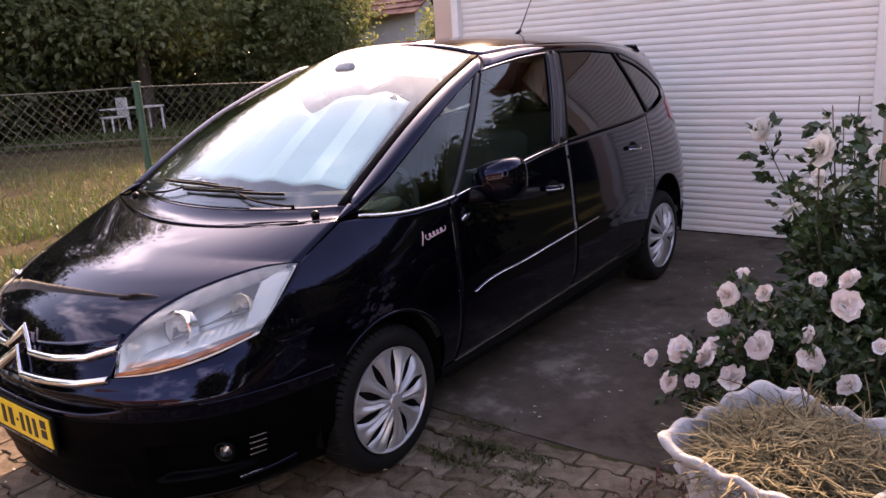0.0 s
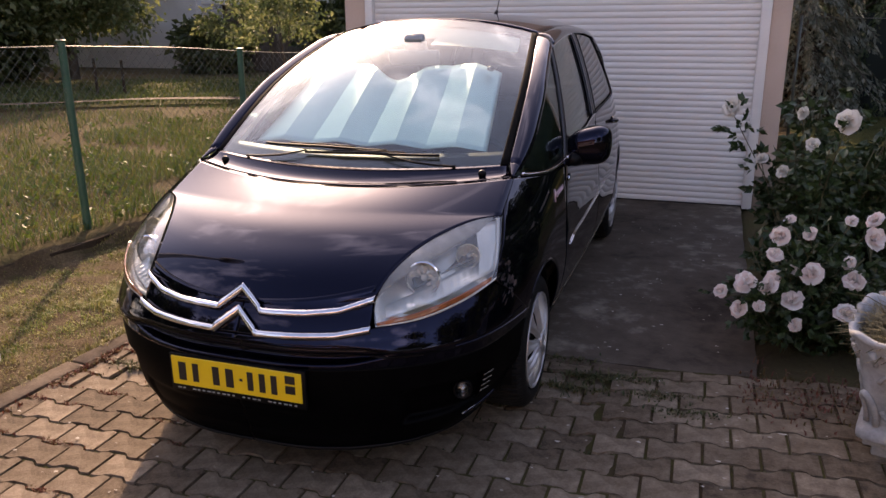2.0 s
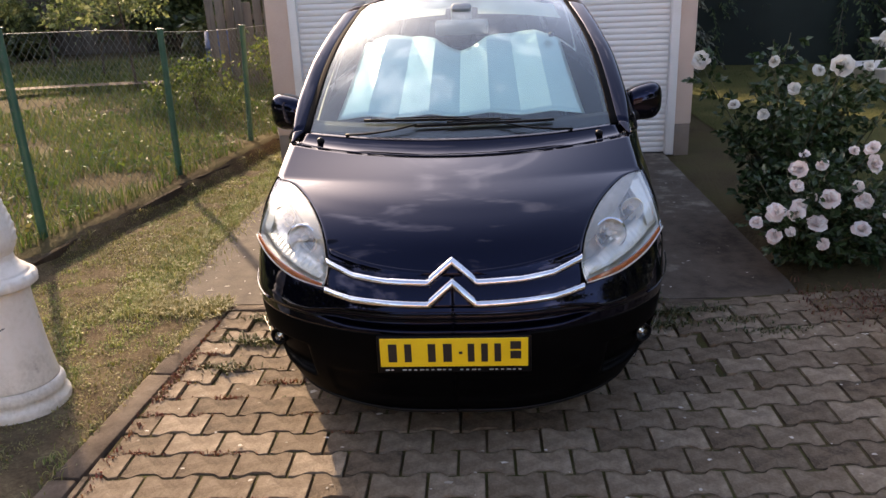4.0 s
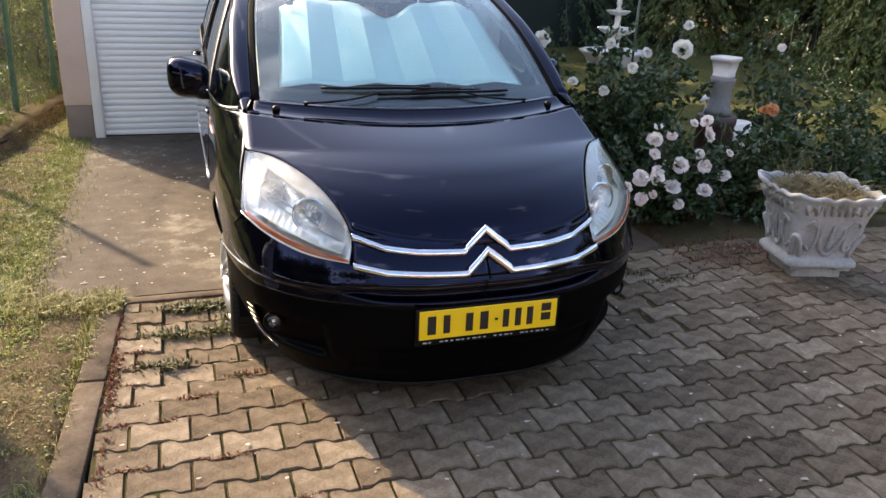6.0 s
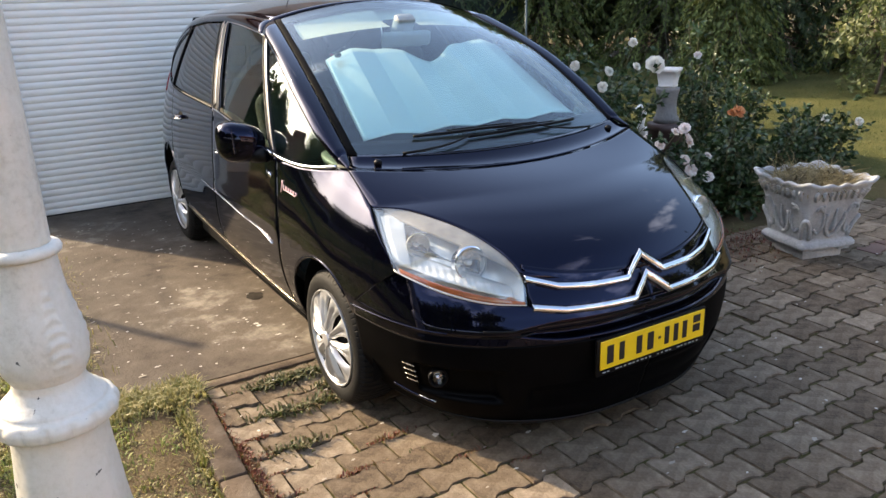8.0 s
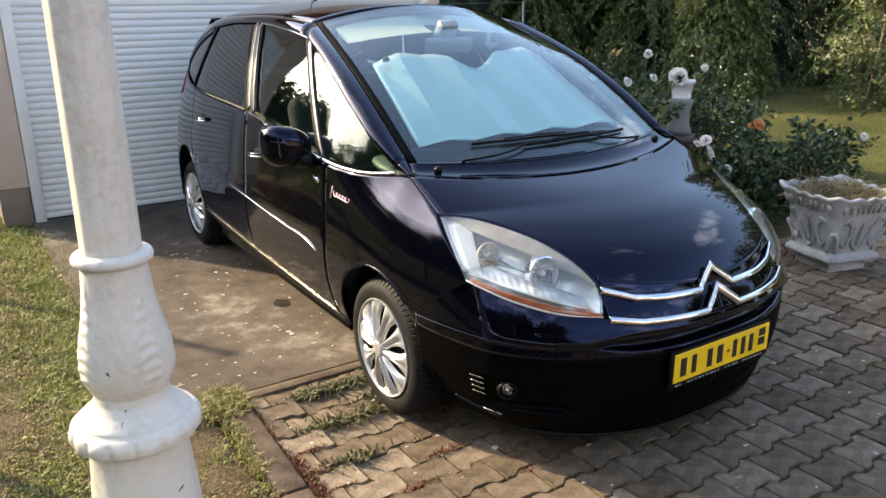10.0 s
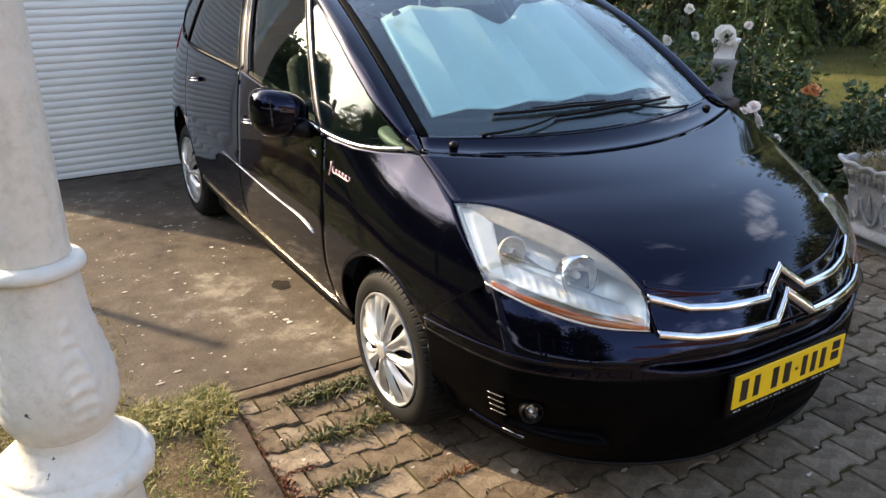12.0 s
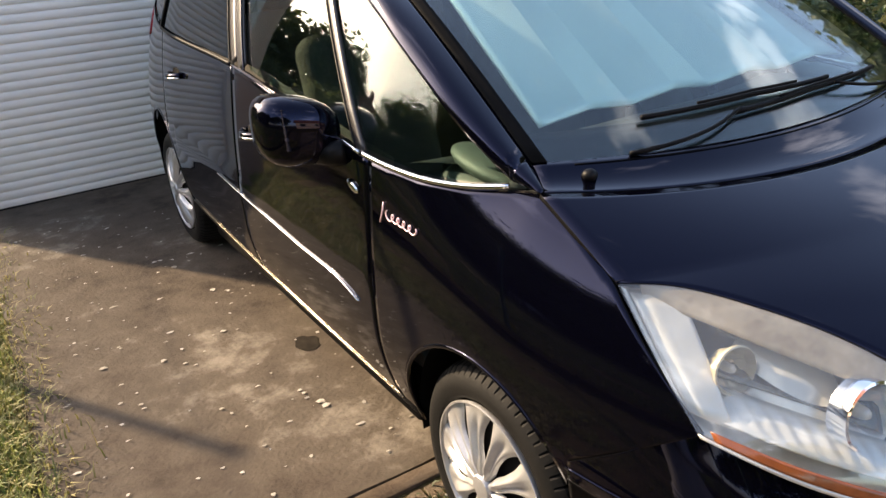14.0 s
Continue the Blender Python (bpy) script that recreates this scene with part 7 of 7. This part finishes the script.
# ---- lawn, weeds and litter ----


def strip_lawn(r):
    y = r.uniform(-1.6, 9.5)
    x = r.uniform(fence_x(y) + 0.22, -1.44)
    bare = noise.noise((x * 2.2, y * 1.4, 5.0))
    if y > 1.39 and x > -1.775:
        return None
    clump = noise.noise((x * 9, y * 9, 7.0))
    worn = 0.62 * smooth((0.36 + 0.9 * (x + 1.75) - y) / 0.3) * smooth((x + 2.15) / 0.2) * smooth((y + 0.75) / 0.3) * 0.6 * (1 if r.random() > 0.06 else 0)
    if bare + 0.35 * clump < -0.80 + worn * 1.6 + (0.12 if y > 4.6 else 0):
        return None
    near = (1.5 if -2.05 < x < -1.62 and 1.2 < y < 4.6 else 1.0) * (0.9 + 0.9 * max(0, clump))
    return x, y, near * (0.6 + 0.7 * max(0, bare + 0.4))


def fringe(r):
    if r.random() < 0.3:
        y = r.uniform(-1.2, 1.3)
        if y < 0.75 and r.random() > 0.15:
            return None
        return -1.435 + 0.042 * (y - 1.33) + r.gauss(0, 0.02), y, 0.9
    if r.random() < 0.55:
        return -1.78 + r.gauss(0, 0.07), r.uniform(1.3, 4.7), 1.2
    return r.uniform(-1.75, -1.33), 1.36 + r.gauss(0, 0.06), 1.3


def garden(r):
    y = r.uniform(-2.0, 12.5)
    x = fence_x(y) + 0.1 - abs(r.gauss(0, 3.4))
    if noise.noise((x * 0.8, y * 0.8, 9.0)) < -0.34:
        return None
    return x, y, 0.6 + 0.8 * max(0, noise.noise((x * 0.6, y * 0.6, 2.0)) + 0.4)


def right_lawn(r):
    x, y = r.uniform(2.6, 13.0), r.uniform(1.7, 12.0)
    if x < 3.0 and y < 3.4:
        return None
    return x, y, 1.0


def far_lawn(r):
    u = r.random()
    p = path_line(u)
    d = abs(r.gauss(0, 3.0))
    return p.x - 0.3 - d * 0.3, p.y + 0.5 + d, 1.0


grass("dry_lawn", 96000, strip_lawn, (0.012, 0.036), GRASS, "patchy dry yellow-green lawn beside the drive", seed=2, lean=1.1, width=0.0066)
TUFTS = []
tr = random.Random(31)
for k in range(640):
    ty = tr.uniform(-1.2, 6.5)
    near_slab = ty > 1.3 and tr.random() < 0.75
    tx = -1.80 - abs(tr.gauss(0, 0.10)) if near_slab else tr.uniform(fence_x(ty) + 0.3, -1.5 if ty < 1.3 else -1.8)
    if tx < fence_x(ty) + 0.25 or (ty < 0.36 + 0.9 * (tx + 1.75) and tx > -2.1 and tr.random() < 0.8):
        continue
    TUFTS.append((tx, ty, tr.uniform(0.6, 1.3) * (1.2 if near_slab else 0.8)))


def tuft(r):
    x, y, s = r.choice(TUFTS)
    return x + r.gauss(0, 0.035), y + r.gauss(0, 0.045), s


grass("grass_tufts", 40000, tuft, (0.018, 0.052), TUFT, "fresher green tufts in the lawn by the slab", seed=13, lean=1.2, width=0.0055)
grass("lawn_fringe", 5600, fringe, (0.02, 0.06), GRASS, "longer dry grass along the slab edge", seed=3, ground=lambda x, y: -0.006, lean=1.3)
grass("garden_weeds", 52000, garden, (0.05, 0.17), WEED, "weeds and rough grass in the garden plot", seed=4, width=0.008)
grass("back_lawn", 42000, right_lawn, (0.02, 0.05), GREEN_GRASS, "green lawn beyond the rose bed", seed=5, width=0.007)
grass("far_lawn", 9000, far_lawn, (0.06, 0.14), GREEN_GRASS, "sunny lawn beyond the garden path", seed=6, width=0.03)


def broad_weeds(r):
    y = r.uniform(-1.5, 10.0)
    x = fence_x(y) + 0.05 - abs(r.gauss(0, 2.4))
    return x, y


weed_leaves = []
r = random.Random(77)
for k in range(900):
    x, y = broad_weeds(r)
    if noise.noise((x * 0.9, y * 0.9, 1.0)) < -0.1:
        continue
    z = ground_z(x, y)
    for j in range(7):
        a = r.uniform(0, 6.283)
        weed_leaves.append(leaf((x, y, z + r.uniform(0, 0.12)), (math.cos(a), math.sin(a), r.uniform(0.1, 0.9)), r.uniform(0.03, 0.085), r, 0.5))
place("broad_weeds", mesh("broad_weeds", *joined(weed_leaves), WEED, smooth=False), None, "broad-leaved weeds in the garden plot", "stuff", "weeds")

# weeds in the paving joints
PITCH_X, PITCH_Y, ROW_TURN = 0.2080, 0.1415, 0.016
spots = [(-1.05, 1.22), (-0.95, 1.24), (-0.85, 1.20), (-1.10, 1.02), (-0.90, 1.03), (-0.78, 1.05), (-1.15, 0.72), (-0.65, 1.30), (-0.5, 1.34), (1.05, 1.22), (1.25, 1.20), (1.38, 1.08), (1.0, 1.10), (1.5, 0.9), (0.9, 1.33)]


PAVER_FROM = -0.100      # y of the middle of one row of pavers


def joint_y(y):
    """The paving joint nearest to y."""
    return PAVER_FROM + PITCH_Y / 2 + PITCH_Y * round((y - PAVER_FROM) / PITCH_Y - 0.5)


def joint_weeds(r):
    if r.random() < 0.6:
        x, y = r.choice(spots)
        return x + r.gauss(0, 0.07), joint_y(y) + r.gauss(0, 0.010 if r.random() < 0.5 else 0.032), 1.2
    x = r.uniform(-1.3, 2.2)
    row = int(r.uniform(0, 17))
    return x, PAVER_FROM + (9.5 - row) * PITCH_Y + ROW_TURN * (x + 0.9) + r.gauss(0, 0.006), 0.45 if noise.noise((x * 2, row * 0.8, 3)) > 0.05 else 0.2


grass("joint_weeds", 5600, joint_weeds, (0.010, 0.032), JOINT_WEED, "small weeds growing in the paving joints", seed=8, ground=lambda x, y: rise(x) - 0.008, lean=1.5, width=0.008)
red_spots = [(-1.30, 0.62), (-1.31, 0.50), (-1.29, 0.40), (-0.95, -0.02), (-0.88, 0.0), (-1.0, 0.36), (-0.8, 0.55), (-1.30, 0.28), (-1.28, 0.78), (-1.1, 0.2), (-0.62, 0.30), (-1.24, -0.1), (-0.7, -0.25), (-1.05, -0.45), (-0.45, 0.05)]
grass("red_weeds", 1500, lambda r: (lambda s: (s[0] + r.gauss(0, 0.045), joint_y(s[1]) + r.gauss(0, 0.007), 0.7))(r.choice(red_spots)), (0.012, 0.035), RED_WEED, "reddish weeds along the kerb joints", seed=9, ground=lambda x, y: -0.006, lean=1.0, width=0.006)

grass("kerb_weeds", 900, lambda r: (-1.322 + r.gauss(0, 0.010), r.uniform(0.36, 0.80) if r.random() < 0.7 else r.uniform(-0.6, 1.2), 0.8), (0.015, 0.045), RED_WEED, "dark red weeds along the kerb", seed=22, ground=lambda x, y: -0.006, lean=1.0, width=0.007)
grass("withered_weeds", 800, lambda r: (r.uniform(1.78, 2.5) - 0.1 * r.random(), 1.20 + r.gauss(0, 0.13), 0.8), (0.015, 0.06), RED_WEED, "withered reddish weeds between slab and planter", seed=21, ground=lambda x, y: rise(x) - 0.004, lean=1.5, width=0.008)

# fallen petals and grit
bits = []
r = random.Random(12)
for k in range(620):
    if k < 300:
        x, y, z = r.uniform(-1.7, -0.3), r.uniform(1.5, 4.6), 0.0035
    elif k < 380:
        x, y, z = r.uniform(0.9, 1.75), r.uniform(1.5, 4.6), 0.0035
    else:
        x, y, z = r.uniform(-1.3, 2.6), r.uniform(-0.8, 1.3), 0.006
        z += rise(x)
    s = r.uniform(0.003, 0.012) * (1.8 if r.random() < 0.15 else 1)
    a = r.uniform(0, 6.283)
    w = r.uniform(0.35, 0.9)
    c = [Vector((x + s * f * math.cos(a + t) * (1.3 - 0.5 * w), y + s * f * math.sin(a + t) * w, z + SLAB_RISE * (y - 1.42) / 3.6 * (y > 1.42) + (0.002 if j % 2 else 0))) for j, (t, f) in enumerate(((0, 1), (1.3, 0.8), (2.6, 1.1), (3.9, 0.7), (5.1, 0.9)))]
    bits.append((c, [(0, 1, 2, 3, 4)]))
place("litter", mesh("litter", *joined(bits), PEBBLE, smooth=False), None, "pale fallen petals and grit on the drive", "stuff", "litter")
stain = [Vector((-0.765, 2.31, 0))] + [Vector((-0.765 + k / 3 * 0.048 * (1 + 0.28 * noise.noise((math.cos(a) * 1.5, math.sin(a) * 1.5, 2))) * math.cos(a), 2.31 + k / 3 * 0.062 * (1 + 0.28 * noise.noise((math.cos(a) * 1.5, math.sin(a) * 1.5, 2))) * math.sin(a), 0)) for k in (1, 2, 3) for a in np.linspace(0, 2 * math.pi, 28, endpoint=False)]
for p in stain:
    u, v = (p.x + 1.76) / 3.56, (p.y - 1.425) / 3.635
    p.z = 0.002 * noise.noise((u * 9, v * 9, 2)) + SLAB_RISE * v + 0.0022
stain = stain, [(0, 1 + k, 1 + (k + 1) % 28) for k in range(28)] + [(1 + 28 * j + k, 29 + 28 * j + k, 29 + 28 * j + (k + 1) % 28, 1 + 28 * j + (k + 1) % 28) for j in (0, 1) for k in range(28)]
place("oil_stain", mesh("oil_stain", *stain, OIL), None, "dark oil stain on the concrete", "structure", "ground")


# ---- kerbs and pavers, piece by piece ----
for k in range(7):
    y1 = 1.40 - 0.80 * k
    y0 = y1 - 0.79
    mid = (y0 + y1) / 2
    x = -1.375 + 0.042 * (mid - 1.33) - 0.0
    bm = bmesh.new()
    box(bm, (-0.055, -0.394, -0.12), (0.055, 0.394, 0.006), 0.012)
    bmesh.ops.transform(bm, matrix=Matrix.Translation((x, mid, 0.001 * (k % 3))) @ Euler((0, 0.02 * math.sin(k * 2.0), -0.042)).to_matrix().to_4x4(), verts=bm.verts)
    ob = place("kerb_stone", bm_mesh("kerb_stone", bm, KERB), None, "weathered concrete kerb stone edging the paving", category="kerb")
    tagged(ob, group="kerb stones beside the paving")
for k in range(4):
    x0 = -1.31 + 0.78 * k
    bm = bmesh.new()
    box(bm, (x0, 1.352 + 0.004 * (k % 2), -0.1), (x0 + 0.772, 1.416, 0.001), 0.008)
    ob = place("kerb_stone", bm_mesh("kerb_stone", bm, KERB), None, "flush concrete strip between slab and paving", category="kerb")
    tagged(ob, group="kerb stones beside the paving")


def paver_data(seed, cut=None):
    """A double-T paver: its long sides step in towards the middle, its top edges are worn."""
    r = random.Random(seed)
    lx, ly, step, gap = PITCH_X, PITCH_Y, 0.0125, 0.0075
    ring = []
    for sy in (-1, 1):
        side = []
        for f, d in ((-0.5, 0.9), (-0.34, 1.0), (-0.28, 0.55), (-0.21, -0.6), (-0.14, -1.0), (0.14, -1.0), (0.21, -0.6), (0.28, 0.55), (0.34, 1.0), (0.5, 0.9)):
            trim = 0.004 if abs(f) == 0.5 else 0.0
            side.append((f * (lx - gap), sy * ((ly - gap) / 2 + step * d - trim) + r.uniform(-0.0022, 0.0022)))
        ring += side if sy < 0 else side[::-1]
    if cut is not None:
        ring = [(max(x, cut), y) for x, y in ring]
    n = len(ring)
    verts = [(x, y, -0.018) for x, y in ring] + [(x * (1 - 0.006 / lx), y * (1 - 0.008 / ly), r.uniform(-0.0008, 0.0006)) for x, y in ring]
    faces = [tuple(range(n, 2 * n))]
    for k in range(n):
        faces.append((k, (k + 1) % n, n + (k + 1) % n, n + k))
    return verts, faces


paving = place("paving", mesh("paving", *sheet(lambda u, v: (-1.33 + 5.1 * u, -4.3 + 5.62 * v, -0.020 + rise(-1.33 + 5.1 * u) + sag(-1.33 + 5.1 * u, -4.3 + 5.62 * v)), 60, 60), JOINT), None, "interlocking grey-brown concrete pavers with mossy joints", "structure", "paving")
PAVERS = [mesh("paver", *paver_data(s), PAVER, smooth=False) for s in range(8)]
r = random.Random(99)
rest, flare_rest = [], []
for row in range(10, -30, -1):
    across = 0.62 if row == 10 else 1.0      # the last row before the slab is cut narrow
    for col in range(-4, 24):
        x = -0.829 + PITCH_X * (col + (1.0 if row % 2 else 0.5))
        y = PAVER_FROM + PITCH_Y * row + ROW_TURN * (x + 0.9) - (0.028 if row == 10 else 0)
        left = -1.315 + 0.042 * (y - 1.33)
        if x + PITCH_X / 2 < left + 0.03 or x > 3.75 or y < -4.2:
            continue
        cut = left - x + 0.006 if x - PITCH_X / 2 < left + 0.004 else None
        dip = 0.004 * noise.noise((x * 1.3, y * 1.3, 8)) + r.uniform(-0.002, 0.002) + sag(x, y)
        slope = (rise(x + 0.1) - rise(x - 0.1)) / 0.2
        m = Matrix.Translation((x, y, dip + rise(x))) @ Euler((r.gauss(0, 0.007), r.gauss(0, 0.006) - slope, ROW_TURN + r.gauss(0, 0.006))).to_matrix().to_4x4() @ Matrix.Diagonal((1, across, 1, 1))
        # patches at the right tinted reddish to stand in for lens flare
        red = (x > 1.9 and -0.2 < y < 0.8 and noise.noise((x * 1.6, y * 1.6, 4)) > 0.22) or (x > 1.25 and y < -0.62 and noise.noise((x * 2.5, y * 2.5, 6)) > -0.05)
        if x < 1.62 and y > -1.02 and not red:
            place("paver", PAVERS[r.randrange(8)] if cut is None else mesh("paver", *paver_data(r.randrange(8), cut), PAVER, smooth=False), paving, m=m)
        else:
            v, f = paver_data(r.randrange(8), cut)
            (flare_rest if red else rest).append(([m @ Vector(p) for p in v], f))
place("outer_pavers", mesh("outer_pavers", *joined(rest), PAVER_JOINED, smooth=False), paving, kind="stuff")
place("red_pavers", mesh("red_pavers", *joined(flare_rest), PAVER_FLARE, smooth=False), paving, "pavers tinted reddish for the pink lens flare over them", "stuff")
